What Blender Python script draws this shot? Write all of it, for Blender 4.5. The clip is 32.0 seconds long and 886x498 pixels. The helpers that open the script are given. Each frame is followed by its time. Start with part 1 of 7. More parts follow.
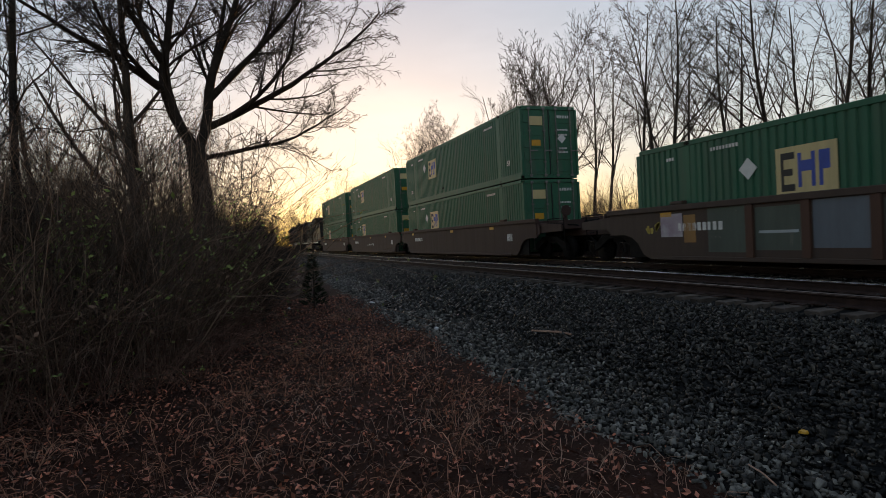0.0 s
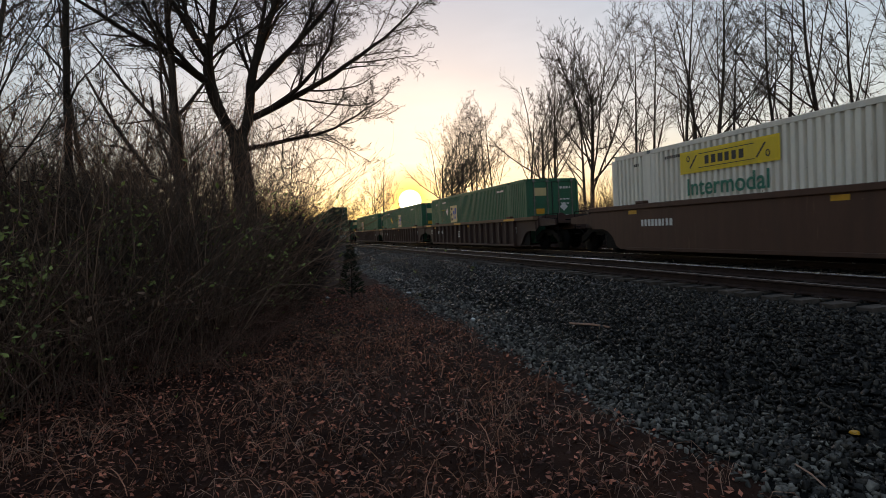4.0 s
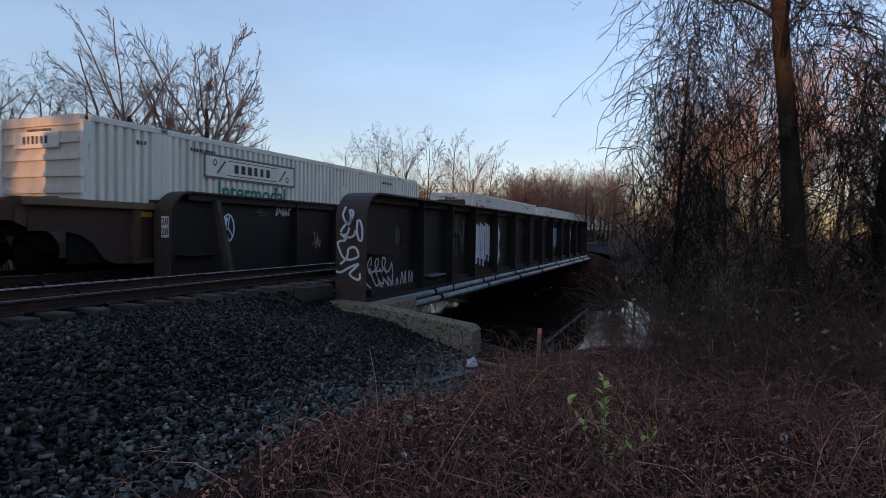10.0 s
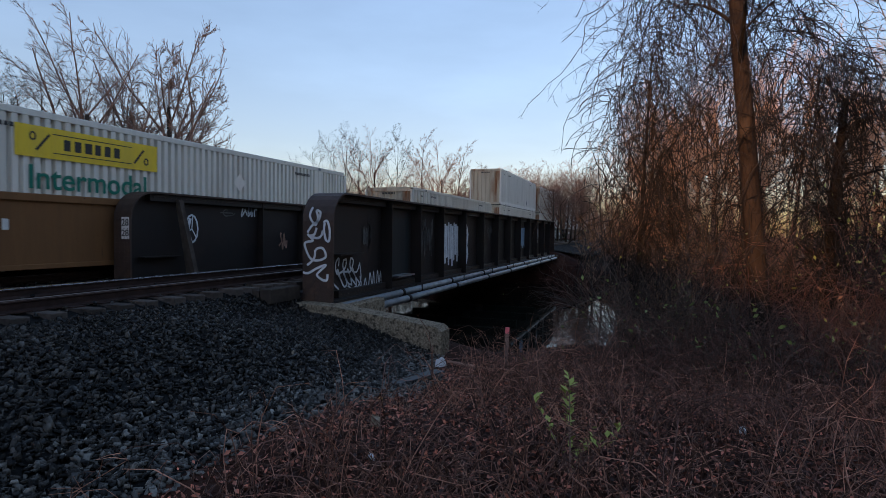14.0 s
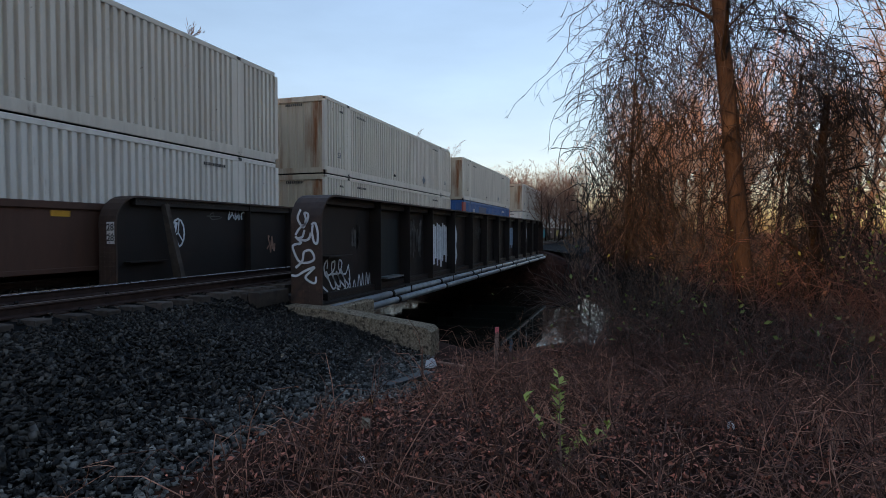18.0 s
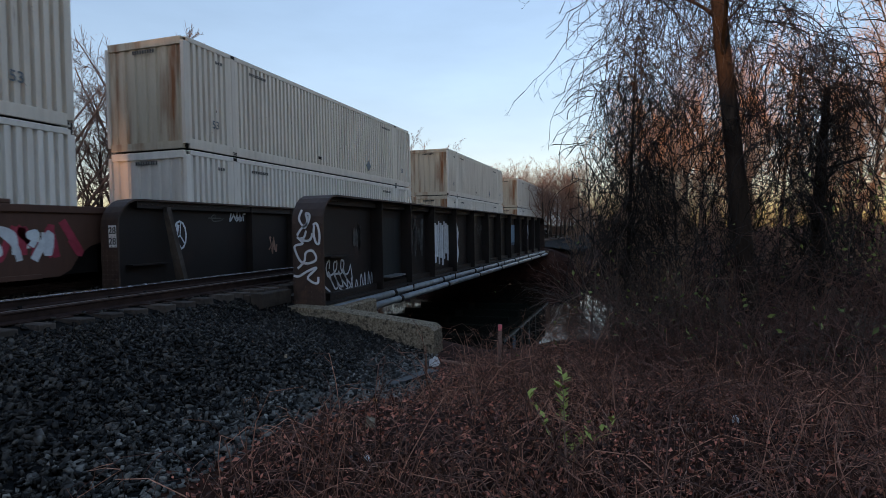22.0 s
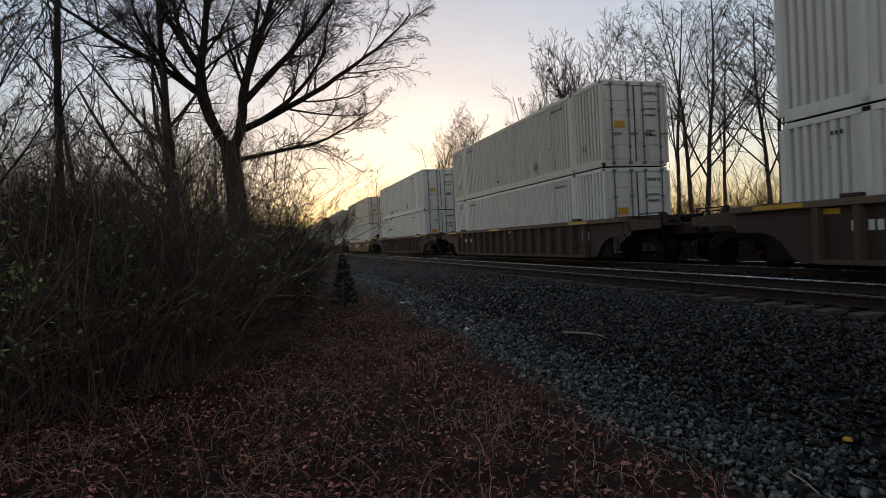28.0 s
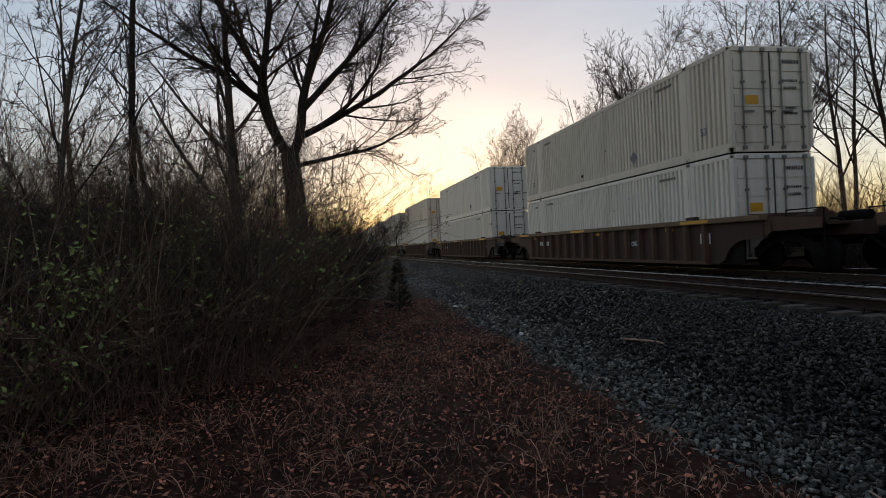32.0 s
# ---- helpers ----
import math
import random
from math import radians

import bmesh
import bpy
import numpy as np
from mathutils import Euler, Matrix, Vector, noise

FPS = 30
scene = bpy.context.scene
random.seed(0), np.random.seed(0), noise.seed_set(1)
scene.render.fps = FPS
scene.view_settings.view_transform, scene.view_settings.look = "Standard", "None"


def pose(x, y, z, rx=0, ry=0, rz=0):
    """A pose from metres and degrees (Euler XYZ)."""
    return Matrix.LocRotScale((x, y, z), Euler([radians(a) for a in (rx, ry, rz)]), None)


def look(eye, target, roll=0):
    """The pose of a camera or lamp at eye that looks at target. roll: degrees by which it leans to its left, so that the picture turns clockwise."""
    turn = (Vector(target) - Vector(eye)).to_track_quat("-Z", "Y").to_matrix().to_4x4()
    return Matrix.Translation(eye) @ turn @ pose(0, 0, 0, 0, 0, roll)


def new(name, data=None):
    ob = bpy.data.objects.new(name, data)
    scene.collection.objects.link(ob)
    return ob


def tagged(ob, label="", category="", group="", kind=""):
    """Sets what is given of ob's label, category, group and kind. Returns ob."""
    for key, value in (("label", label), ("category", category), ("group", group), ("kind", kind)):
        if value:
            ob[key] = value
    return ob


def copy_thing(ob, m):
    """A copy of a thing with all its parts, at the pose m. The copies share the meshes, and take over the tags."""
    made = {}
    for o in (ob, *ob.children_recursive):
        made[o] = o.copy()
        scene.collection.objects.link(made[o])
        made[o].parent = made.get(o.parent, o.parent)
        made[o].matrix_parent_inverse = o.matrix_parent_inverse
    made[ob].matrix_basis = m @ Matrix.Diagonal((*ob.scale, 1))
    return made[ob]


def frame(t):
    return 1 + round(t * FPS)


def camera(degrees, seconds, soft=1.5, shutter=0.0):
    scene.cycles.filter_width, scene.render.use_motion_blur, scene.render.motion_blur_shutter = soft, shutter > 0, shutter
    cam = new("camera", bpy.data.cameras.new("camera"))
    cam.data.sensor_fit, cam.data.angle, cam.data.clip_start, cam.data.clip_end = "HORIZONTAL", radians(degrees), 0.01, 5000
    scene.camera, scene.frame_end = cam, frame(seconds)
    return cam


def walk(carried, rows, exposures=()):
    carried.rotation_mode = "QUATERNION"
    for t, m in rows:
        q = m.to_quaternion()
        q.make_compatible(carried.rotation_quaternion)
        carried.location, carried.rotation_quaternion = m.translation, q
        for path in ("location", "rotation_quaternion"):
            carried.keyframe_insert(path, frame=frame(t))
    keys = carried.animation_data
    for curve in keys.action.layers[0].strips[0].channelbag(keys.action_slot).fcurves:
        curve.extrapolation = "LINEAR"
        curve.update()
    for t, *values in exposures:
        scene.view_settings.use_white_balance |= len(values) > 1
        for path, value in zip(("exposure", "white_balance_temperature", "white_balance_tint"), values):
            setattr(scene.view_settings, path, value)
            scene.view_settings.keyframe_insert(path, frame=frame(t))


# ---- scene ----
# ---- camera ----
cam = camera(74.0, 32.0, 0.3, 0.06)
PATH = [
    (0, -0.335, 0.121, 1.037, 70.22, -1.10, 2.93), (0.5, -0.337, 0.116, 1.037, 71.09, -1.34, 2.76), (1, -0.339, 0.111, 1.037, 71.90, -1.52, 2.77),
    (1.5, -0.340, 0.106, 1.037, 72.67, -1.65, 2.78), (2, -0.341, 0.102, 1.037, 73.35, -1.68, 2.59), (2.5, -0.343, 0.098, 1.037, 74.00, -1.72, 2.43),
    (4.5, -0.341, 0.102, 1.037, 73.35, -1.93, 2.71), (5, -0.322, 0.153, 1.035, 64.62, -2.15, 3.67), (5.1, -0.309, 0.178, 1.033, 60.00, -2.19, 3.26),
    (5.2, -0.285, 0.214, 1.030, 53.20, -2.24, 2.86), (5.3, -0.248, 0.256, 1.025, 44.00, -2.28, 2.45), (5.4, -0.194, 0.299, 1.018, 33.00, -2.32, 2.04),
    (5.5, -0.130, 0.332, 1.009, 21.40, -2.37, 1.63), (5.6, -0.059, 0.351, 1.000, 9.60, -2.07, 0.93), (5.7, 0.014, 0.356, 0.990, -2.20, -1.77, 0.23),
    (5.8, 0.086, 0.346, 0.980, -14.00, -1.47, -0.47), (5.9, 0.153, 0.322, 0.972, -25.40, -1.17, -1.16), (6, 0.207, 0.290, 0.964, -34.95, -0.82, -2.06),
    (6.1, 0.234, 0.269, 0.961, -41.00, -0.84, -1.71), (6.2, 0.253, 0.251, 0.958, -45.30, -0.80, -1.55), (6.5, 0.282, 0.218, 0.954, -52.33, -0.69, -1.08),
    (7, 0.298, 0.195, 0.952, -56.65, -1.22, -0.60), (7.5, 0.313, 0.171, 0.950, -61.28, -1.55, -0.86), (8, 0.322, 0.152, 0.949, -64.74, -1.67, -0.86),
    (8.5, 0.326, 0.145, 0.949, -66.04, -1.75, -0.87), (9, 0.328, 0.140, 0.948, -66.93, -1.79, -0.85), (9.5, 0.329, 0.136, 0.948, -67.55, -1.78, -0.86),
    (10, 0.331, 0.133, 0.948, -68.12, -1.73, -0.88), (10.5, 0.332, 0.130, 0.948, -68.60, -1.72, -0.87), (11, 0.333, 0.128, 0.948, -69.03, -1.73, -0.82),
    (11.5, 0.334, 0.125, 0.947, -69.43, -1.74, -0.81), (12, 0.335, 0.123, 0.947, -69.83, -1.73, -0.85), (12.5, 0.335, 0.121, 0.947, -70.23, -1.70, -0.86),
    (13, 0.336, 0.118, 0.947, -70.58, -1.66, -0.83), (13.5, 0.337, 0.117, 0.947, -70.89, -1.68, -0.70), (14, 0.337, 0.115, 0.947, -71.13, -1.67, -0.66),
    (14.5, 0.338, 0.114, 0.947, -71.33, -1.60, -0.84), (16.5, 0.339, 0.110, 0.947, -72.04, -1.61, -0.20), (17, 0.339, 0.110, 0.947, -72.09, -1.60, -0.13),
    (17.5, 0.339, 0.109, 0.947, -72.15, -1.60, -0.04), (18, 0.339, 0.109, 0.947, -72.22, -1.60, 0.08), (18.5, 0.340, 0.108, 0.947, -72.31, -1.59, 0.19),
    (19, 0.340, 0.108, 0.947, -72.34, -1.58, 0.27), (19.5, 0.340, 0.108, 0.947, -72.33, -1.57, 0.31), (20, 0.340, 0.108, 0.947, -72.30, -1.56, 0.38),
    (20.5, 0.340, 0.109, 0.947, -72.28, -1.58, 0.50), (21, 0.339, 0.109, 0.947, -72.23, -1.61, 0.61), (21.5, 0.339, 0.109, 0.947, -72.17, -1.67, 0.76),
    (22, 0.339, 0.110, 0.947, -72.08, -1.76, 0.97), (22.5, 0.328, 0.139, 0.948, -67.04, -1.74, 1.88), (23, 0.287, 0.212, 0.954, -53.10, -1.38, 4.40),
    (23.1, 0.253, 0.251, 0.958, -45.20, -1.20, 3.84), (23.2, 0.204, 0.292, 0.965, -35.00, -0.82, 4.18), (23.3, 0.144, 0.326, 0.973, -23.80, -0.43, 4.52),
    (23.4, 0.075, 0.348, 0.982, -12.20, -0.05, 4.86), (23.5, 0.003, 0.356, 0.991, -0.50, 0.34, 5.20), (23.6, -0.069, 0.350, 1.001, 11.20, 0.72, 5.10),
    (23.7, -0.139, 0.328, 1.010, 22.90, 1.11, 5.00), (23.8, -0.199, 0.295, 1.018, 34.00, 1.49, 4.90), (23.9, -0.245, 0.259, 1.024, 43.40, 1.88, 4.80),
    (24, -0.277, 0.224, 1.029, 51.02, 2.27, 4.73), (24.1, -0.291, 0.206, 1.031, 54.60, 2.11, 4.55), (24.2, -0.299, 0.194, 1.032, 57.00, 1.95, 4.37),
    (24.5, -0.312, 0.172, 1.033, 61.14, 1.48, 3.84), (25, -0.323, 0.151, 1.035, 64.87, 0.32, 4.00), (25.5, -0.330, 0.136, 1.036, 67.61, -0.11, 3.40),
    (27.5, -0.339, 0.109, 1.037, 72.14, -0.79, 2.93), (28, -0.341, 0.104, 1.037, 73.08, -0.90, 2.87), (28.5, -0.343, 0.098, 1.037, 74.00, -0.92, 2.84),
    (29, -0.344, 0.093, 1.038, 74.90, -0.88, 2.81), (29.5, -0.345, 0.088, 1.038, 75.75, -0.83, 2.80), (30, -0.347, 0.083, 1.038, 76.51, -0.74, 2.81),
    (30.5, -0.348, 0.079, 1.038, 77.18, -0.63, 2.86), (31, -0.348, 0.075, 1.038, 77.79, -0.50, 2.87), (31.5, -0.349, 0.073, 1.038, 78.16, -0.38, 2.79),
    (32, -0.349, 0.073, 1.038, 78.21, -0.27, 2.70),
]
walk(cam, [(t, pose(x, y, z, 90 + p, r, yaw)) for t, x, y, z, yaw, p, r in PATH],
     [(0, 1.65, 7300, 11), (4.5, 1.65, 7300, 11), (5.2, 1.65, 7200, 10), (6.0, 1.62, 5850, 13), (7.2, 1.85, 5700, 13), (14.5, 1.85, 5700, 13), (16.5, 2.0, 6000, 11), (22.5, 2.0, 6000, 11), (23.9, 1.68, 6500, 8), (25, 1.65, 6800, 9), (32, 1.61, 7150, 10.5)])

# ---- light ----
SUN_AZ, SUN_EL = 76.8, 3.0
world = bpy.data.worlds.new("sky")
scene.world = world
world.use_nodes = True
wn = world.node_tree
sky = wn.nodes.new("ShaderNodeTexSky")
sky.sky_type, sky.sun_disc = 'NISHITA', False
sky.sun_elevation, sky.sun_rotation = radians(SUN_EL), radians(-SUN_AZ)
sky.air_density, sky.dust_density, sky.ozone_density = 1.0, 0.45, 1.8
# thin high haze pales the sky's colours
haze = wn.nodes.new("ShaderNodeHueSaturation")
haze.inputs["Saturation"].default_value = 1.08
tone = wn.nodes.new("ShaderNodeMix")
tone.data_type, tone.blend_type = 'RGBA', 'MULTIPLY'
tone.inputs[0].default_value = 1.0
tone.inputs[7].default_value = (1.0, 0.96, 1.05, 1)
soft_glow = wn.nodes.new("ShaderNodeGamma")
soft_glow.inputs[1].default_value = 0.61
wn.links.new(sky.outputs[0], soft_glow.inputs[0])
# the dusty air near the sun levels off its glow
dust, level = wn.nodes.new("ShaderNodeVectorMath"), wn.nodes.new("ShaderNodeVectorMath")
dust.operation, level.operation = 'MULTIPLY_ADD', 'DIVIDE'
dust.inputs[1].default_value, dust.inputs[2].default_value = (0.07, 0.07, 0.07), (1, 1, 1)
wn.links.new(soft_glow.outputs[0], dust.inputs[0])
wn.links.new(soft_glow.outputs[0], level.inputs[0])
wn.links.new(dust.outputs[0], level.inputs[1])
wn.links.new(level.outputs[0], haze.inputs["Color"])
# thin drifting cirrus all over the sky
cirrus, ctc, cmap, cr_ = wn.nodes.new("ShaderNodeTexNoise"), wn.nodes.new("ShaderNodeTexCoord"), wn.nodes.new("ShaderNodeMapping"), wn.nodes.new("ShaderNodeMapRange")
cmap.inputs["Scale"].default_value = (2.2, 2.2, 9.0)
cirrus.inputs["Scale"].default_value, cirrus.inputs["Detail"].default_value, cirrus.inputs["Roughness"].default_value = 1.1, 6, 0.55
cr_.inputs[1].default_value, cr_.inputs[2].default_value, cr_.inputs[3].default_value, cr_.inputs[4].default_value = 0.42, 0.75, 0.97, 1.10
wn.links.new(ctc.outputs["Generated"], cmap.inputs[0])
wn.links.new(cmap.outputs[0], cirrus.inputs[0])
wn.links.new(cirrus.outputs[0], cr_.inputs[0])
veil = wn.nodes.new("ShaderNodeVectorMath")
veil.operation = 'SCALE'
wn.links.new(haze.outputs[0], veil.inputs[0])
wn.links.new(cr_.outputs[0], veil.inputs["Scale"])
wn.links.new(veil.outputs[0], tone.inputs[6])
wn.links.new(tone.outputs[2], wn.nodes["Background"].inputs[0])
wn.nodes["Background"].inputs[1].default_value = 0.163
SUN_DIR = Vector((-math.sin(radians(SUN_AZ)) * math.cos(radians(SUN_EL)), math.cos(radians(SUN_AZ)) * math.cos(radians(SUN_EL)), math.sin(radians(SUN_EL))))
sun_data = bpy.data.lights.new("sun", 'SUN')
sun_data.energy, sun_data.angle, sun_data.color = 3.8, radians(0.6), (1, 0.47, 0.18)
sun_lamp = new("sun", sun_data)
sun_lamp.matrix_world = look(SUN_DIR * 50 + Vector((-0.3, -1.6, -0.3)), (0, 0, 0))

# ---- materials ----
def material(name, colour, second=None, scale=3.0, rough=0.8, metal=0.0, bump=0.15, fine=40.0, stretch=(1, 1, 1), stain=None, stain_at=(0.55, 0.72), vary=0.0, island=0.0, skew=0.0, gloss=None, specks=None):
    """A surface with two scales of noise, an optional stain colour and a fine relief."""
    m = bpy.data.materials.new(name)
    m.use_nodes = True
    n, l = m.node_tree.nodes, m.node_tree.links
    b = n["Principled BSDF"]
    b.inputs["Metallic"].default_value = metal
    b.inputs["Specular IOR Level"].default_value = gloss if gloss is not None else 0.12 if rough > 0.7 else 0.6 if rough < 0.3 else 0.35
    tc, mp = n.new("ShaderNodeTexCoord"), n.new("ShaderNodeMapping")
    mp.inputs["Scale"].default_value = stretch
    l.new(tc.outputs["Object"], mp.inputs[0])

    def tex(s, detail=5):
        t = n.new("ShaderNodeTexNoise")
        t.inputs["Scale"].default_value, t.inputs["Detail"].default_value, t.inputs["Roughness"].default_value = s, detail, 0.6
        l.new(mp.outputs[0], t.inputs[0])
        return t.outputs[0]

    def mixed(a, b_, fac, ramp=(0.35, 0.65)):
        r = n.new("ShaderNodeMapRange")
        r.inputs[1].default_value, r.inputs[2].default_value = ramp
        l.new(fac, r.inputs[0])
        mx = n.new("ShaderNodeMix")
        mx.data_type = 'RGBA'
        l.new(r.outputs[0], mx.inputs[0])
        for s, c in ((6, a), (7, b_)):
            if isinstance(c, tuple):
                mx.inputs[s].default_value = (*c, 1)
            else:
                l.new(c, mx.inputs[s])
        return mx.outputs[2]
    second = second or tuple(c * 0.7 for c in colour)
    big, small = tex(scale), tex(fine, 3)
    col = mixed(colour, second, big)
    col = mixed(col, tuple((a + b_) * 0.42 for a, b_ in zip(colour, second)), small, (0.5, 0.85))
    if stain:
        col = mixed(col, stain, tex(scale * 0.45, 8), stain_at)
    if specks:
        # small chips and rust spots, and runs below some of them
        for sc, st, lim in ((5.0, (1, 1, 1), (0.70, 0.73)), (1.7, (3.2, 3.2, 0.30), (0.66, 0.76))):
            mq, tq = n.new("ShaderNodeMapping"), n.new("ShaderNodeTexNoise")
            mq.inputs["Scale"].default_value = st
            tq.inputs["Scale"].default_value, tq.inputs["Detail"].default_value, tq.inputs["Roughness"].default_value = sc, 4, 0.65
            shift = n.new("ShaderNodeObjectInfo")
            l.new(tc.outputs["Object"], mq.inputs[0])
            l.new(shift.outputs["Location"], mq.inputs["Location"])
            l.new(mq.outputs[0], tq.inputs[0])
            col = mixed(col, specks, tq.outputs[0], lim)
    if vary or island:
        h = n.new("ShaderNodeHueSaturation")
        r = n.new("ShaderNodeMapRange")
        src = n.new("ShaderNodeNewGeometry").outputs["Random Per Island"] if island else n.new("ShaderNodeObjectInfo").outputs["Random"]
        l.new(src, r.inputs[0])
        v = island or vary
        r.inputs[3].default_value, r.inputs[4].default_value = 1 - v, 1 + v
        if skew:
            # most pieces dull, a few pale
            pw = n.new("ShaderNodeMath")
            pw.operation = 'POWER'
            pw.inputs[1].default_value = skew
            l.new(src, pw.inputs[0])
            l.new(pw.outputs[0], r.inputs[0])
            r.inputs[4].default_value = 1 + v * skew
        l.new(r.outputs[0], h.inputs["Value"])
        l.new(col, h.inputs["Color"])
        col = h.outputs[0]
    l.new(col, b.inputs["Base Color"])
    rr = n.new("ShaderNodeMapRange")
    rr.inputs[3].default_value, rr.inputs[4].default_value = max(0.02, rough - 0.12), min(1, rough + 0.12)
    l.new(big, rr.inputs[0])
    l.new(rr.outputs[0], b.inputs["Roughness"])
    if bump:
        bp = n.new("ShaderNodeBump")
        bp.inputs["Strength"].default_value, bp.inputs["Distance"].default_value = bump, 0.02
        l.new(small, bp.inputs["Height"])
        l.new(bp.outputs[0], b.inputs["Normal"])
    return m


def paint(name, colour, grime=(0.12, 0.10, 0.08), rough=0.5, rust=None, vary=0.06, rust_at=(0.52, 0.78), specks=None):
    """Weathered container paint: upright streaks of grime, and rust that bleeds down."""
    return material(name, colour, tuple(0.8 * c + 0.2 * g for c, g in zip(colour, grime)), 2.6, rough, 0, 0.05, 30, (1.6, 1.6, 0.16), rust or tuple(0.55 * c + 0.45 * g for c, g in zip(colour, grime)), rust_at, vary, specks=specks)


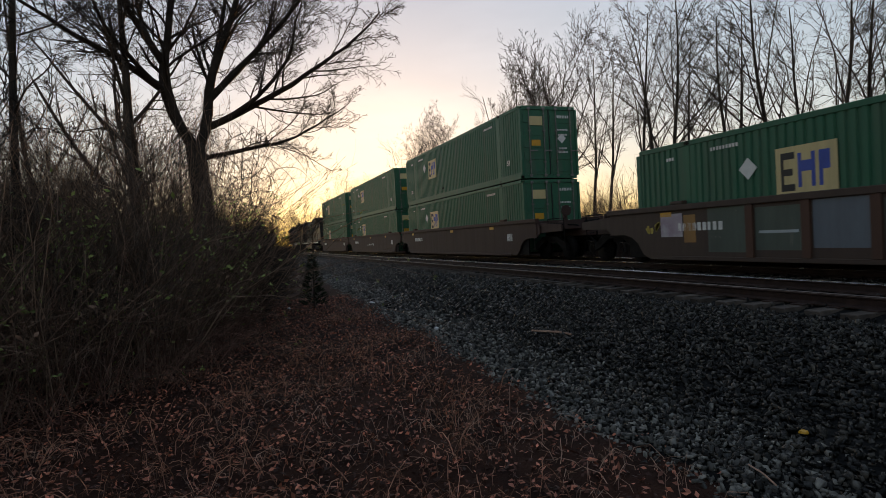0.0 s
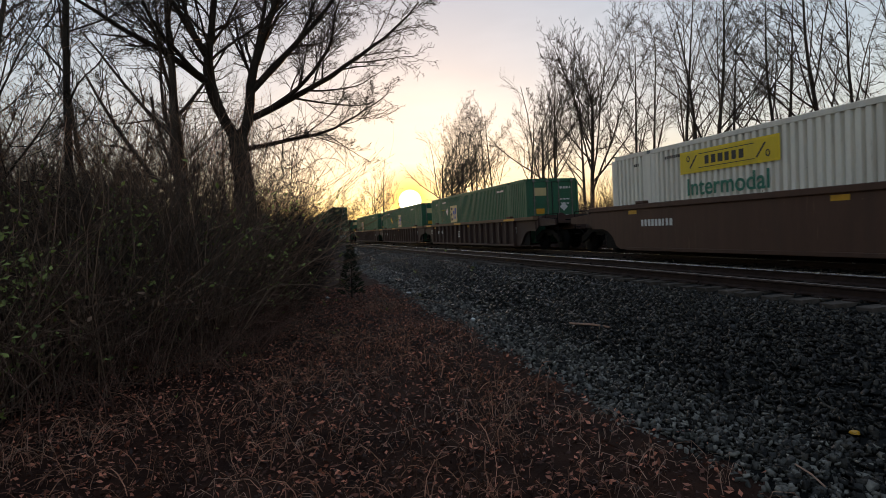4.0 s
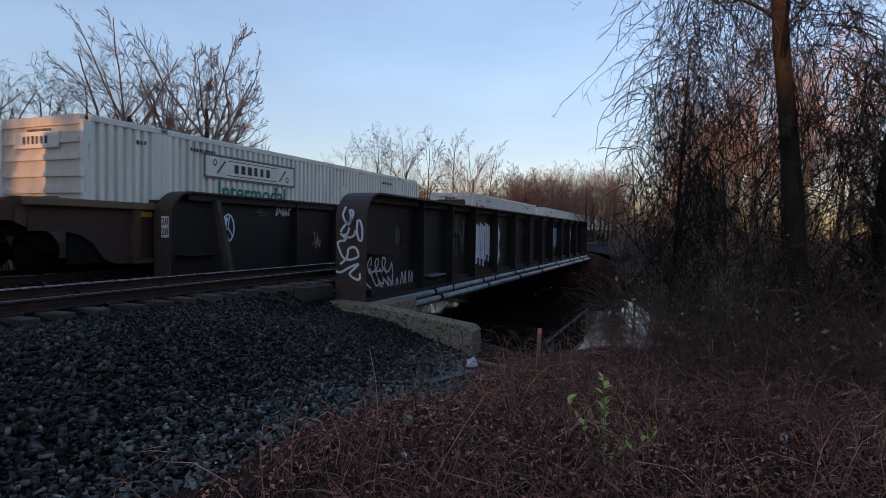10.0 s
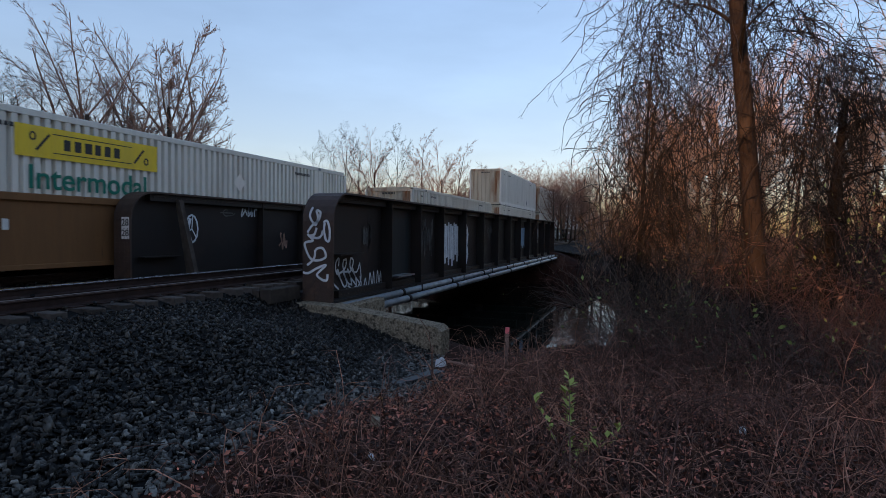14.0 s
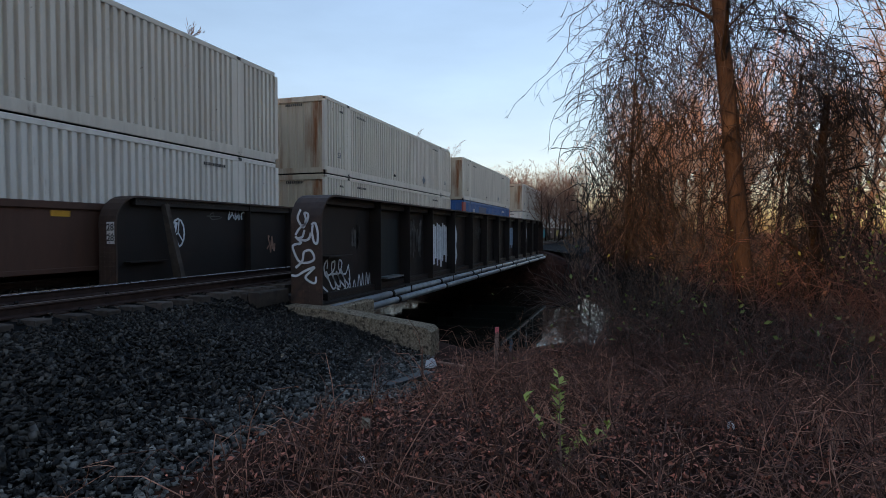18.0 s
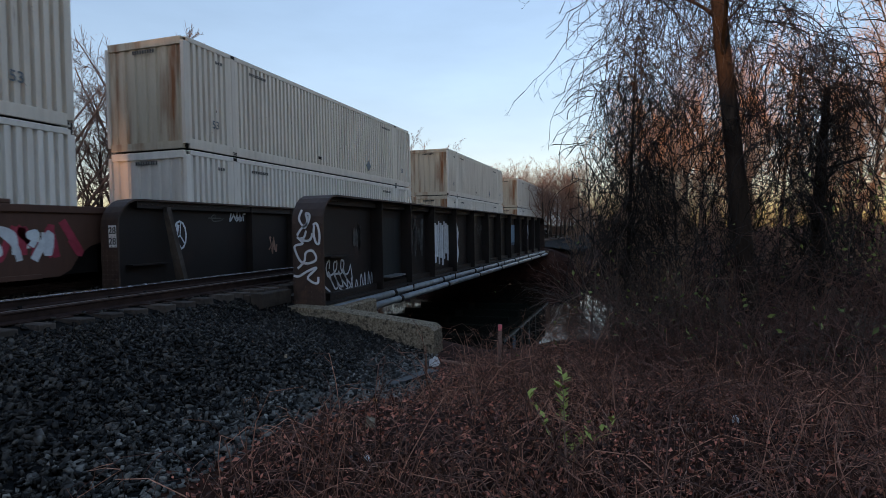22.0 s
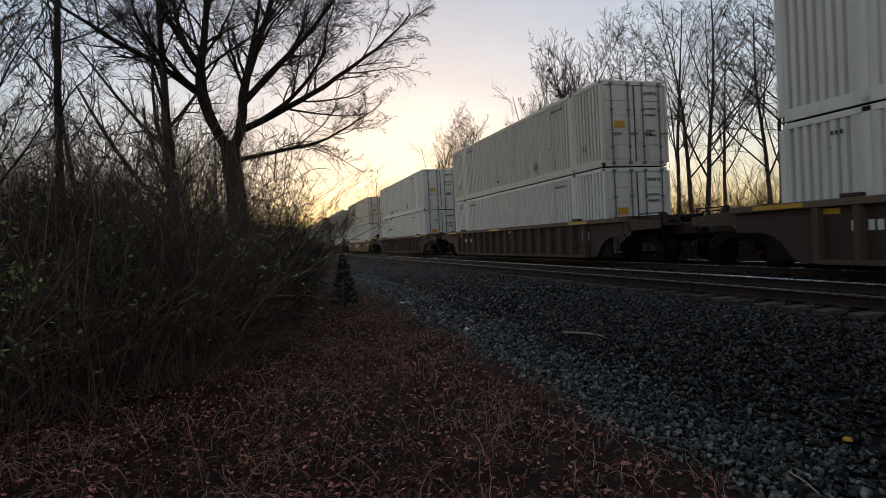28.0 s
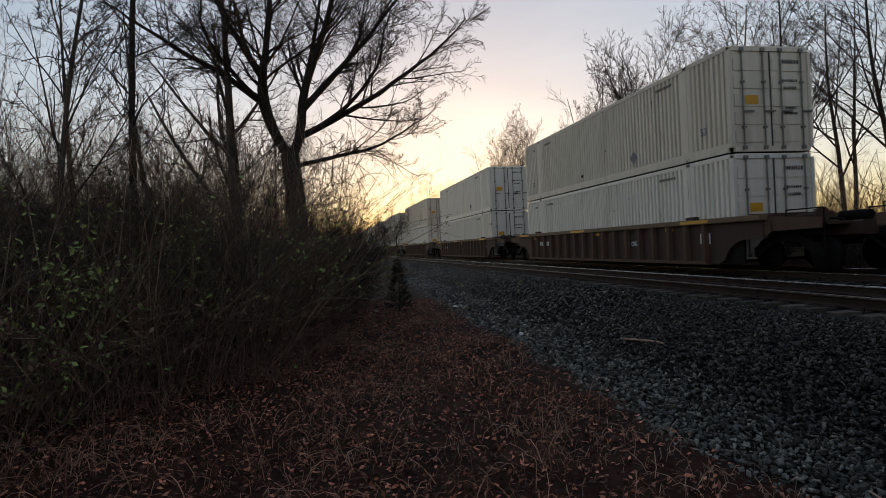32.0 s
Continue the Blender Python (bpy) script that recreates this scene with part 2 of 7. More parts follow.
M = {
    "soil": material("leaf_soil", (0.05, 0.020, 0.012), (0.018, 0.008, 0.006), 2.2, 0.95, 0, 0.9, 55, stain=(0.075, 0.034, 0.022)),
    # bed nearly black: the shade in the gaps between stones is in its colour
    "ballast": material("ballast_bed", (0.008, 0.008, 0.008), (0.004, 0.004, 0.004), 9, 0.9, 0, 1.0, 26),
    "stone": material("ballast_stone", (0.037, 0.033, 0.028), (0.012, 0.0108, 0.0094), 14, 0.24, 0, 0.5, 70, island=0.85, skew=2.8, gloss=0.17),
    "gravel": material("edge_gravel_stone", (0.15, 0.14, 0.12), (0.05, 0.047, 0.042), 12, 0.5, 0, 0.4, 60, island=0.8, skew=1.8),
    "rail": material("rail_rust", (0.055, 0.033, 0.027), (0.03, 0.02, 0.018), 6, 0.75, 0.2, 0.2, 80),
    "shine": material("rail_polished_top", (0.88, 0.86, 0.84), (0.75, 0.73, 0.71), 3, 0.24, 1.0, 0.0, 60),
    # darker copy for the nearest rail: the train's dark reflection put into the colour
    "dull": material("rail_top_reflecting_dark", (0.20, 0.15, 0.13), (0.13, 0.10, 0.09), 3, 0.5, 0.8, 0.05, 60),
    "tie": material("weathered_sleeper", (0.11, 0.09, 0.078), (0.06, 0.05, 0.043), 5, 0.95, 0, 0.6, 60, (1, 1, 1), vary=0.3),
    "girder": material("rusty_black_steel", (0.012, 0.010, 0.0095), (0.022, 0.015, 0.0125), 1.6, 0.62, 0.1, 0.25, 40, stain=(0.04, 0.022, 0.017), stain_at=(0.6, 0.85)),
    "girder_end": material("rusty_brown_steel", (0.065, 0.040, 0.030), (0.035, 0.024, 0.02), 2.5, 0.6, 0.1, 0.25, 50, stain=(0.14, 0.075, 0.048), stain_at=(0.55, 0.75)),
    "concrete": material("mossy_concrete", (0.40, 0.33, 0.24), (0.12, 0.095, 0.06), 26, 0.92, 0, 1.0, 60, stain=(0.07, 0.058, 0.042), stain_at=(0.54, 0.64)),
    "pipe": material("galvanised_pipe", (0.30, 0.32, 0.34), (0.20, 0.21, 0.22), 3, 0.45, 0.6, 0.08, 40, stain=(0.15, 0.10, 0.08), stain_at=(0.62, 0.8)),
    "timber": material("tarred_timber", (0.07, 0.055, 0.045), (0.035, 0.03, 0.026), 4, 0.9, 0, 0.5, 50),
    "stakewood": material("bleached_stake", (0.36, 0.24, 0.19), (0.24, 0.15, 0.12), 9, 0.85, 0, 0.3, 60),
    "pink": material("pink_marker", (0.85, 0.20, 0.22), (0.7, 0.15, 0.17), 9, 0.6, 0, 0.05),
    "bark": material("tree_bark", (0.085, 0.068, 0.055), (0.042, 0.034, 0.028), 4, 0.95, 0, 0.8, 35, (1, 1, 0.3), vary=0.25),
    "brown_bark": material("vine_worn_brown_bark", (0.050, 0.036, 0.027), (0.022, 0.016, 0.013), 5, 0.95, 0, 0.9, 40, (1, 1, 0.25), stain=(0.10, 0.075, 0.055), stain_at=(0.6, 0.75)),
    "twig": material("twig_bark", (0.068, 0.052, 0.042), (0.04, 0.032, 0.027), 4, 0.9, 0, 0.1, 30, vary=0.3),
    "stem": material("thicket_stem", (0.24, 0.155, 0.11), (0.12, 0.08, 0.06), 4, 0.9, 0, 0.1, 30, island=0.5),
    "brush": material("bank_brush_bark", (0.135, 0.10, 0.08), (0.078, 0.058, 0.048), 4, 0.9, 0, 0.1, 30, island=0.5),
    "vine": material("creeper_bark", (0.040, 0.034, 0.030), (0.024, 0.021, 0.019), 4, 0.95, 0, 0.1, 30, island=0.5),
    # reddish twigs, with some of the low sun's brightness put into the colour
    "twig_red": material("sun_bright_budding_twig_bark", (0.36, 0.23, 0.15), (0.24, 0.155, 0.105), 4, 0.9, 0, 0.1, 30, vary=0.25),
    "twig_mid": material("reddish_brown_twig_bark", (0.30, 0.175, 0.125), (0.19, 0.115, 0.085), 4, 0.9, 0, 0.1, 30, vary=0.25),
    "bramble": material("bramble_stem", (0.21, 0.112, 0.085), (0.12, 0.066, 0.052), 6, 0.85, 0, 0.1, 30, island=0.5),
    "cane": material("bramble_cane", (0.37, 0.186, 0.122), (0.18, 0.088, 0.06), 6, 0.8, 0, 0.1, 30, island=0.75, skew=1.8),
    "straw": material("dry_stem", (0.46, 0.285, 0.21), (0.26, 0.15, 0.11), 6, 0.9, 0, 0.1, 30, island=0.5),
    "litter": material("dead_leaf", (0.32, 0.112, 0.066), (0.16, 0.056, 0.035), 5, 0.6, 0, 0.2, 50, island=0.85, skew=2.6),
    "withered": material("withered_leaf", (0.20, 0.118, 0.078), (0.10, 0.062, 0.045), 5, 0.9, 0, 0.2, 50, island=0.4),
    "leaf": material("young_leaf", (0.22, 0.25, 0.065), (0.12, 0.15, 0.04), 6, 0.6, 0, 0.1, 40, island=0.45),
    "shoot": material("fresh_shoot", (0.42, 0.46, 0.10), (0.28, 0.33, 0.07), 6, 0.6, 0, 0.1, 40, island=0.3),
    "evergreen": material("cedar_foliage", (0.03, 0.042, 0.022), (0.018, 0.026, 0.015), 8, 0.85, 0, 0.2, 40, island=0.4),
    "green": paint("green_container_paint", (0.012, 0.115, 0.062)),
    "white": paint("white_container_paint", (0.76, 0.73, 0.66), (0.30, 0.26, 0.21), specks=(0.22, 0.17, 0.13)),
    "beige": paint("cream_grey_container_paint", (0.67, 0.605, 0.52), (0.19, 0.145, 0.10), specks=(0.17, 0.11, 0.075)),
    "light": paint("pale_grey_container_paint", (0.73, 0.69, 0.63), (0.25, 0.21, 0.17), specks=(0.2, 0.14, 0.10)),
    "rusty": paint("rust_streaked_paint", (0.50, 0.43, 0.32), (0.14, 0.06, 0.025), 0.6, (0.20, 0.075, 0.022), 0.06, (0.50, 0.66)),
    "blue": paint("blue_container_paint", (0.02, 0.105, 0.33)),
    "navy": paint("dark_blue_patch_paint", (0.015, 0.05, 0.14)),
    "red": paint("red_post_paint", (0.36, 0.05, 0.045)),
    "yellow": paint("yellow_sign_paint", (0.78, 0.56, 0.02), (0.3, 0.22, 0.1)),
    "cream": paint("cream_sign_paint", (0.62, 0.50, 0.25)),
    "black": material("black_sign_paint", (0.02, 0.02, 0.022), (0.03, 0.03, 0.03), 3, 0.5, 0, 0.02),
    "letter": material("dark_green_letter_paint", (0.008, 0.17, 0.115), (0.007, 0.14, 0.095), 3, 0.5, 0, 0.02),
    "logo_blue": material("blue_sign_paint", (0.05, 0.09, 0.40), (0.04, 0.07, 0.3), 3, 0.5, 0, 0.02),
    "spray": material("white_spray_paint", (0.66, 0.68, 0.70), (0.5, 0.52, 0.55), 5, 0.7, 0, 0.05, vary=0.1),
    "spray_mauve": material("mauve_grey_spray_paint", (0.42, 0.37, 0.40), (0.30, 0.22, 0.27), 1.6, 0.7, 0, 0.05, stain=(0.62, 0.62, 0.62)),
    "spray_grey": material("faded_grey_spray_paint", (0.16, 0.155, 0.15), (0.07, 0.065, 0.06), 5, 0.75, 0, 0.05),
    "silver": material("silver_spray_paint", (0.30, 0.30, 0.31), (0.16, 0.16, 0.165), 3, 0.55, 0.2, 0.05),
    "spray_blue": material("pale_blue_spray_paint", (0.30, 0.42, 0.55), (0.2, 0.3, 0.42), 5, 0.7, 0, 0.05),
    "spray_pink": material("pink_spray_paint", (0.55, 0.12, 0.32), (0.4, 0.08, 0.24), 5, 0.7, 0, 0.05),
    "spray_teal": material("teal_spray_paint", (0.03, 0.30, 0.33), (0.02, 0.2, 0.24), 5, 0.7, 0, 0.05),
    "spray_gold": material("yellow_spray_paint", (0.55, 0.42, 0.10), (0.4, 0.3, 0.07), 5, 0.7, 0, 0.05),
    "spray_red": material("crimson_spray_paint", (0.35, 0.04, 0.07), (0.25, 0.03, 0.05), 5, 0.7, 0, 0.05),
    "car_brown": paint("mineral_brown_car_paint", (0.085, 0.040, 0.026), (0.035, 0.025, 0.02), 0.7, specks=(0.14, 0.085, 0.05)),
    "car_ochre": paint("faded_ochre_car_paint", (0.20, 0.10, 0.042), (0.07, 0.042, 0.028), 0.72, specks=(0.06, 0.035, 0.022)),
    "car_rust": paint("rust_brown_car_paint", (0.125, 0.056, 0.034), (0.045, 0.028, 0.02), 0.72, specks=(0.05, 0.03, 0.02)),
    "car_tan": paint("dusty_brown_car_paint", (0.115, 0.070, 0.050), (0.05, 0.034, 0.027), 0.75, specks=(0.20, 0.15, 0.11)),
    # sooty paint of dark cars, also the shade between ribs of other cars
    "car_dark": paint("sooty_and_shaded_car_paint", (0.055, 0.028, 0.022), (0.03, 0.02, 0.017), 0.7),
    "car_grey": paint("slate_grey_car_paint", (0.13, 0.15, 0.175), (0.06, 0.06, 0.06), 0.6),
    "car_navy": paint("navy_car_paint", (0.008, 0.014, 0.017), (0.02, 0.018, 0.016), 0.6),
    "car_olive": paint("mossy_grey_car_paint", (0.065, 0.042, 0.032), (0.04, 0.03, 0.025), 0.7),
    "olive_patch": paint("olive_grey_patch_paint", (0.085, 0.105, 0.085), (0.04, 0.04, 0.035), 0.7, specks=(0.16, 0.15, 0.13)),
    "oxide": paint("dark_oxide_red_paint", (0.11, 0.022, 0.020), (0.04, 0.02, 0.018), 0.7),
    "pale_square": paint("pale_blue_grey_square_paint", (0.40, 0.44, 0.46), (0.2, 0.2, 0.2), 0.6),
    "ochre_panel": paint("ochre_panel_paint", (0.34, 0.18, 0.06), (0.12, 0.07, 0.04), 0.7),
    "chord": paint("yellowed_chord_paint", (0.15, 0.095, 0.055), (0.08, 0.055, 0.04), 0.7),
    "galvanised": material("dull_galvanised_steel", (0.22, 0.22, 0.21), (0.12, 0.11, 0.10), 5, 0.5, 0.4, 0.1, 40, stain=(0.13, 0.07, 0.04), stain_at=(0.58, 0.75)),
    "iron": material("greasy_iron", (0.010, 0.0085, 0.0078), (0.006, 0.005, 0.005), 4, 0.75, 0.0, 0.2, 40),
    "loco": paint("black_locomotive_paint", (0.02, 0.022, 0.026), (0.05, 0.045, 0.04), 0.5),
    "glass": material("dark_cab_glass", (0.02, 0.025, 0.03), (0.02, 0.025, 0.03), 3, 0.08, 0, 0),
    "plate": material("white_sign_plate", (0.72, 0.72, 0.70), (0.6, 0.6, 0.58), 6, 0.5, 0, 0.02),
    "paper": material("pale_litter", (0.75, 0.75, 0.74), (0.6, 0.6, 0.6), 12, 0.6, 0, 0.1),
    "amber": material("amber_reflector_paint", (0.62, 0.32, 0.03), (0.5, 0.25, 0.02), 6, 0.4, 0, 0.02),
}
# still creek water
M["water"] = bpy.data.materials.new("creek_water")
M["water"].use_nodes = True
wb = M["water"].node_tree.nodes["Principled BSDF"]
wb.inputs["Base Color"].default_value, wb.inputs["Roughness"].default_value, wb.inputs["IOR"].default_value = (0.012, 0.013, 0.010, 1), 0.04, 1.33
wt = M["water"].node_tree.nodes.new("ShaderNodeTexNoise")
wt.inputs["Scale"].default_value = 1.3
wbp = M["water"].node_tree.nodes.new("ShaderNodeBump")
wbp.inputs["Strength"].default_value, wbp.inputs["Distance"].default_value = 0.12, 0.05
M["water"].node_tree.links.new(wt.outputs[0], wbp.inputs["Height"])
M["water"].node_tree.links.new(wbp.outputs[0], wb.inputs["Normal"])
# the sun, white-hot in the middle, and a wide orange glow painted round it that fades out
M["sun"] = bpy.data.materials.new("sun_and_glow")
M["sun"].use_nodes = True
sn, sl = M["sun"].node_tree.nodes, M["sun"].node_tree.links
sb = sn["Principled BSDF"]
sb.inputs["Base Color"].default_value, sb.inputs["Emission Strength"].default_value = (0, 0, 0, 1), 1.0
sb.inputs["Specular IOR Level"].default_value = 0
grad, stc, hot, fade = sn.new("ShaderNodeVectorMath"), sn.new("ShaderNodeTexCoord"), sn.new("ShaderNodeValToRGB"), sn.new("ShaderNodeMapRange")
grad.operation = 'LENGTH'
sl.new(stc.outputs["Object"], grad.inputs[0])
ramp = hot.color_ramp
ramp.elements[0].position, ramp.elements[0].color = 0.25, (4.0, 3.4, 2.4, 1)
ramp.elements[1].position, ramp.elements[1].color = 1.0, (0.45, 0.27, 0.08, 1)
mid_stop = ramp.elements.new(0.31)
mid_stop.color = (0.58, 0.29, 0.07, 1)
sl.new(grad.outputs["Value"], hot.inputs[0])
sl.new(hot.outputs[0], sb.inputs["Emission Color"])
fade.inputs[1].default_value, fade.inputs[2].default_value, fade.inputs[3].default_value, fade.inputs[4].default_value = 0.28, 1.0, 0.95, 0.0
sl.new(grad.outputs["Value"], fade.inputs[0])
sl.new(fade.outputs[0], sb.inputs["Alpha"])


# ---- building blocks ----
class Solid:
    """Gathers corners and faces of one mesh."""
    def __init__(self):
        self.v, self.f = [], []

    def add(self, verts, faces):
        k = len(self.v)
        self.v.extend(verts)
        self.f.extend([tuple(i + k for i in q) for q in faces])
        return self

    def box(self, x0, x1, y0, y1, z0, z1, c=0.0):
        if c <= 0:
            v = [(x, y, z) for x in (x0, x1) for y in (y0, y1) for z in (z0, z1)]
            return self.add(v, [(0, 1, 3, 2), (4, 6, 7, 5), (0, 4, 5, 1), (2, 3, 7, 6), (0, 2, 6, 4), (1, 5, 7, 3)])
        return self.prism([(y0 + c, z0), (y1 - c, z0), (y1, z0 + c), (y1, z1 - c), (y1 - c, z1), (y0 + c, z1), (y0, z1 - c), (y0, z0 + c)], x0, x1)

    def prism(self, profile, x0, x1, axis=0):
        """A profile of (a, b) pairs swept along an axis: 0: (y, z) along x; 1: (x, z) along y; 2: (x, y) along z."""
        n = len(profile)
        put = {0: lambda s, a, b: (s, a, b), 1: lambda s, a, b: (a, s, b), 2: lambda s, a, b: (a, b, s)}[axis]
        v = [put(s, a, b) for s in (x0, x1) for a, b in profile]
        f = [(i, (i + 1) % n, n + (i + 1) % n, n + i) for i in range(n)] + [tuple(range(n - 1, -1, -1)), tuple(range(n, 2 * n))]
        return self.add(v, f)

    def tube(self, pts, radii, n=6, cap=False):
        pts = [Vector(p) for p in pts]
        k, v, f = len(pts), [], []
        up = Vector((0.31, 0.77, 0.55))
        for i, p in enumerate(pts):
            d = (pts[min(i + 1, k - 1)] - pts[max(i - 1, 0)])
            d = d.normalized() if d.length > 1e-9 else Vector((0, 0, 1))
            a = d.cross(up)
            a = a.normalized() if a.length > 1e-4 else d.orthogonal().normalized()
            b = d.cross(a)
            r = radii[i] if hasattr(radii, "__len__") else radii
            for j in range(n):
                t = 2 * math.pi * j / n
                v.append(tuple(p + a * (r * math.cos(t)) + b * (r * math.sin(t))))
        for i in range(k - 1):
            for j in range(n):
                f.append((i * n + j, i * n + (j + 1) % n, (i + 1) * n + (j + 1) % n, (i + 1) * n + j))
        if cap:
            f += [tuple(range(n - 1, -1, -1)), tuple(range((k - 1) * n, k * n))]
        return self.add(v, f)

    def cyl(self, p, q, r, n=10):
        return self.tube([p, q], r, n, True)

    def ribbon(self, pts, width, normal=(0, -1, 0)):
        """A flat stroke of paint along points that lie on a plane."""
        pts, nv, k = [Vector(p) for p in pts], Vector(normal), len(self.v)
        for i, p in enumerate(pts):
            d = pts[min(i + 1, len(pts) - 1)] - pts[max(i - 1, 0)]
            s = d.cross(nv)
            s = s.normalized() * width / 2 if s.length > 1e-9 else Vector((0, 0, width / 2))
            self.v += [tuple(p - s), tuple(p + s)]
        self.f += [(k + 2 * i, k + 2 * i + 1, k + 2 * i + 3, k + 2 * i + 2) for i in range(len(pts) - 1)]
        return self

    def mesh(self, name, mat, smooth=False):
        me = bpy.data.meshes.new(name)
        me.from_pydata(self.v, [], self.f)
        me.materials.append(M[mat])
        if smooth:
            me.shade_smooth()
        return me


def thing(name, label, category, group="", kind="", m=None):
    ob = tagged(new(name), label, category, group, kind)
    if m is not None:
        ob.matrix_basis = m
    return ob


def part(name, data, mat, parent, label="", smooth=False, m=None):
    """Links a Solid or a mesh as one mesh object under a thing or a part."""
    ob = new(name, data.mesh(name, mat, smooth) if isinstance(data, Solid) else data)
    ob.parent = parent
    if m is not None:
        ob.matrix_basis = m
    return tagged(ob, label, kind="stuff" if name in ("stencil_number", "stencil_block", "door_stencil", "wordmark", "scrollwork") else "")


def sprayed(data, mat, parent, label="", m=None):
    """Sprayed writing, each stroke a part of its own."""
    root = list(range(len(data.v)))

    def find(i):
        while root[i] != i:
            root[i] = root[root[i]]
            i = root[i]
        return i
    for q in data.f:
        for i in q[1:]:
            root[find(i)] = find(q[0])
    groups = {}
    for q in data.f:
        groups.setdefault(find(q[0]), []).append(q)
    for faces in groups.values():
        s, at = Solid(), {}
        for q in faces:
            for i in q:
                if i not in at:
                    at[i] = len(s.v)
                    s.v.append(data.v[i])
            s.f.append(tuple(at[i] for i in q))
        part("graffiti", s, mat, parent, label, m=m)


def single(name, data, mat, label, category, kind="", group="", smooth=False, m=None):
    ob = new(name, data.mesh(name, mat, smooth) if isinstance(data, Solid) else data)
    if m is not None:
        ob.matrix_basis = m
    return tagged(ob, label, category, group, kind)


def lettering(text, size, mat, bold=0.012):
    """A mesh of words, standing upright in the x-z plane and facing -y, centred."""
    c = bpy.data.curves.new("words", 'FONT')
    c.body, c.size, c.align_x, c.align_y, c.extrude, c.offset = text, size, 'CENTER', 'CENTER', 0.002, bold * size
    ob = bpy.data.objects.new("words", c)
    me = bpy.data.meshes.new_from_object(ob)
    bpy.data.objects.remove(ob)
    me.transform(Matrix.Rotation(radians(90), 4, 'X'))
    me.materials.clear()
    me.materials.append(M[mat])
    return me


def bars(cx, cz, w, h, n, y, seed=0):
    """Writing too small or private to letter: a row of plain upright bars."""
    s, r = Solid(), random.Random(seed)
    step = w / n
    for i in range(n):
        a = cx - w / 2 + i * step
        s.box(a, a + step * r.uniform(0.5, 0.72), y, y + 0.004, cz - h / 2, cz + h / 2)
    return s


def tag_strokes(strokes, y, width, facing=0):
    """Smooth sprayed strokes through a few points (across, up) in the plane y (facing 0) or x (facing 1)."""
    s = Solid()
    for k, ctrl in enumerate(strokes):
        n, pts = len(ctrl), []
        for i in range(n - 1):
            p0, p1, p2, p3 = ctrl[max(i - 1, 0)], ctrl[i], ctrl[i + 1], ctrl[min(i + 2, n - 1)]
            for q in range(6):
                t = q / 6
                pts.append(tuple(0.5 * (2 * p1[d] + (p2[d] - p0[d]) * t + (2 * p0[d] - 5 * p1[d] + 4 * p2[d] - p3[d]) * t * t + (3 * p1[d] - p0[d] - 3 * p2[d] + p3[d]) * t ** 3) for d in (0, 1)))
        pts.append(ctrl[-1])
        e = 0.0006 * k
        s.ribbon([(p, y - e, z) if not facing else (y - e, -p, z) for p, z in pts], width, (0, -1, 0) if not facing else (-1, 0, 0))
    return s


def loops(x, z, w, h, turns, slant=0.3, phase=0.0):
    """A line of running loops, as a hand writes them."""
    n = turns * 8
    return [(x + w * i / n + 0.45 * w / turns * math.cos(2 * math.pi * i / 8 + phase) + slant * 0.5 * h * math.sin(2 * math.pi * i / 8), z + 0.5 * h * math.sin(2 * math.pi * i / 8) * (1 + 0.25 * math.sin(1.7 * i))) for i in range(n + 1)]


def scribble(cx, cz, w, h, y, width, strokes, seed, facing=0):
    """Looping sprayed strokes in a box of the plane y (facing 0: towards -y) or x (facing 1: towards -x)."""
    s, r = Solid(), random.Random(seed)
    for k in range(strokes):
        a, b = cx - w / 2 + w * (k + 0.5) / strokes, cz
        n = r.randint(3, 5)
        ctrl = [(a + r.uniform(-0.7, 0.7) * w / strokes, b + r.uniform(-0.5, 0.5) * h) for _ in range(n)]
        pts = []
        for i in range(len(ctrl) - 1):
            p0, p1, p2, p3 = ctrl[max(i - 1, 0)], ctrl[i], ctrl[i + 1], ctrl[min(i + 2, n - 1)]
            for q in range(6):
                t = q / 6
                pts.append(tuple(0.5 * (2 * p1[d] + (p2[d] - p0[d]) * t + (2 * p0[d] - 5 * p1[d] + 4 * p2[d] - p3[d]) * t * t + (3 * p1[d] - p0[d] - 3 * p2[d] + p3[d]) * t ** 3) for d in (0, 1)))
        pts.append(ctrl[-1])
        e = 0.0003 * k
        s.ribbon([(p, y - e, z) if not facing else (y - e, p, z) for p, z in pts], width * r.uniform(0.8, 1.15), (0, -1, 0) if not facing else (-1, 0, 0))
    return s


# ---- the lie of the land ----
# x runs along the railway (the train goes towards -x), y away from the viewer's side, z = 0 on top of the rails
NEAR_TRACK, FAR_TRACK = 8.6, 12.42


def step(a, b, x):
    t = min(1, max(0, (x - a) / (b - a)))
    return t * t * (3 - 2 * t)


def bed_edge(x):
    """Where the ballast gives way to the leaf litter on the viewer's side."""
    e = 2.85 + 0.045 * max(0, -x - 4) if x > -60 else 5.4
    e -= 0.5 * math.exp(-((x - 7.0) / 1.6) ** 2) - 0.5 * step(7.5, 10.5, x)
    return e + 0.16 * noise.noise((x * 0.9, 3.1, 0)) + 0.10 * noise.noise((x * 2.7, 7.7, 0))


def creek(x, y):
    """How far a place lies down in the creek's bed, 0 to 1."""
    side = 0.7 * noise.noise((y * 0.25, 1.5, 0))
    west = 12.2 + side - 1.6 * step(6, -2, y)
    east = 38.5 + side - 13.0 * step(4.5, -1.5, y) - 4.0 * step(-3, -12, y)
    return step(west, west + 3.2, x) * (1 - step(east, east + 3.5, x)) * (1 - step(15.5, 18.5, y))


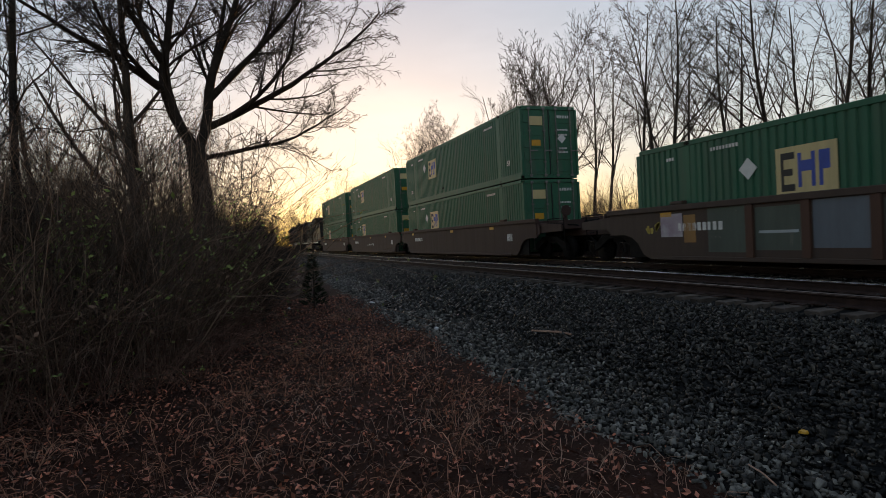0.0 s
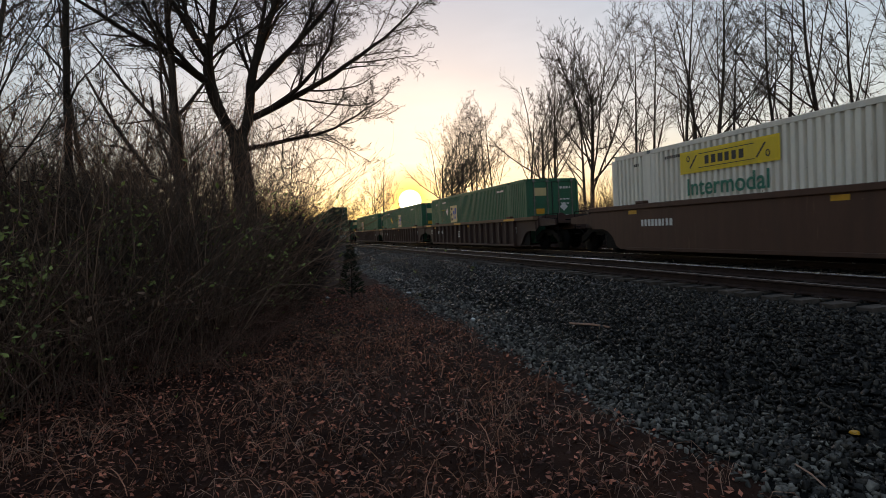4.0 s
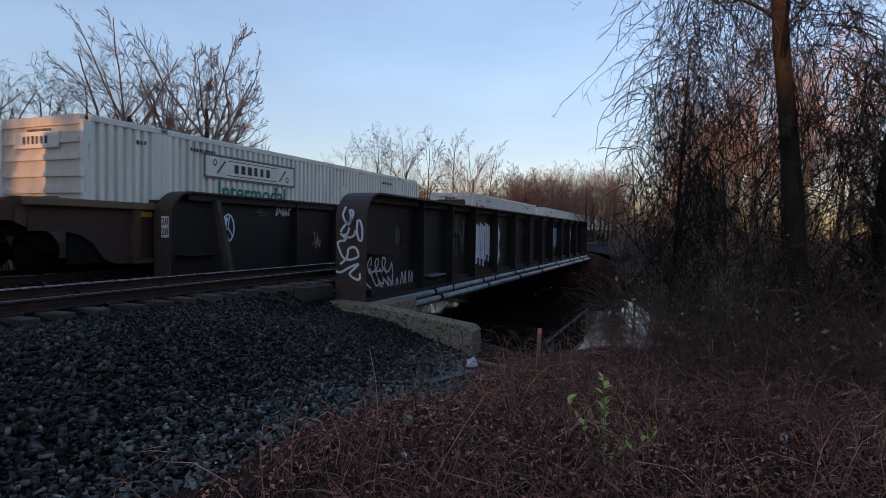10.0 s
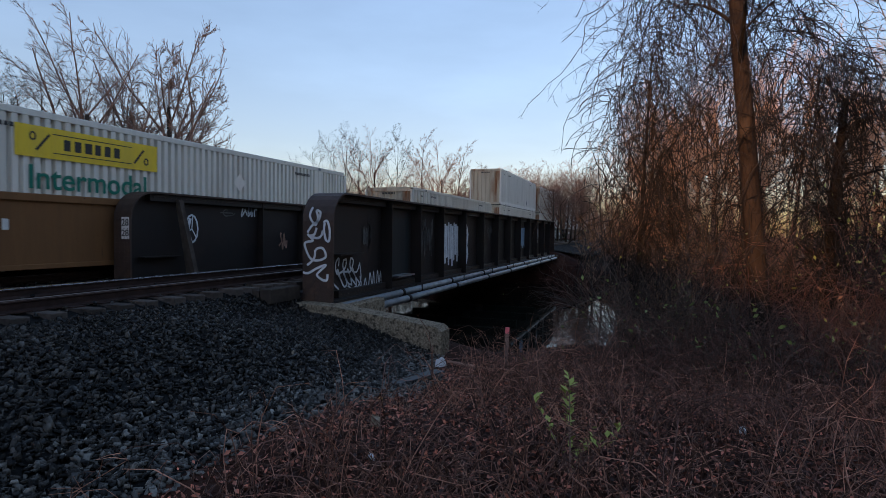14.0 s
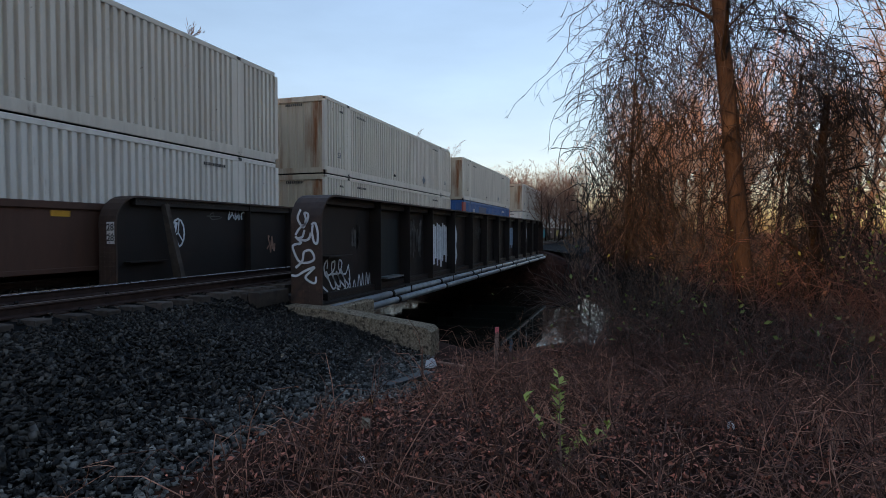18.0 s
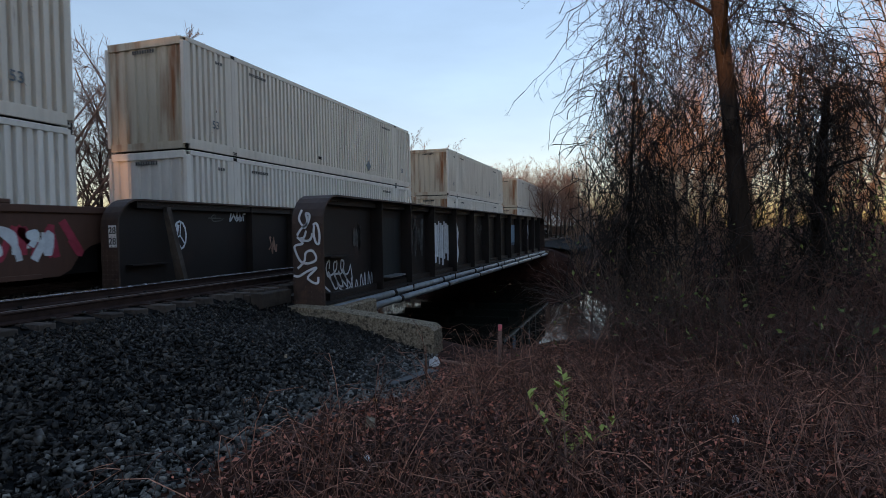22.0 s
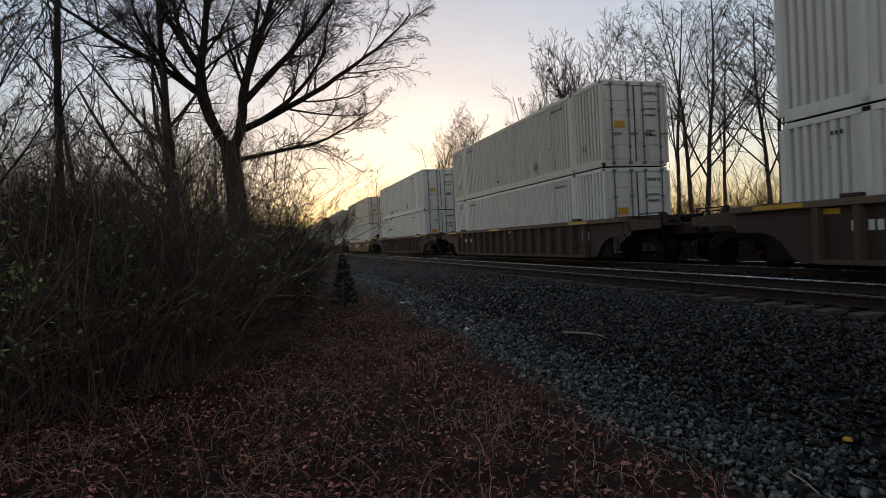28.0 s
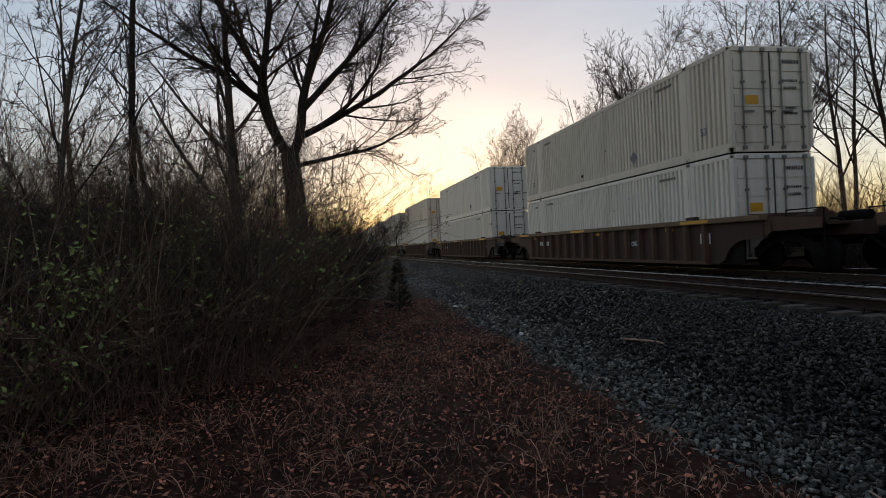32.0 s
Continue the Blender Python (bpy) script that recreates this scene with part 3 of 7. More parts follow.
def ground_z(x, y):
    z = -0.72 + 0.07 * noise.noise((x * 0.5, y * 0.5, 0)) + 0.35 * noise.noise((x * 0.06, y * 0.06, 4)) * step(6, 30, math.hypot(x, y))
    z -= 0.42 * step(4.5, 9.5, x) * step(8.0, 4.0, y) + 0.26 * step(7.5, 10.3, x) * step(6.6, 4.2, y) * step(1.0, 3.0, y)
    bank = step(2.7, 6.9, y) * (1 - step(14.2, 18.5, y))
    z = z * (1 - bank) + -0.30 * bank - 0.45 * bank * step(6.0, 10.0, x) * step(7.6, 6.2, y) * (1 - step(30, 44, x))
    z += 1.15 * step(16.0, 20.5, y) * (1 - step(4, 11, x))
    return z - 2.6 * creek(x, y)


def axis(stops):
    out = []
    for a, b, s in stops:
        k = max(1, round((b - a) / s))
        out += [a + (b - a) * i / k for i in range(k)]
    return out + [stops[-1][1]]


def sheet(xs, ys, z):
    s = Solid()
    s.v = [(x, y, z(x, y)) for x in xs for y in ys]
    n = len(ys)
    s.f = [(i * n + j, (i + 1) * n + j, (i + 1) * n + j + 1, i * n + j + 1) for i in range(len(xs) - 1) for j in range(n - 1)]
    return s


def build_land():
    xs = axis([(-1500, -300, 200), (-300, -60, 20), (-60, -16, 2), (-16, 9, 0.4), (9, 18, 0.5), (18, 38, 2), (38, 46, 0.5), (46, 100, 6), (100, 300, 25), (300, 1500, 200)])
    ys = axis([(-1500, -300, 200), (-300, -60, 25), (-60, -14, 3), (-14, -4, 0.8), (-4, 7, 0.35), (7, 19, 1.0), (19, 60, 4), (60, 300, 30), (300, 1500, 200)])
    single("ground", sheet(xs, ys, ground_z), "soil", "brown leaf-strewn ground sloping down to a creek", "ground", "structure", smooth=True)
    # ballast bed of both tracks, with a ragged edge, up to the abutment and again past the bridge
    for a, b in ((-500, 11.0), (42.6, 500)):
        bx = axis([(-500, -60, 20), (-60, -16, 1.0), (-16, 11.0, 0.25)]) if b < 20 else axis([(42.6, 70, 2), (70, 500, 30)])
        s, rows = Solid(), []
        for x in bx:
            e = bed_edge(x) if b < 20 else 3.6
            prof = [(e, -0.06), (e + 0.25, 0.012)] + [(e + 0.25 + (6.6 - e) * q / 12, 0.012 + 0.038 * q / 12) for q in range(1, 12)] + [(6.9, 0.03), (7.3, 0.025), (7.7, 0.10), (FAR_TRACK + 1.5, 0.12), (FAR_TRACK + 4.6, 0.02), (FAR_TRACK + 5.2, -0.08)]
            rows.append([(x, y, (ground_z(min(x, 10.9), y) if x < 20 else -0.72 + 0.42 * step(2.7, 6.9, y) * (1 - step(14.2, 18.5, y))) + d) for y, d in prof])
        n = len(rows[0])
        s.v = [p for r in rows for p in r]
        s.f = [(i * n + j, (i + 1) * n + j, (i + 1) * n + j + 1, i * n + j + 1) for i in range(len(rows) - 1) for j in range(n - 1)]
        single("ballast_bed", s, "ballast", "crushed-stone bed sloping from the tracks, blackened like shaded gaps", "ballast", "structure", smooth=True)
    w = Solid()
    w.v, w.f = [(8, -140, -2.45), (47, -140, -2.45), (47, 18, -2.45), (8, 18, -2.45)], [(0, 1, 2, 3)]
    single("water", w, "water", "dark still creek under the bridge", "water", "structure")
    disc = Solid()
    disc.v = [(math.cos(2 * math.pi * i / 40), math.sin(2 * math.pi * i / 40), 0) for i in range(40)]
    disc.f = [tuple(range(40))]
    single("backdrop_sun", disc, "sun", "low setting sun and its orange glow beyond the trees", "sun", "structure", m=look(SUN_DIR * 2600, (0, 0, 0)) @ Matrix.Scale(165, 4))


build_land()

# ---- tracks ----
RAIL = [(-0.075, -0.17), (0.075, -0.17), (0.075, -0.155), (0.012, -0.13), (0.012, -0.05), (0.037, -0.038), (0.037, -0.006), (-0.037, -0.006), (-0.037, -0.038), (-0.012, -0.05), (-0.012, -0.13), (-0.075, -0.155)]

HEAD = [(-0.0385, -0.022), (0.0385, -0.022), (0.0385, -0.016), (0.031, -0.006), (0.014, 0.0), (-0.014, 0.0), (-0.031, -0.006), (-0.0385, -0.016)]


def build_track(yc, label, lo, hi, pitch):
    t = thing("railway_track", label, "track", kind="structure", m=pose(0, yc, 0))
    for side in (-0.7525, 0.7525):
        r = part("rail", Solid().prism([(side + a, b) for a, b in RAIL], -600, 600), "rail", t)
        part("running_surface", Solid().prism([(side + a, b) for a, b in HEAD], -600, 600), "dull" if yc == NEAR_TRACK and side < 0 else "shine", r, "polished rail top" if side > 0 else "near-side rail top")
    body = [Solid().box(-0.115, 0.115, -1.3, 1.3, -0.19, 0, 0.012).mesh("sleeper", "tie") for _ in range(3)]
    plate = Solid().box(-0.10, 0.10, -0.93, -0.58, -0.171, -0.156).box(-0.1, 0.1, 0.58, 0.93, -0.171, -0.156).mesh("tie_plate", "rail")
    rnd, n = random.Random(int(yc * 10)), int((hi - lo) / pitch)
    for i in range(n):
        x = lo + i * pitch
        s = part("sleeper", body[i % 3], "tie", t, m=pose(x + rnd.uniform(-0.03, 0.03), rnd.uniform(-0.07, 0.05), -0.172 - rnd.uniform(0, 0.012), rnd.uniform(-0.5, 0.5), 0, rnd.uniform(-1.2, 1.2)))
        if -14 < x < 16:
            part("tie_plate", plate, "rail", s, m=pose(0, 0, 0.172))


build_track(NEAR_TRACK, "empty single track with shiny rail tops on grey sleepers", -62, 43, 0.5)
build_track(FAR_TRACK, "track under the train, rusty rails on dark sleepers", -40, 43, 0.6)


# ---- bridge ----
def build_girder(name, y0, y1, x0, x1, label, braces, first=2.05):
    """A plate girder whose flange curves down at both ends. y0 to y1: the flange's width."""
    g = thing(name, label, "bridge girder", "plate girders of the bridge", m=pose(x0, (y0 + y1) / 2, 0))
    L, h = x1 - x0, (y1 - y0) / 2
    top, bot, R = 1.76, -0.56, 0.62
    path = [(0, bot), (0, top - R)] + [(R - R * math.cos(a), top - R + R * math.sin(a)) for a in (radians(15 * k) for k in range(1, 6))] + [(R, top)]
    path += [(L - px, pz) for px, pz in reversed(path)]
    f, n = Solid(), len(path)
    # curved flange as a bent plate 40 mm thick
    for k, (px, pz) in enumerate(path):
        a, b = path[max(k - 1, 0)], path[min(k + 1, n - 1)]
        dx, dz = b[0] - a[0], b[1] - a[1]
        d = math.hypot(dx, dz)
        nx, nz = dz / d * 0.04, -dx / d * 0.04
        f.v += [(px, -h, pz), (px, h, pz), (px + nx, h, pz + nz), (px + nx, -h, pz + nz)]
    for k in range(n - 1):
        for j in range(4):
            f.f.append((4 * k + j, 4 * k + (j + 1) % 4, 4 * k + 4 + (j + 1) % 4, 4 * k + 4 + j))
    part("flange", f, "girder_end", g, "rounded riveted flange plate")
    part("web", Solid().prism([(px + (0.035 if px < L / 2 else -0.035), pz - 0.03) for px, pz in path], -0.008, 0.008, 1), "girder", g)
    part("bottom_flange", Solid().box(0.04, L - 0.04, -h, h, bot, bot + 0.045), "girder", g)
    part("flange_angle", Solid().box(0.6, L - 0.6, -0.16, -0.008, top - 0.20, top - 0.042).box(0.6, L - 0.6, -0.16, -0.008, bot + 0.046, bot + 0.20), "girder", g)
    xs, x, k = [], first, 0
    while x < L - 0.8:
        xs.append(x)
        x += 2.05 if k < 2 and first > 3 else 2.48
        k += 1
    for i, x in enumerate(xs):
        s = part("stiffener", Solid().box(x - 0.012, x + 0.012, -h + 0.03, -0.008, bot + 0.046, top - 0.042).box(x + 0.012, x + 0.12, -0.024, -0.008, bot + 0.2, top - 0.2), "girder", g)
        part("stiffener", Solid().box(x - 0.012, x + 0.012, 0.008, h - 0.03, bot + 0.046, top - 0.042), "girder", g)
    # rivets in rows down the end plate and along the flange angle
    rv = Solid()

    def rivet(px, py, pz, ax):
        r, t = 0.019, 0.016
        ring = [(math.cos(a), math.sin(a)) for a in (radians(60 * q) for q in range(6))]
        if ax == 0:
            v = [(px, py + r * c, pz + r * s_) for c, s_ in ring] + [(px - t, py + r * 0.5 * c, pz + r * 0.5 * s_) for c, s_ in ring]
        else:
            v = [(px + r * c, py, pz + r * s_) for c, s_ in ring] + [(px + r * 0.5 * c, py - t, pz + r * 0.5 * s_) for c, s_ in ring]
        rv.add(v, [(q, (q + 1) % 6, 6 + (q + 1) % 6, 6 + q) for q in range(6)] + [tuple(range(6, 12))])
    for q in range(17):
        for py in (-h + 0.06, -0.07, 0.07, h - 0.06):
            rivet(-0.001, py, bot + 0.1 + q * 0.1, 0)
    for q in range(int((L - 1.4) / 0.16)):
        rivet(0.7 + q * 0.16, -0.16, top - 0.12, 1)
        rivet(0.7 + q * 0.16, -0.16, bot + 0.12, 1)
    tagged(part("riveting", rv, "girder_end", g), kind="stuff")
    for x in braces:
        b, low = Solid(), -0.3 if x < 3 else 0.75
        dx = 0.4 if x < 3 else 0.2
        b.add([(x, -h - 0.02, top - 0.15), (x + 0.13, -h - 0.02, top - 0.15), (x + dx + 0.13, -h - 0.16, low), (x + dx, -h - 0.16, low), (x, -h + 0.1, top - 0.15), (x + 0.13, -h + 0.1, top - 0.15), (x + dx + 0.13, -h + 0.1, low), (x + dx, -h + 0.1, low)],
              [(0, 1, 2, 3), (4, 7, 6, 5), (0, 3, 7, 4), (1, 5, 6, 2), (0, 4, 5, 1), (3, 2, 6, 7)])
        part("knee_brace", b, "tie", g, "pale weathered sloping knee brace")
    return g, h


near_girder, gh = build_girder("plate_girder", 6.13, 6.85, 11.0, 42.5, "rusty black riveted plate girder with rounded ends and graffiti", (), 3.06)
mid_girder, _ = build_girder("plate_girder", 10.32, 10.78, 9.9, 42.0, "rusty dark girder between the tracks, rounded end, marker plate", (1.35, 7.0, 13.0), 4.6)
build_girder("plate_girder", 14.2, 14.7, 9.4, 41.6, "rusty dark girder beyond the train", ())
# sprayed writing on the near girder's end plate and panels
tag = [[(-0.06, 1.43), (-0.11, 1.24), (-0.02, 1.06), (0.02, 1.22), (0.0, 1.35), (0.06, 1.32), (0.03, 1.16), (-0.08, 1.04), (-0.15, 0.9)],
       [(0.11, 1.11), (0.17, 1.14), (0.21, 0.95), (0.20, 0.74), (0.15, 0.76), (0.12, 0.95), (0.13, 1.10)],
       [(0.0, 1.0), (-0.04, 0.86), (-0.12, 0.83), (0.0, 0.79), (0.07, 0.83), (0.10, 0.95)],
       [(-0.15, 0.87), (-0.06, 0.74), (-0.17, 0.70), (-0.19, 0.62), (-0.10, 0.37), (0.03, 0.33), (0.15, 0.41), (0.10, 0.58), (-0.01, 0.55), (-0.04, 0.37), (-0.15, 0.22)],
       [(-0.22, 0.07), (-0.13, 0.06), (0.0, 0.16), (0.15, 0.24), (0.10, 0.16), (0.01, 0.03), (0.10, -0.07), (0.17, -0.07), (0.18, 0.05)]]
sprayed(tag_strokes([[(1.45 * p - 0.02, q) for p, q in st] for st in tag], -0.018, 0.05, 1), "spray", near_girder, "white sprayed tag on the end plate")
low = [loops(0.67, 0.16, 1.0, 0.36, 3, 0.2), loops(0.85, -0.12, 0.95, 0.42, 4, -0.3, 1.0), [(0.5, 0.2), (0.55, -0.15), (0.85, -0.35)], [(1.25, -0.3), (1.6, -0.42), (1.9, -0.2), (1.83, 0.2)], [(1.0, -0.5), (1.2, -0.38), (1.3, -0.5), (1.62, -0.36), (1.9, -0.42)]]
sprayed(tag_strokes(low, -0.030, 0.046), "spray", near_girder, "white sprayed tag of running loops")
small = [[(x + 0.22, z) for x, z in q] for q in ([(1.85, -0.38), (1.92, -0.2), (1.98, -0.38), (1.86, -0.36)], [(2.1, -0.42), (2.18, -0.08), (2.3, -0.38), (2.38, -0.06), (2.42, -0.4)], [(2.55, -0.42), (2.6, -0.05), (2.7, -0.36), (2.78, -0.08), (2.84, -0.42)])]
sprayed(tag_strokes(small, -0.030, 0.042), "spray", near_girder)
sprayed(scribble(6.2, 0.75, 1.25, 1.2, -0.030, 0.09, 12, 12), "spray_grey", near_girder, "faded sprayed letters")
big = Solid()
for i in range(11):
    big.ribbon([(7.9 + i * 0.2, -0.030 - i * 0.0004, 1.28 - 0.06 * (i % 3)), (7.87 + i * 0.205, -0.030 - i * 0.0004, 0.5), (7.95 + i * 0.19, -0.030 - i * 0.0004, -0.32 + 0.09 * (i * 7 % 5) + 0.015 * i)], 0.145 + 0.035 * (i * 5 % 3))
big.ribbon([(10.55, -0.032, 1.2), (10.8, -0.032, 0.85), (10.65, -0.032, 0.45), (10.8, -0.032, 0.1), (10.6, -0.032, -0.2)], 0.24)
sprayed(big, "spray", near_girder, "large white blocky sprayed letters")
sprayed(scribble(2.25, 0.85, 0.55, 0.75, -0.030, 0.045, 6, 14), "spray_grey", near_girder, "faded grey sprayed shape")
sprayed(scribble(14.1, 0.9, 1.3, 0.7, -0.030, 0.06, 5, 15), "spray_grey", near_girder, "faded sprayed letters")
big2 = Solid()
for i in range(9):
    big2.ribbon([(20.95 + i * 0.28, -0.030 - i * 0.0004, 1.2), (21.0 + i * 0.28, -0.030 - i * 0.0004, 0.1 + 0.15 * (i % 2))], 0.26)
sprayed(big2, "spray_blue", near_girder, "pale sprayed letters")
sprayed(scribble(25.8, 0.8, 1.6, 0.9, -0.030, 0.16, 6, 17), "spray", near_girder)
part("patch_plate", Solid().box(3.55, 4.9, -0.022, -0.009, -0.25, 1.32), "car_navy", near_girder, "flat dark patch plate")
part("ledge", Solid().box(0.35, 1.5, -gh + 0.02, -0.01, 0.42, 0.45), "girder", near_girder)
part("ledge", Solid().box(3.5, 4.6, -gh + 0.02, -0.01, -0.26, -0.22), "pipe", near_girder, "short pale ledge")
# on the middle girder: the marker plate and sprayed shapes
sign = part("marker_plate", Solid().box(-0.012, -0.004, -0.20, 0.00, 0.72, 1.18), "plate", mid_girder, "white number plate on the girder's end")
for txt, z in (("28", 1.06), ("28", 0.84)):
    me = lettering(txt, 0.2, "black")
    me.transform(Matrix.Rotation(radians(-90), 4, 'Z'))
    part("size_mark", me, "black", sign, m=pose(-0.015, -0.10, z))
ring = Solid()
ring.ribbon([(1.75 + 0.2 * math.cos(a), -0.25, 0.95 + 0.33 * math.sin(a)) for a in (radians(30 * k) for k in range(13))], 0.05)
ring.ribbon([(1.7, -0.25, 1.2), (1.62, -0.25, 0.9), (1.75, -0.25, 0.6)], 0.09)
for a in (80, 200, 320):
    ring.ribbon([(1.75, -0.2506, 0.95), (1.75 + 0.19 * math.cos(radians(a)), -0.2506, 0.95 + 0.31 * math.sin(radians(a)))], 0.035)
sprayed(ring, "spray", mid_girder, "white sprayed ring")
sprayed(scribble(4.2, 1.45, 0.7, 0.3, -0.035, 0.05, 5, 31), "spray", mid_girder)
sprayed(scribble(5.8, 0.6, 0.4, 0.5, -0.035, 0.06, 3, 33), "straw", mid_girder)
part("ledge", Solid().box(0.4, 1.5, -0.2, -0.01, 0.30, 0.33), "girder", mid_girder)
sprayed(tag_strokes([loops(3.1, 1.38, 0.34, 0.18, 1), [(3.0, 1.38), (3.5, 1.38)]], -0.036, 0.03), "spray_grey", mid_girder, "faded ringed mark")
# deck between the girders
deck = thing("bridge_deck", "dark steel floor of the bridge under the tracks", "bridge deck", kind="structure")
for a, b in ((6.78, 10.31), (10.79, 14.19)):
    part("floor_plate", Solid().box(11.2, 42.2, a, b, -0.5, -0.38), "girder", deck)
    for k in range(11):
        part("floor_beam", Solid().box(11.6 + k * 3, 11.75 + k * 3, a, b, -0.95, -0.5), "girder", deck)
# abutments with a wing wall that slopes down towards the viewer
for nm, x0, x1 in (("abutment_west", 11.05, 12.6), ("abutment_east", 41.2, 43.2)):
    single(nm, Solid().box(x0, x1, 5.7, 16.0, -4.0, -0.565, 0.03), "concrete", "stained concrete bridge abutment", "abutment", "structure")
wing = Solid()
wing.prism([(6.75, -0.52), (5.9, -0.55), (3.72, -0.82), (3.62, -0.90), (3.62, -2.4), (6.75, -2.4)], 10.55, 11.04)
single("wing_wall", wing, "concrete", "weathered concrete wing wall sloping down from the girder", "wall", "structure")
# two service pipes slung along the girder
for y, z, r in ((5.98, -0.62, 0.085), (5.80, -0.76, 0.085)):
    p = thing("service_pipe", "grey metal pipe slung along the bridge", "pipe", "pipes along the bridge")
    part("pipe_run", Solid().cyl((11.2, y, z), (43, y, z), r, 12), "pipe", p, smooth=True)
    for k in range(8):
        part("coupling", Solid().cyl((14.2 + 4 * k, y, z), (14.32 + 4 * k, y, z), r + 0.022, 12), "iron", p)
        part("hanger", Solid().box(15.5 + 4 * k, 15.55 + 4 * k, y - r - 0.02, y + r + 0.02, z - r - 0.02, z - r).box(15.5 + 4 * k, 15.55 + 4 * k, y + r, y + r + 0.02, z - r - 0.02, -0.5), "iron", p)
tb = thing("timber_block", "dark tarred timber blocks beside the girder", "timber")
for k in range(3):
    part("beam", Solid().box(9.9, 10.9, 6.85 + k * 0.28, 7.1 + k * 0.28, -0.48, -0.2 - 0.03 * k, 0.015), "timber", tb)


# ---- the train ----
CL, CW, CH = 16.15, 1.30, 2.896


def corrugated(length, z0, z1, pitch, depth, gaps=()):
    """An upright ribbed sheet in the x-z plane, its outer face towards -y at y = 0."""
    s, xs = Solid(), []
    n = max(1, round(length / pitch))
    p = length / n
    for i in range(n):
        a = -length / 2 + i * p
        xs += [(a, 0), (a + 0.50 * p, 0), (a + 0.60 * p, depth), (a + 0.90 * p, depth)]
    xs.append((length / 2, 0))
    s.v = [(x, 0 if any(g0 < x < g1 for g0, g1 in gaps) else d, z) for x, d in xs for z in (z0, z1)]
    s.f = [(2 * i, 2 * i + 2, 2 * i + 3, 2 * i + 1) for i in range(len(xs) - 1)]
    return s


def build_container(paint_name, label, front="ridged", post=None, end_paint=None, category="container"):
    """A 53-foot container on its own base: doors at +x, blank front wall at -x."""
    c = thing("shipping_container", label, category, "containers on the train")
    post, end_paint = post or paint_name, end_paint or paint_name
    side = corrugated(CL - 0.3, 0.26, CH - 0.13, 0.215, 0.035 if paint_name == "green" else 0.02 if "emblem" in label else 0.09, ((-6.35, -5.85), (5.85, 6.35))).mesh("side_panel", paint_name)
    part("side_panel", side, paint_name, c, m=pose(0, -CW + 0.014, 0))
    part("side_panel", side, paint_name, c, m=pose(0, CW - 0.014, 0, 0, 0, 180))
    part("roof", Solid().box(-CL / 2 + 0.08, CL / 2 - 0.08, -CW + 0.04, CW - 0.04, CH - 0.035, CH - 0.012), paint_name, c)
    part("floor_pan", Solid().box(-CL / 2 + 0.08, CL / 2 - 0.08, -CW + 0.05, CW - 0.05, 0.03, 0.16), "iron", c)
    rail = Solid().box(-CL / 2 + 0.16, CL / 2 - 0.16, -0.035, 0.035, 0, 0.26, 0.01).mesh("bottom_rail", paint_name)
    trail = Solid().box(-CL / 2 + 0.16, CL / 2 - 0.16, -0.03, 0.03, -0.13, 0, 0.01).mesh("top_rail", paint_name)
    corner = Solid().box(-0.08, 0.08, -0.05, 0.05, 0.12, CH - 0.12, 0.012).mesh("corner_post", post)
    mid = Solid().box(-0.07, 0.07, -0.02, 0.03, 0.17, CH - 0.13).mesh("lift_post", paint_name)
    cast = Solid().box(-0.09, 0.09, -0.06, 0.06, 0, 0.118, 0.012).mesh("corner_casting", "iron" if paint_name != "white" else "car_grey")
    for y in (-1, 1):
        part("bottom_rail", rail, paint_name, c, m=pose(0, y * (CW - 0.037), 0))
        part("top_rail", trail, paint_name, c, m=pose(0, y * (CW - 0.032), CH))
        for x in (-1, 1):
            part("corner_post", corner, post, c, m=pose(x * (CL / 2 - 0.08), y * (CW - 0.05), 0))
            part("lift_post", mid, paint_name, c, m=pose(x * 6.1, y * (CW - 0.022), 0, 0, 0, 0 if y < 0 else 180))
            for z in (0, CH - 0.118):
                part("corner_casting", cast, "iron", c, m=pose(x * 6.1, y * (CW - 0.062), z))
    e = -CL / 2 + 0.05
    if front == "slatted":
        w = Solid().box(e, e + 0.05, -CW + 0.1, CW - 0.1, 0.1, CH - 0.1)
        part("front_wall", w, end_paint, c)
        for k in range(7):
            part("front_rib", Solid().box(e - 0.045, e + 0.002, -CW + 0.12, CW - 0.12, 0.3 + k * 0.34, 0.42 + k * 0.34, 0.01), end_paint, c)
    else:
        f = corrugated(2 * CW - 0.2, 0.14, CH - 0.12, 0.33, 0.045).mesh("front_wall", end_paint)
        part("front_wall", f, end_paint, c, m=pose(e, 0, 0, 0, 0, -90))
    part("front_header", Solid().box(e - 0.04, e + 0.06, -CW + 0.1, CW - 0.1, CH - 0.2, CH - 0.005, 0.01), end_paint, c)
    part("front_sill", Solid().box(e - 0.04, e + 0.06, -CW + 0.1, CW - 0.1, 0.005, 0.2, 0.01), end_paint, c)
    part("stencil_number", bars(0, 0, 0.75, 0.1, 9, 0).mesh("stencil_number", "black"), "black", c, m=pose(e - 0.045, 0, CH - 0.3, 0, 0, -90))
    # two doors with four locking bars
    d = CL / 2 - 0.06
    leaf = Solid()
    leaf.box(-0.02, 0.02, -0.6, 0.6, 0.15, CH - 0.15)
    for z in (0.43, 0.92, 1.41, 1.90, 2.39):
        leaf.box(0.02, 0.042, -0.54, 0.54, z - 0.17, z + 0.17, 0.018)
    leaf = leaf.mesh("door", paint_name)
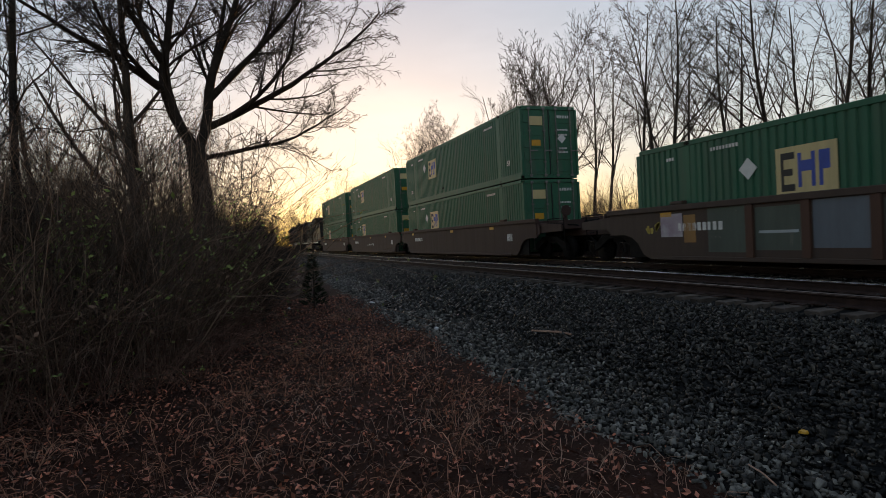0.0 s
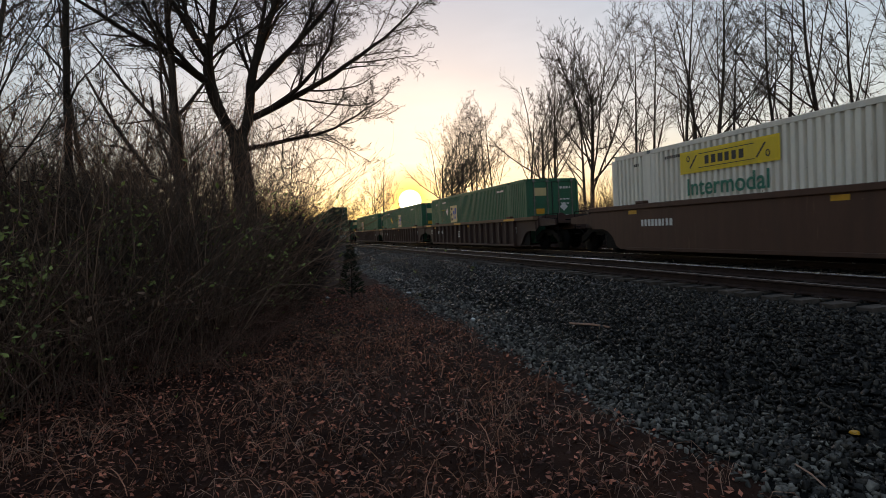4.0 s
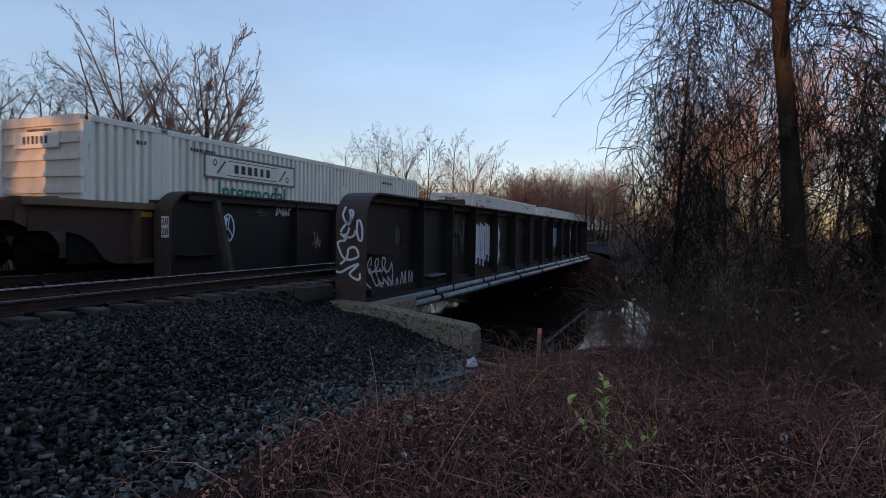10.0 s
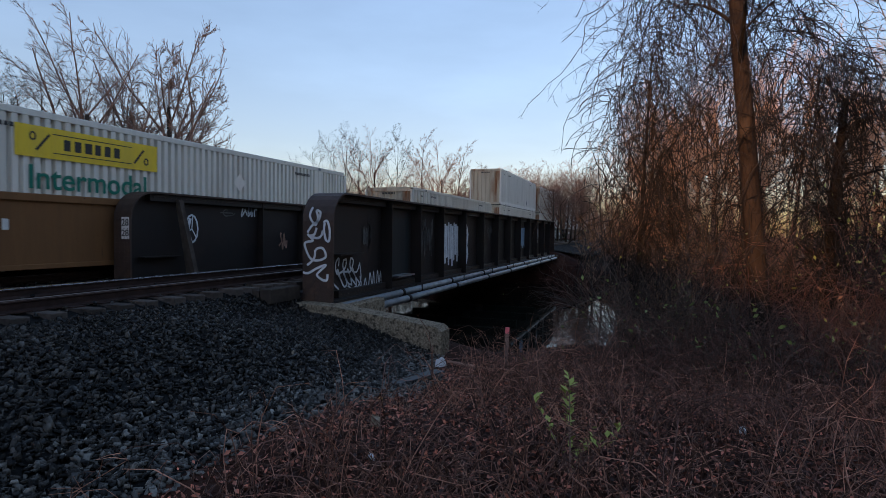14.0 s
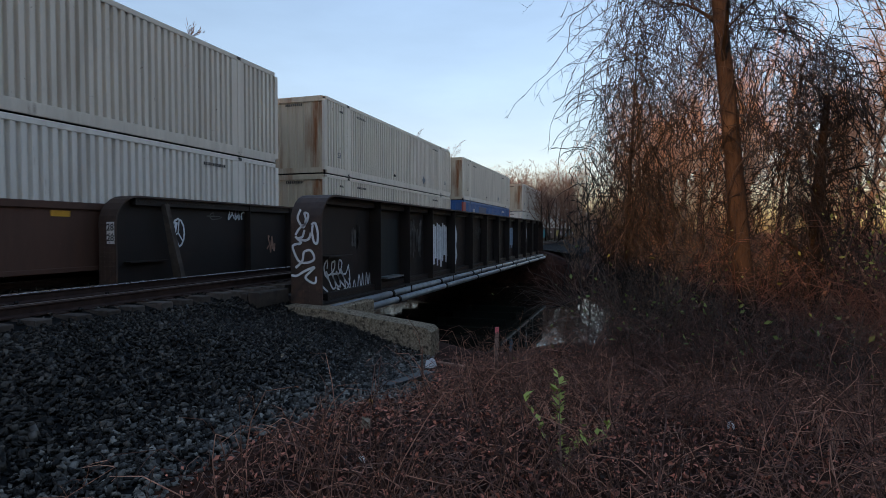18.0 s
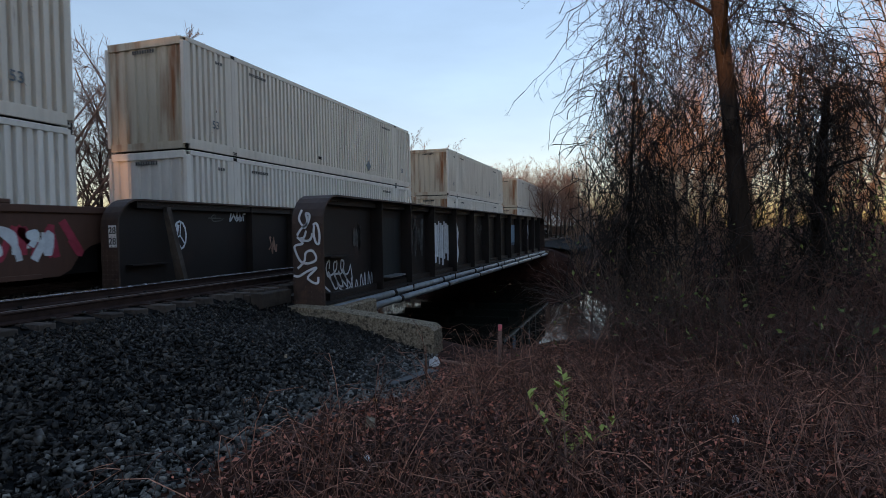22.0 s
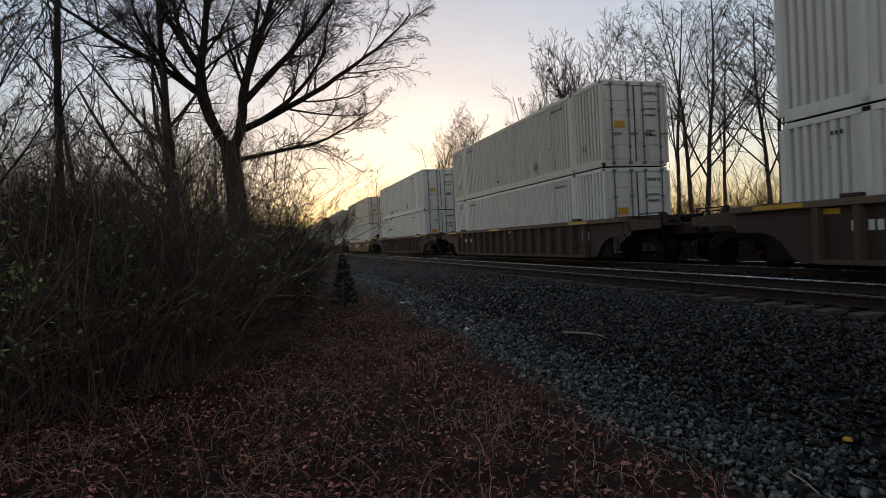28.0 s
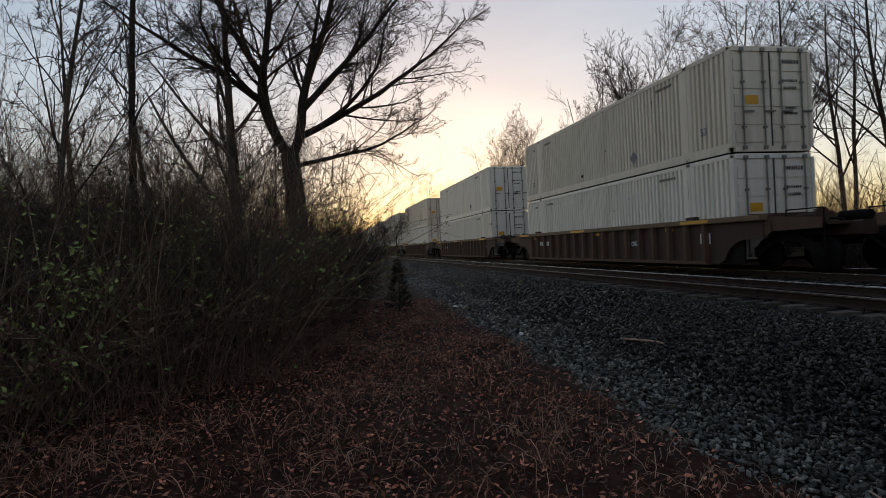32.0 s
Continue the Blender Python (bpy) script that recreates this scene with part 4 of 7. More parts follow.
    bar = Solid().cyl((0, 0, 0.1), (0, 0, CH - 0.1), 0.022, 6).box(-0.02, 0.03, -0.06, 0.06, 0.06, 0.16).box(-0.02, 0.03, -0.06, 0.06, CH - 0.16, CH - 0.06).box(0.0, 0.04, -0.02, 0.32, 1.08, 1.13)
    for z in (0.66, 1.9):
        bar.box(-0.03, 0.035, -0.05, 0.05, z - 0.03, z + 0.03)
    bar = bar.mesh("locking_bar", "galvanised")
    seal = Solid().box(-0.012, 0.012, -0.012, 0.012, 0.15, CH - 0.15).mesh("door_seal", "black")
    for y in (-0.61, 0.61):
        dr = part("door", leaf, paint_name, c, m=pose(d, y, 0))
        for yy in (-0.3, 0.36):
            part("locking_bar", bar, "galvanised", dr, m=pose(0.075, yy, 0))
        part("door_seal", seal, "black", dr, m=pose(0.03, 0.605 if y < 0 else -0.605, 0))
    part("door_sill", Solid().box(d - 0.06, d + 0.05, -CW + 0.1, CW - 0.1, 0.005, 0.14, 0.01), post, c)
    part("door_header", Solid().box(d - 0.06, d + 0.05, -CW + 0.1, CW - 0.1, CH - 0.14, CH - 0.005, 0.01), post, c)
    ink = "plate" if paint_name in ("green", "blue") else "black"
    part("stencil_number", bars(0, 0, 0.62, 0.11, 8, 0, 3).mesh("stencil_number", ink), ink, c, m=pose(d + 0.056, 0.62, CH - 0.42, 0, 0, 90))
    part("data_plate", Solid().box(-0.2, 0.2, -0.004, 0, -0.12, 0.12), "amber", c, "small yellow door label", m=pose(d + 0.054, -0.62, 1.42, 0, 0, 90))
    small = Solid()
    for z, w in ((1.95, 0.5), (1.75, 0.42), (1.2, 0.36), (1.05, 0.45)):
        small.add(*(lambda q: (q.v, q.f))(bars(0, z, w, 0.07, 7, 0, int(z * 100))))
    part("door_stencil", small.mesh("door_stencil", ink), ink, c, m=pose(d + 0.058, 0.62, 0, 0, 0, 90))
    part("patch_plate", Solid().box(-0.11, 0.11, -0.006, 0, -0.05, 0.05), "iron", c, m=pose(-1.2, -CW - 0.001, 0.5))
    return c


def on_side(c, data, mat, x, z, label="", y=-CW - 0.004, parent=None):
    return part(label.split("|")[0] if "|" in label else "marking", data, mat, parent or c, label.split("|")[-1], m=pose(x, y, z))


def sign_panel(c, x, z, w, h, field, border, ink, seed):
    """A framed company panel: a coloured field with a plain bar of a wordmark and two scrolls."""
    p = part("company_panel", Solid().box(-w / 2, w / 2, -0.006, 0, -h / 2, h / 2), border, c, "framed company panel with a plain wordmark", m=pose(x, -CW - 0.002, z))
    part("panel_field", Solid().box(-w / 2 + 0.06, w / 2 - 0.06, -0.010, -0.0062, -h / 2 + 0.06, h / 2 - 0.06), field, p)
    part("wordmark", bars(0, 0, w * 0.42, h * 0.36, 6, -0.015, seed), ink, p)
    fr = Solid()
    for s in (-1, 1):
        fr.ribbon([(s * (w * 0.30 + 0.16 * k / 12 * w * 0.5), -0.013, -h * 0.30 * s * (1 - k / 6) * 0.9) for k in range(13)], 0.05)
        fr.ribbon([(s * w * 0.40 + 0.09 * h * math.cos(a), -0.0135, s * -h * 0.16 + 0.12 * h * math.sin(a)) for a in (radians(40 * k) for k in range(10))], 0.035)
    fr.box(-w * 0.28, w * 0.28, -0.0135, -0.0105, h * 0.29, h * 0.32).box(-w * 0.28, w * 0.28, -0.0135, -0.0105, -h * 0.32, -h * 0.29)
    part("scrollwork", fr, ink, p)


def small_marks(c, ink, seed, big53=False):
    on_side(c, bars(0, 0, 0.85, 0.085, 9, 0, seed), ink, -4.9, 2.55, "stencil_number|")
    on_side(c, bars(0, 0, 0.3, 0.085, 3, 0, seed + 1), ink, -6.7, 2.5, "stencil_number|")
    on_side(c, bars(0, 0, 0.9, 0.085, 10, 0, seed + 2), ink, 5.0, 2.55, "stencil_number|")
    if big53:
        faint = "plate" if ink == "plate" else "car_grey"
        on_side(c, lettering("53", 0.3, faint), faint, -6.9, 0.75, "size_mark|")
        on_side(c, lettering("53", 0.3, faint), faint, 6.9, 0.75, "size_mark|")


def diamond(c, x, z, r, mat):
    on_side(c, Solid().prism([(0, -r), (r, 0), (0, r), (-r, 0)], -0.004, 0, 1), mat, x, z, "diamond_placard|")


WORD = {}


def words(text, size, mat):
    if (text, size, mat) not in WORD:
        WORD[text, size, mat] = lettering(text, size, mat)
    return WORD[text, size, mat]


def green_box(at=-2.85):
    c = build_container("green", "dark green ribbed container with a cream company panel" if at < -2 else "dark green ribbed container with a yellow diamond placard")
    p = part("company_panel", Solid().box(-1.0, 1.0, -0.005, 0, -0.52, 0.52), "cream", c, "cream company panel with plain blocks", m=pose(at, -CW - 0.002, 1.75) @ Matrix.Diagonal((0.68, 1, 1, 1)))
    part("wordmark", Solid().box(-0.82, -0.72, -0.009, -0.0052, -0.4, 0.4).box(-0.72, -0.35, -0.009, -0.0052, 0.26, 0.4).box(-0.72, -0.42, -0.009, -0.0052, -0.08, 0.06).box(-0.72, -0.35, -0.009, -0.0052, -0.4, -0.26), "black", p)
    part("wordmark", Solid().box(-0.24, -0.12, -0.009, -0.0052, -0.34, 0.36).box(0.2, 0.32, -0.009, -0.0052, -0.34, 0.36).box(-0.12, 0.2, -0.009, -0.0052, -0.02, 0.2).box(0.44, 0.56, -0.009, -0.0052, -0.34, 0.36).box(0.56, 0.78, -0.009, -0.0052, -0.02, 0.36), "logo_blue", p)
    diamond(c, at - 1.4 if at < -2 else -3.65, 1.95, 0.25, "plate" if at < -2 else "yellow")
    if at > -2:
        on_side(c, Solid().box(-0.26, 0.26, -0.005, 0, -0.12, 0.12), "amber", -3.1, 1.75, "placard|orange placard")
    small_marks(c, "plate", 4, True)
    q = part("company_panel", Solid().box(-0.3, 0.3, 0, 0.005, -0.18, 0.18), "cream", c, m=pose(CL / 2 - 0.005, -0.6, 2.3, 0, 0, 90))
    on_side(c, Solid().prism([(0, -0.2), (0.2, 0), (0, 0.2), (-0.2, 0)], -0.004, 0, 1), "plate", 0, 0, "diamond_placard|").matrix_basis = pose(CL / 2 + 0.01, 0.55, 1.6, 0, 0, 90)
    return c


def white_box(style):
    c = build_container("white", {"yellow": "white ribbed container with a yellow company panel and green lettering", "plain": "white ribbed container with an outlined company panel and green lettering", "big": "white ribbed container with a large framed yellow company panel"}[style], "slatted", None, "beige")
    if style == "yellow":
        sign_panel(c, -3.0, 2.3, 3.35, 0.60, "yellow", "yellow", "black", 11)
    elif style == "plain":
        sign_panel(c, -3.05, 2.22, 3.7, 0.62, "white", "car_grey", "black", 12)
    else:
        sign_panel(c, -3.56, 1.92, 3.8, 1.1, "yellow", "black", "black", 13)
    if style != "big":
        on_side(c, words("Intermodal", 0.64, "letter"), "letter", -3.03, 1.60 if style != "big" else 0.98, "lettering|dark green lettering")
    if style != "big":
        on_side(c, words("TOP LIFT ONLY", 0.2, "black"), "black", -4.9, 0.36, "lettering|")
    diamond(c, 1.7, 2.0, 0.26, "light")
    small_marks(c, "black", 21)
    p = part("company_panel", Solid().box(-0.7, 0.7, -0.005, 0, -0.17, 0.17), "yellow" if style != "plain" else "white", c, m=pose(-CL / 2 + 0.002, 0.1, 2.42, 0, 0, -90))
    part("wordmark", bars(0, 0, 0.8, 0.16, 6, -0.009, 4), "black", p)
    q = part("company_panel", Solid().box(-0.9, 0.9, 0, 0.005, -0.17, 0.17), "yellow" if style != "plain" else "white", c, m=pose(CL / 2 + 0.055, 0, 2.42, 0, 0, 90))
    return c


def red_logo_box(first):
    c = build_container("light", "pale grey smooth container with a red square emblem", "ridged")
    p = part("company_panel", Solid().box(-0.38, 0.38, -0.005, 0, -0.46, 0.46), "red", c, "red emblem", m=pose(-6.3, -CW - 0.03, 1.78))
    part("emblem_shape", Solid().prism([(-0.3, 0.24), (-0.12, 0.38), (0.0, 0.26), (0.32, 0.12), (0.14, 0.06), (0.3, -0.02), (0.08, -0.08), (0.02, -0.24), (-0.2, -0.36), (-0.24, -0.1)], -0.009, -0.0052, 1), "plate", p)
    small_marks(c, "black", 40)
    diamond(c, -5.1, 1.8, 0.2, "plate")
    on_side(c, lettering("53", 0.34, "car_grey"), "car_grey", -7.2, 2.3, "size_mark|")
    if first:
        part("cooling_unit", Solid().box(-CL / 2 - 0.12, -CL / 2 + 0.02, -0.85, 0.85, 0.9, 2.5, 0.05), "car_dark", c, "dark cooling unit on the front wall")
    return c


def cream_box(kind, label, end="rusty"):
    c = build_container(kind, label, "ridged", None, end)
    small_marks(c, "black", 60, kind == "beige")
    diamond(c, 3.0, 0.62, 0.24, "car_grey")
    return c


def blue_box():
    c = build_container("blue", "blue ribbed container with red corner posts and darker patches", "ridged", "red", "blue")
    for x in (-6.1,):
        part("post_band", Solid().box(-0.5, 0.0, -0.006, 0, 0.17, CH - 0.13), "red", c, m=pose(x - 1.35, -CW - 0.001, 0))
    part("patch", Solid().box(-1.1, 1.1, -0.006, 0, 1.1, 2.6), "navy", c, "darker blue painted patch", m=pose(-2.6, -CW - 0.001, 0))
    part("patch", Solid().box(-3.0, 3.0, -0.006, 0, 0.3, 1.0), "navy", c, "darker blue painted patch", m=pose(2.2, -CW - 0.001, 0))
    on_side(c, lettering("53", 0.45, "plate"), "plate", -5.2, 2.2, "size_mark|")
    on_side(c, bars(0, 0, 1.1, 0.14, 10, 0, 71), "plate", 5.0, 2.5, "stencil_number|")
    part("size_mark", lettering("53", 0.6, "plate"), "plate", c, m=pose(-CL / 2, 0.5, 2.0, 0, 0, -90))
    return c


def truck(parent, x):
    """One four-wheel bogie under a car's end."""
    b = thing("bogie", "", "")
    b.parent = parent
    b.matrix_basis = pose(x, 0, 0)
    side = Solid().prism([(-1.1, 0.36), (-0.75, 0.5), (-0.35, 0.74), (0.35, 0.74), (0.75, 0.5), (1.1, 0.36), (1.1, 0.6), (0.5, 0.88), (-0.5, 0.88), (-1.1, 0.6)], -0.06, 0.06, 1).mesh("side_frame", "iron")
    wheel = Solid().cyl((0, -0.07, 0), (0, 0.07, 0), 0.43, 18).cyl((0, -0.1, 0), (0, -0.07, 0), 0.12, 8).mesh("wheel", "iron", True)
    for y in (-1, 1):
        part("side_frame", side, "iron", b, m=pose(0, y * 1.0, 0))
        for wx in (-0.89, 0.89):
            part("wheel", wheel, "iron", b, m=pose(wx, y * 0.75, 0.434))
    part("bolster", Solid().box(-0.25, 0.25, -0.95, 0.95, 0.62, 0.85), "iron", b)


WELL_PARTS = {}


def build_well_car(paint_name, style, label, chord="chord", front_end="share", rear_end="share", marks=None, top=None):
    """One well-car unit: origin at rail top under its middle. Ends 'share' are drawbar ends, 'coupler' carry a full platform and coupler."""
    c = thing("well_car", label, "railway car", "well cars of the train")
    top, bot, hl = top or (1.46 if style != "smooth" else 1.58), 0.17, 8.35
    for y in (-1, 1):
        m = pose(0, y * 1.44, 0, 0, 0, 0 if y < 0 else 180)
        w = Solid()
        half = [(hl - 0.85, bot), (hl - 0.6, bot + 0.12), (hl - 0.38, bot + 0.42), (hl - 0.12, 0.76), (hl + 0.2, 0.84), (hl + 0.9, 0.84), (hl + 0.9, top - 0.1)]
        w.prism([(-a, b) for a, b in reversed(half)] + half, -0.01, 0.06, 1)
        # panels behind the ribs are painted darker to stand for shade in the recess
        part("side_sill", w, "car_dark" if style == "ribbed" and paint_name not in ("car_ochre", "car_rust") else paint_name, c, m=m)
        part("top_chord", Solid().box(-hl - 0.95, hl + 0.95, -0.07 if style == "smooth" else -0.15, 0.1, top - 0.15, top, 0.015), chord if style != "smooth" else paint_name, c, "weathered top chord" if y < 0 else "", m=m)
        for a in (-8.6, -2.0, 6.0) if style == "ribbed" and paint_name in ("car_tan", "car_dark", "car_ochre") else ():
            part("reflector", Solid().box(a, a + 1.3, -0.156, -0.1502, top - 0.12, top - 0.03), "amber", c, "faded yellow reflective strip", m=m)
        part("bottom_chord", Solid().box(-hl + 1.25, hl - 1.25, -0.05 if style == "smooth" else -0.13, 0.12, bot - 0.02, bot + 0.08, 0.01), paint_name, c, m=m)
        if style == "ribbed":
            key = ("rib", paint_name)
            if key not in WELL_PARTS:
                WELL_PARTS[key] = Solid().prism([(-0.07, -0.14), (0.07, -0.14), (0.10, -0.01), (-0.10, -0.01)], bot + 0.08, top - 0.15, 2).mesh("rib", paint_name)
            for k in range(17):
                x = -7.04 + k * 0.88
                part("rib", WELL_PARTS[key], paint_name, c, m=m @ pose(x, 0, 0))
        for gx in (-6.35, 6.35):
            part("lift_guide", Solid().box(gx - 0.2, gx + 0.2, -0.06, 0.12, top, top + 0.09, 0.02), paint_name if style == "smooth" else "car_dark", c, m=m)
    for y in (-1, 1):
        for sx in (-1, 1):
            part("well_end_plate", Solid().box(*sorted((sx * (hl - 1.7), sx * (hl + 0.1))), y * 1.34 - 0.03, y * 1.34 + 0.03, 0.2, 1.2), "iron", c)
    part("well_floor", Solid().box(-7.6, 7.6, -1.38, 1.38, 0.2, 0.27), "iron", c)
    for sgn, kind in ((-1, front_end), (1, rear_end)):
        reach = 9.62 if kind == "share" else 11.2
        e = Solid()
        a, b = sorted((sgn * hl, sgn * reach))
        e.box(a, b, -0.55, 0.55, 0.86, 1.2, 0.03)
        part("end_sill", e, "car_dark", c)
        a, b = sorted((sgn * hl, sgn * (hl + 0.9)))
        part("end_platform", Solid().box(a, b, -1.42, 1.42, 1.12, 1.26, 0.02), paint_name, c)
        for y in (-1.42, 1.38):
            st = Solid()
            st.prism([(sgn * (hl + 0.86), 0.88), (sgn * (hl + 0.86), top - 0.2), (sgn * (hl + 1.1), 1.27), (sgn * (hl + 1.1), 1.0)], y, y + 0.04, 1)
            part("end_gusset", st, paint_name, c)
        truck(c, sgn * (9.55 if kind == "share" else 9.55))
        if kind != "share":
            part("platform_deck", Solid().box(*sorted((sgn * (hl + 0.9), sgn * 10.9)), -1.2, 1.2, 1.13, 1.2), "car_dark", c)
            for y in (-1.36, 1.3):
                part("end_side_plate", Solid().prism([(sgn * (hl + 0.9), 1.02), (sgn * (hl + 0.9), 1.40), (sgn * 10.9, 1.30), (sgn * 10.9, 1.06)], y, y + 0.05, 1), paint_name, c)
            part("coupler", Solid().box(*sorted((sgn * 11.0, sgn * 11.52)), -0.13, 0.13, 0.76, 1.02, 0.03), "iron", c)
            hb = Solid().box(sgn * 10.3 - 0.05, sgn * 10.3 + 0.05, -0.9, -0.75, 1.2, 1.98 if sgn > 0 and style == "smooth" else 1.5).cyl((sgn * 10.3 + 0.06, -0.82, 1.80 if sgn > 0 and style == "smooth" else 1.36), (sgn * 10.3 + 0.12, -0.82, 1.80 if sgn > 0 and style == "smooth" else 1.36), 0.2, 12)
            part("hand_brake", hb, "car_dark", c)
            for y in (-1.22, 1.18):
                part("handrail", Solid().tube([(sgn * 9.75, y, 1.2), (sgn * 9.75, y, 1.52), (sgn * 10.85, y, 1.52), (sgn * 10.85, y, 0.6)], 0.018, 5), "iron", c)
                for z in (0.7, 0.95):
                    part("rung", Solid().tube([(sgn * 10.85, y, z), (sgn * 10.45, y, z)], 0.016, 5), "iron", c)
            part("end_bulkhead", Solid().box(*sorted((sgn * (hl + 0.2), sgn * (hl + 0.3))), -1.3, 1.3, 1.26, 1.5, 0.02), "car_dark", c)
            part("brake_valve", Solid().box(*sorted((sgn * 9.3, sgn * 9.8)), -0.5, 0.1, 1.2, 1.44, 0.05), "car_dark", c)
            part("valve_box", Solid().box(*sorted((sgn * 8.85, sgn * 9.15)), -1.1, -0.7, 1.2, 1.48, 0.03), "car_dark", c)
            part("brake_pipe", Solid().tube([(sgn * 8.7, -1.0, 1.32), (sgn * 9.6, -1.05, 1.36), (sgn * 10.6, -0.5, 1.25), (sgn * 11.2, -0.35, 0.8), (sgn * 11.5, -0.3, 0.55)], 0.03, 6), "iron", c)
            part("air_reservoir", Solid().cyl((sgn * 10.0 - 0.4, 0.55, 1.33), (sgn * 10.0 + 0.4, 0.55, 1.33), 0.13, 12), "iron", c)
    yy = -1.457
    if style == "smooth":
        yy = -1.452
    for x in (-7.0, 0.0, 5.0):
        part("reflector", Solid().box(x, x + 0.42, yy - 0.004, yy, top - 0.30, top - 0.18), "amber", c, "amber reflective strip")
    part("stencil_number", bars(-5.6, 0.63 * top, 1.5, 0.2, 9, yy - 0.004, 5), "plate", c, "plain bars of the car number")
    part("stencil_block", bars(7.0, 0.9, 0.5, 0.3, 5, yy - 0.003, 8), "plate", c)
    for k, (mat, x, z, w, h, n, width, seed) in enumerate(marks or ()):
        sprayed(scribble(x, z, w, h, yy - 0.005, width, n, seed), mat, c, "sprayed letters")
    return c


def build_locomotive(label):
    c = thing("locomotive", label, "locomotive", "locomotives of the train")
    part("frame", Solid().box(-10.6, 10.6, -1.45, 1.45, 1.15, 1.5, 0.04), "loco", c)
    part("long_hood", Solid().prism([(-1.0, 1.5), (1.0, 1.5), (1.0, 3.9), (0.8, 4.35), (-0.8, 4.35), (-1.0, 3.9)], -5.6, 9.9), "loco", c)
    part("radiator_wing", Solid().prism([(-1.0, 3.7), (-1.5, 4.05), (-1.5, 4.6), (1.5, 4.6), (1.5, 4.05), (1.0, 3.7)], 6.2, 9.9), "loco", c)
    cab = part("cab", Solid().prism([(-1.5, 1.5), (1.5, 1.5), (1.5, 4.0), (1.0, 4.6), (-1.0, 4.6), (-1.5, 4.0)], -8.3, -5.6), "loco", c)
    part("window", Solid().box(-7.9, -6.1, -1.512, -1.502, 3.0, 3.8), "glass", cab)
    part("nose", Solid().prism([(-0.9, 1.5), (0.9, 1.5), (0.9, 2.7), (0.6, 3.0), (-0.6, 3.0), (-0.9, 2.7)], -10.2, -8.3), "loco", c)
    part("fuel_tank", Solid().box(-3.2, 3.2, -1.4, 1.4, 0.35, 1.14, 0.15), "loco", c)
    part("stripe", Solid().box(-10.5, 10.5, -1.458, -1.452, 1.2, 1.3), "plate", c)
    for k in range(9):
        part("hood_door", Solid().box(-4.8 + k * 1.15, -3.8 + k * 1.15, -1.02, -1.0, 1.7, 3.5), "loco", c)
    part("exhaust", Solid().box(0, 1.2, -0.3, 0.3, 4.35, 4.6), "iron", c)
    for x in (-6.6, 6.6):
        for w in (-1.7, 0, 1.7):
            for y in (-0.75, 0.75):
                part("wheel", Solid().cyl((x + w, y - 0.07, 0.51), (x + w, y + 0.07, 0.51), 0.5, 16), "iron", c)
        part("side_frame", Solid().box(x - 2.3, x + 2.3, -1.1, -0.95, 0.35, 0.85, 0.05), "iron", c)
    rl = Solid()
    for k in range(12):
        rl.tube([(-10 + k * 1.8, -1.42, 1.5), (-10 + k * 1.8, -1.42, 2.5)], 0.02, 5)
    rl.tube([(-10, -1.42, 2.5), (9.8, -1.42, 2.5)], 0.02, 5)
    part("handrail", rl, "iron", c)
    part("coupler", Solid().box(10.6, 11.2, -0.13, 0.13, 0.76, 1.02).box(-11.2, -10.6, -0.13, 0.13, 0.76, 1.02), "iron", c)
    return c


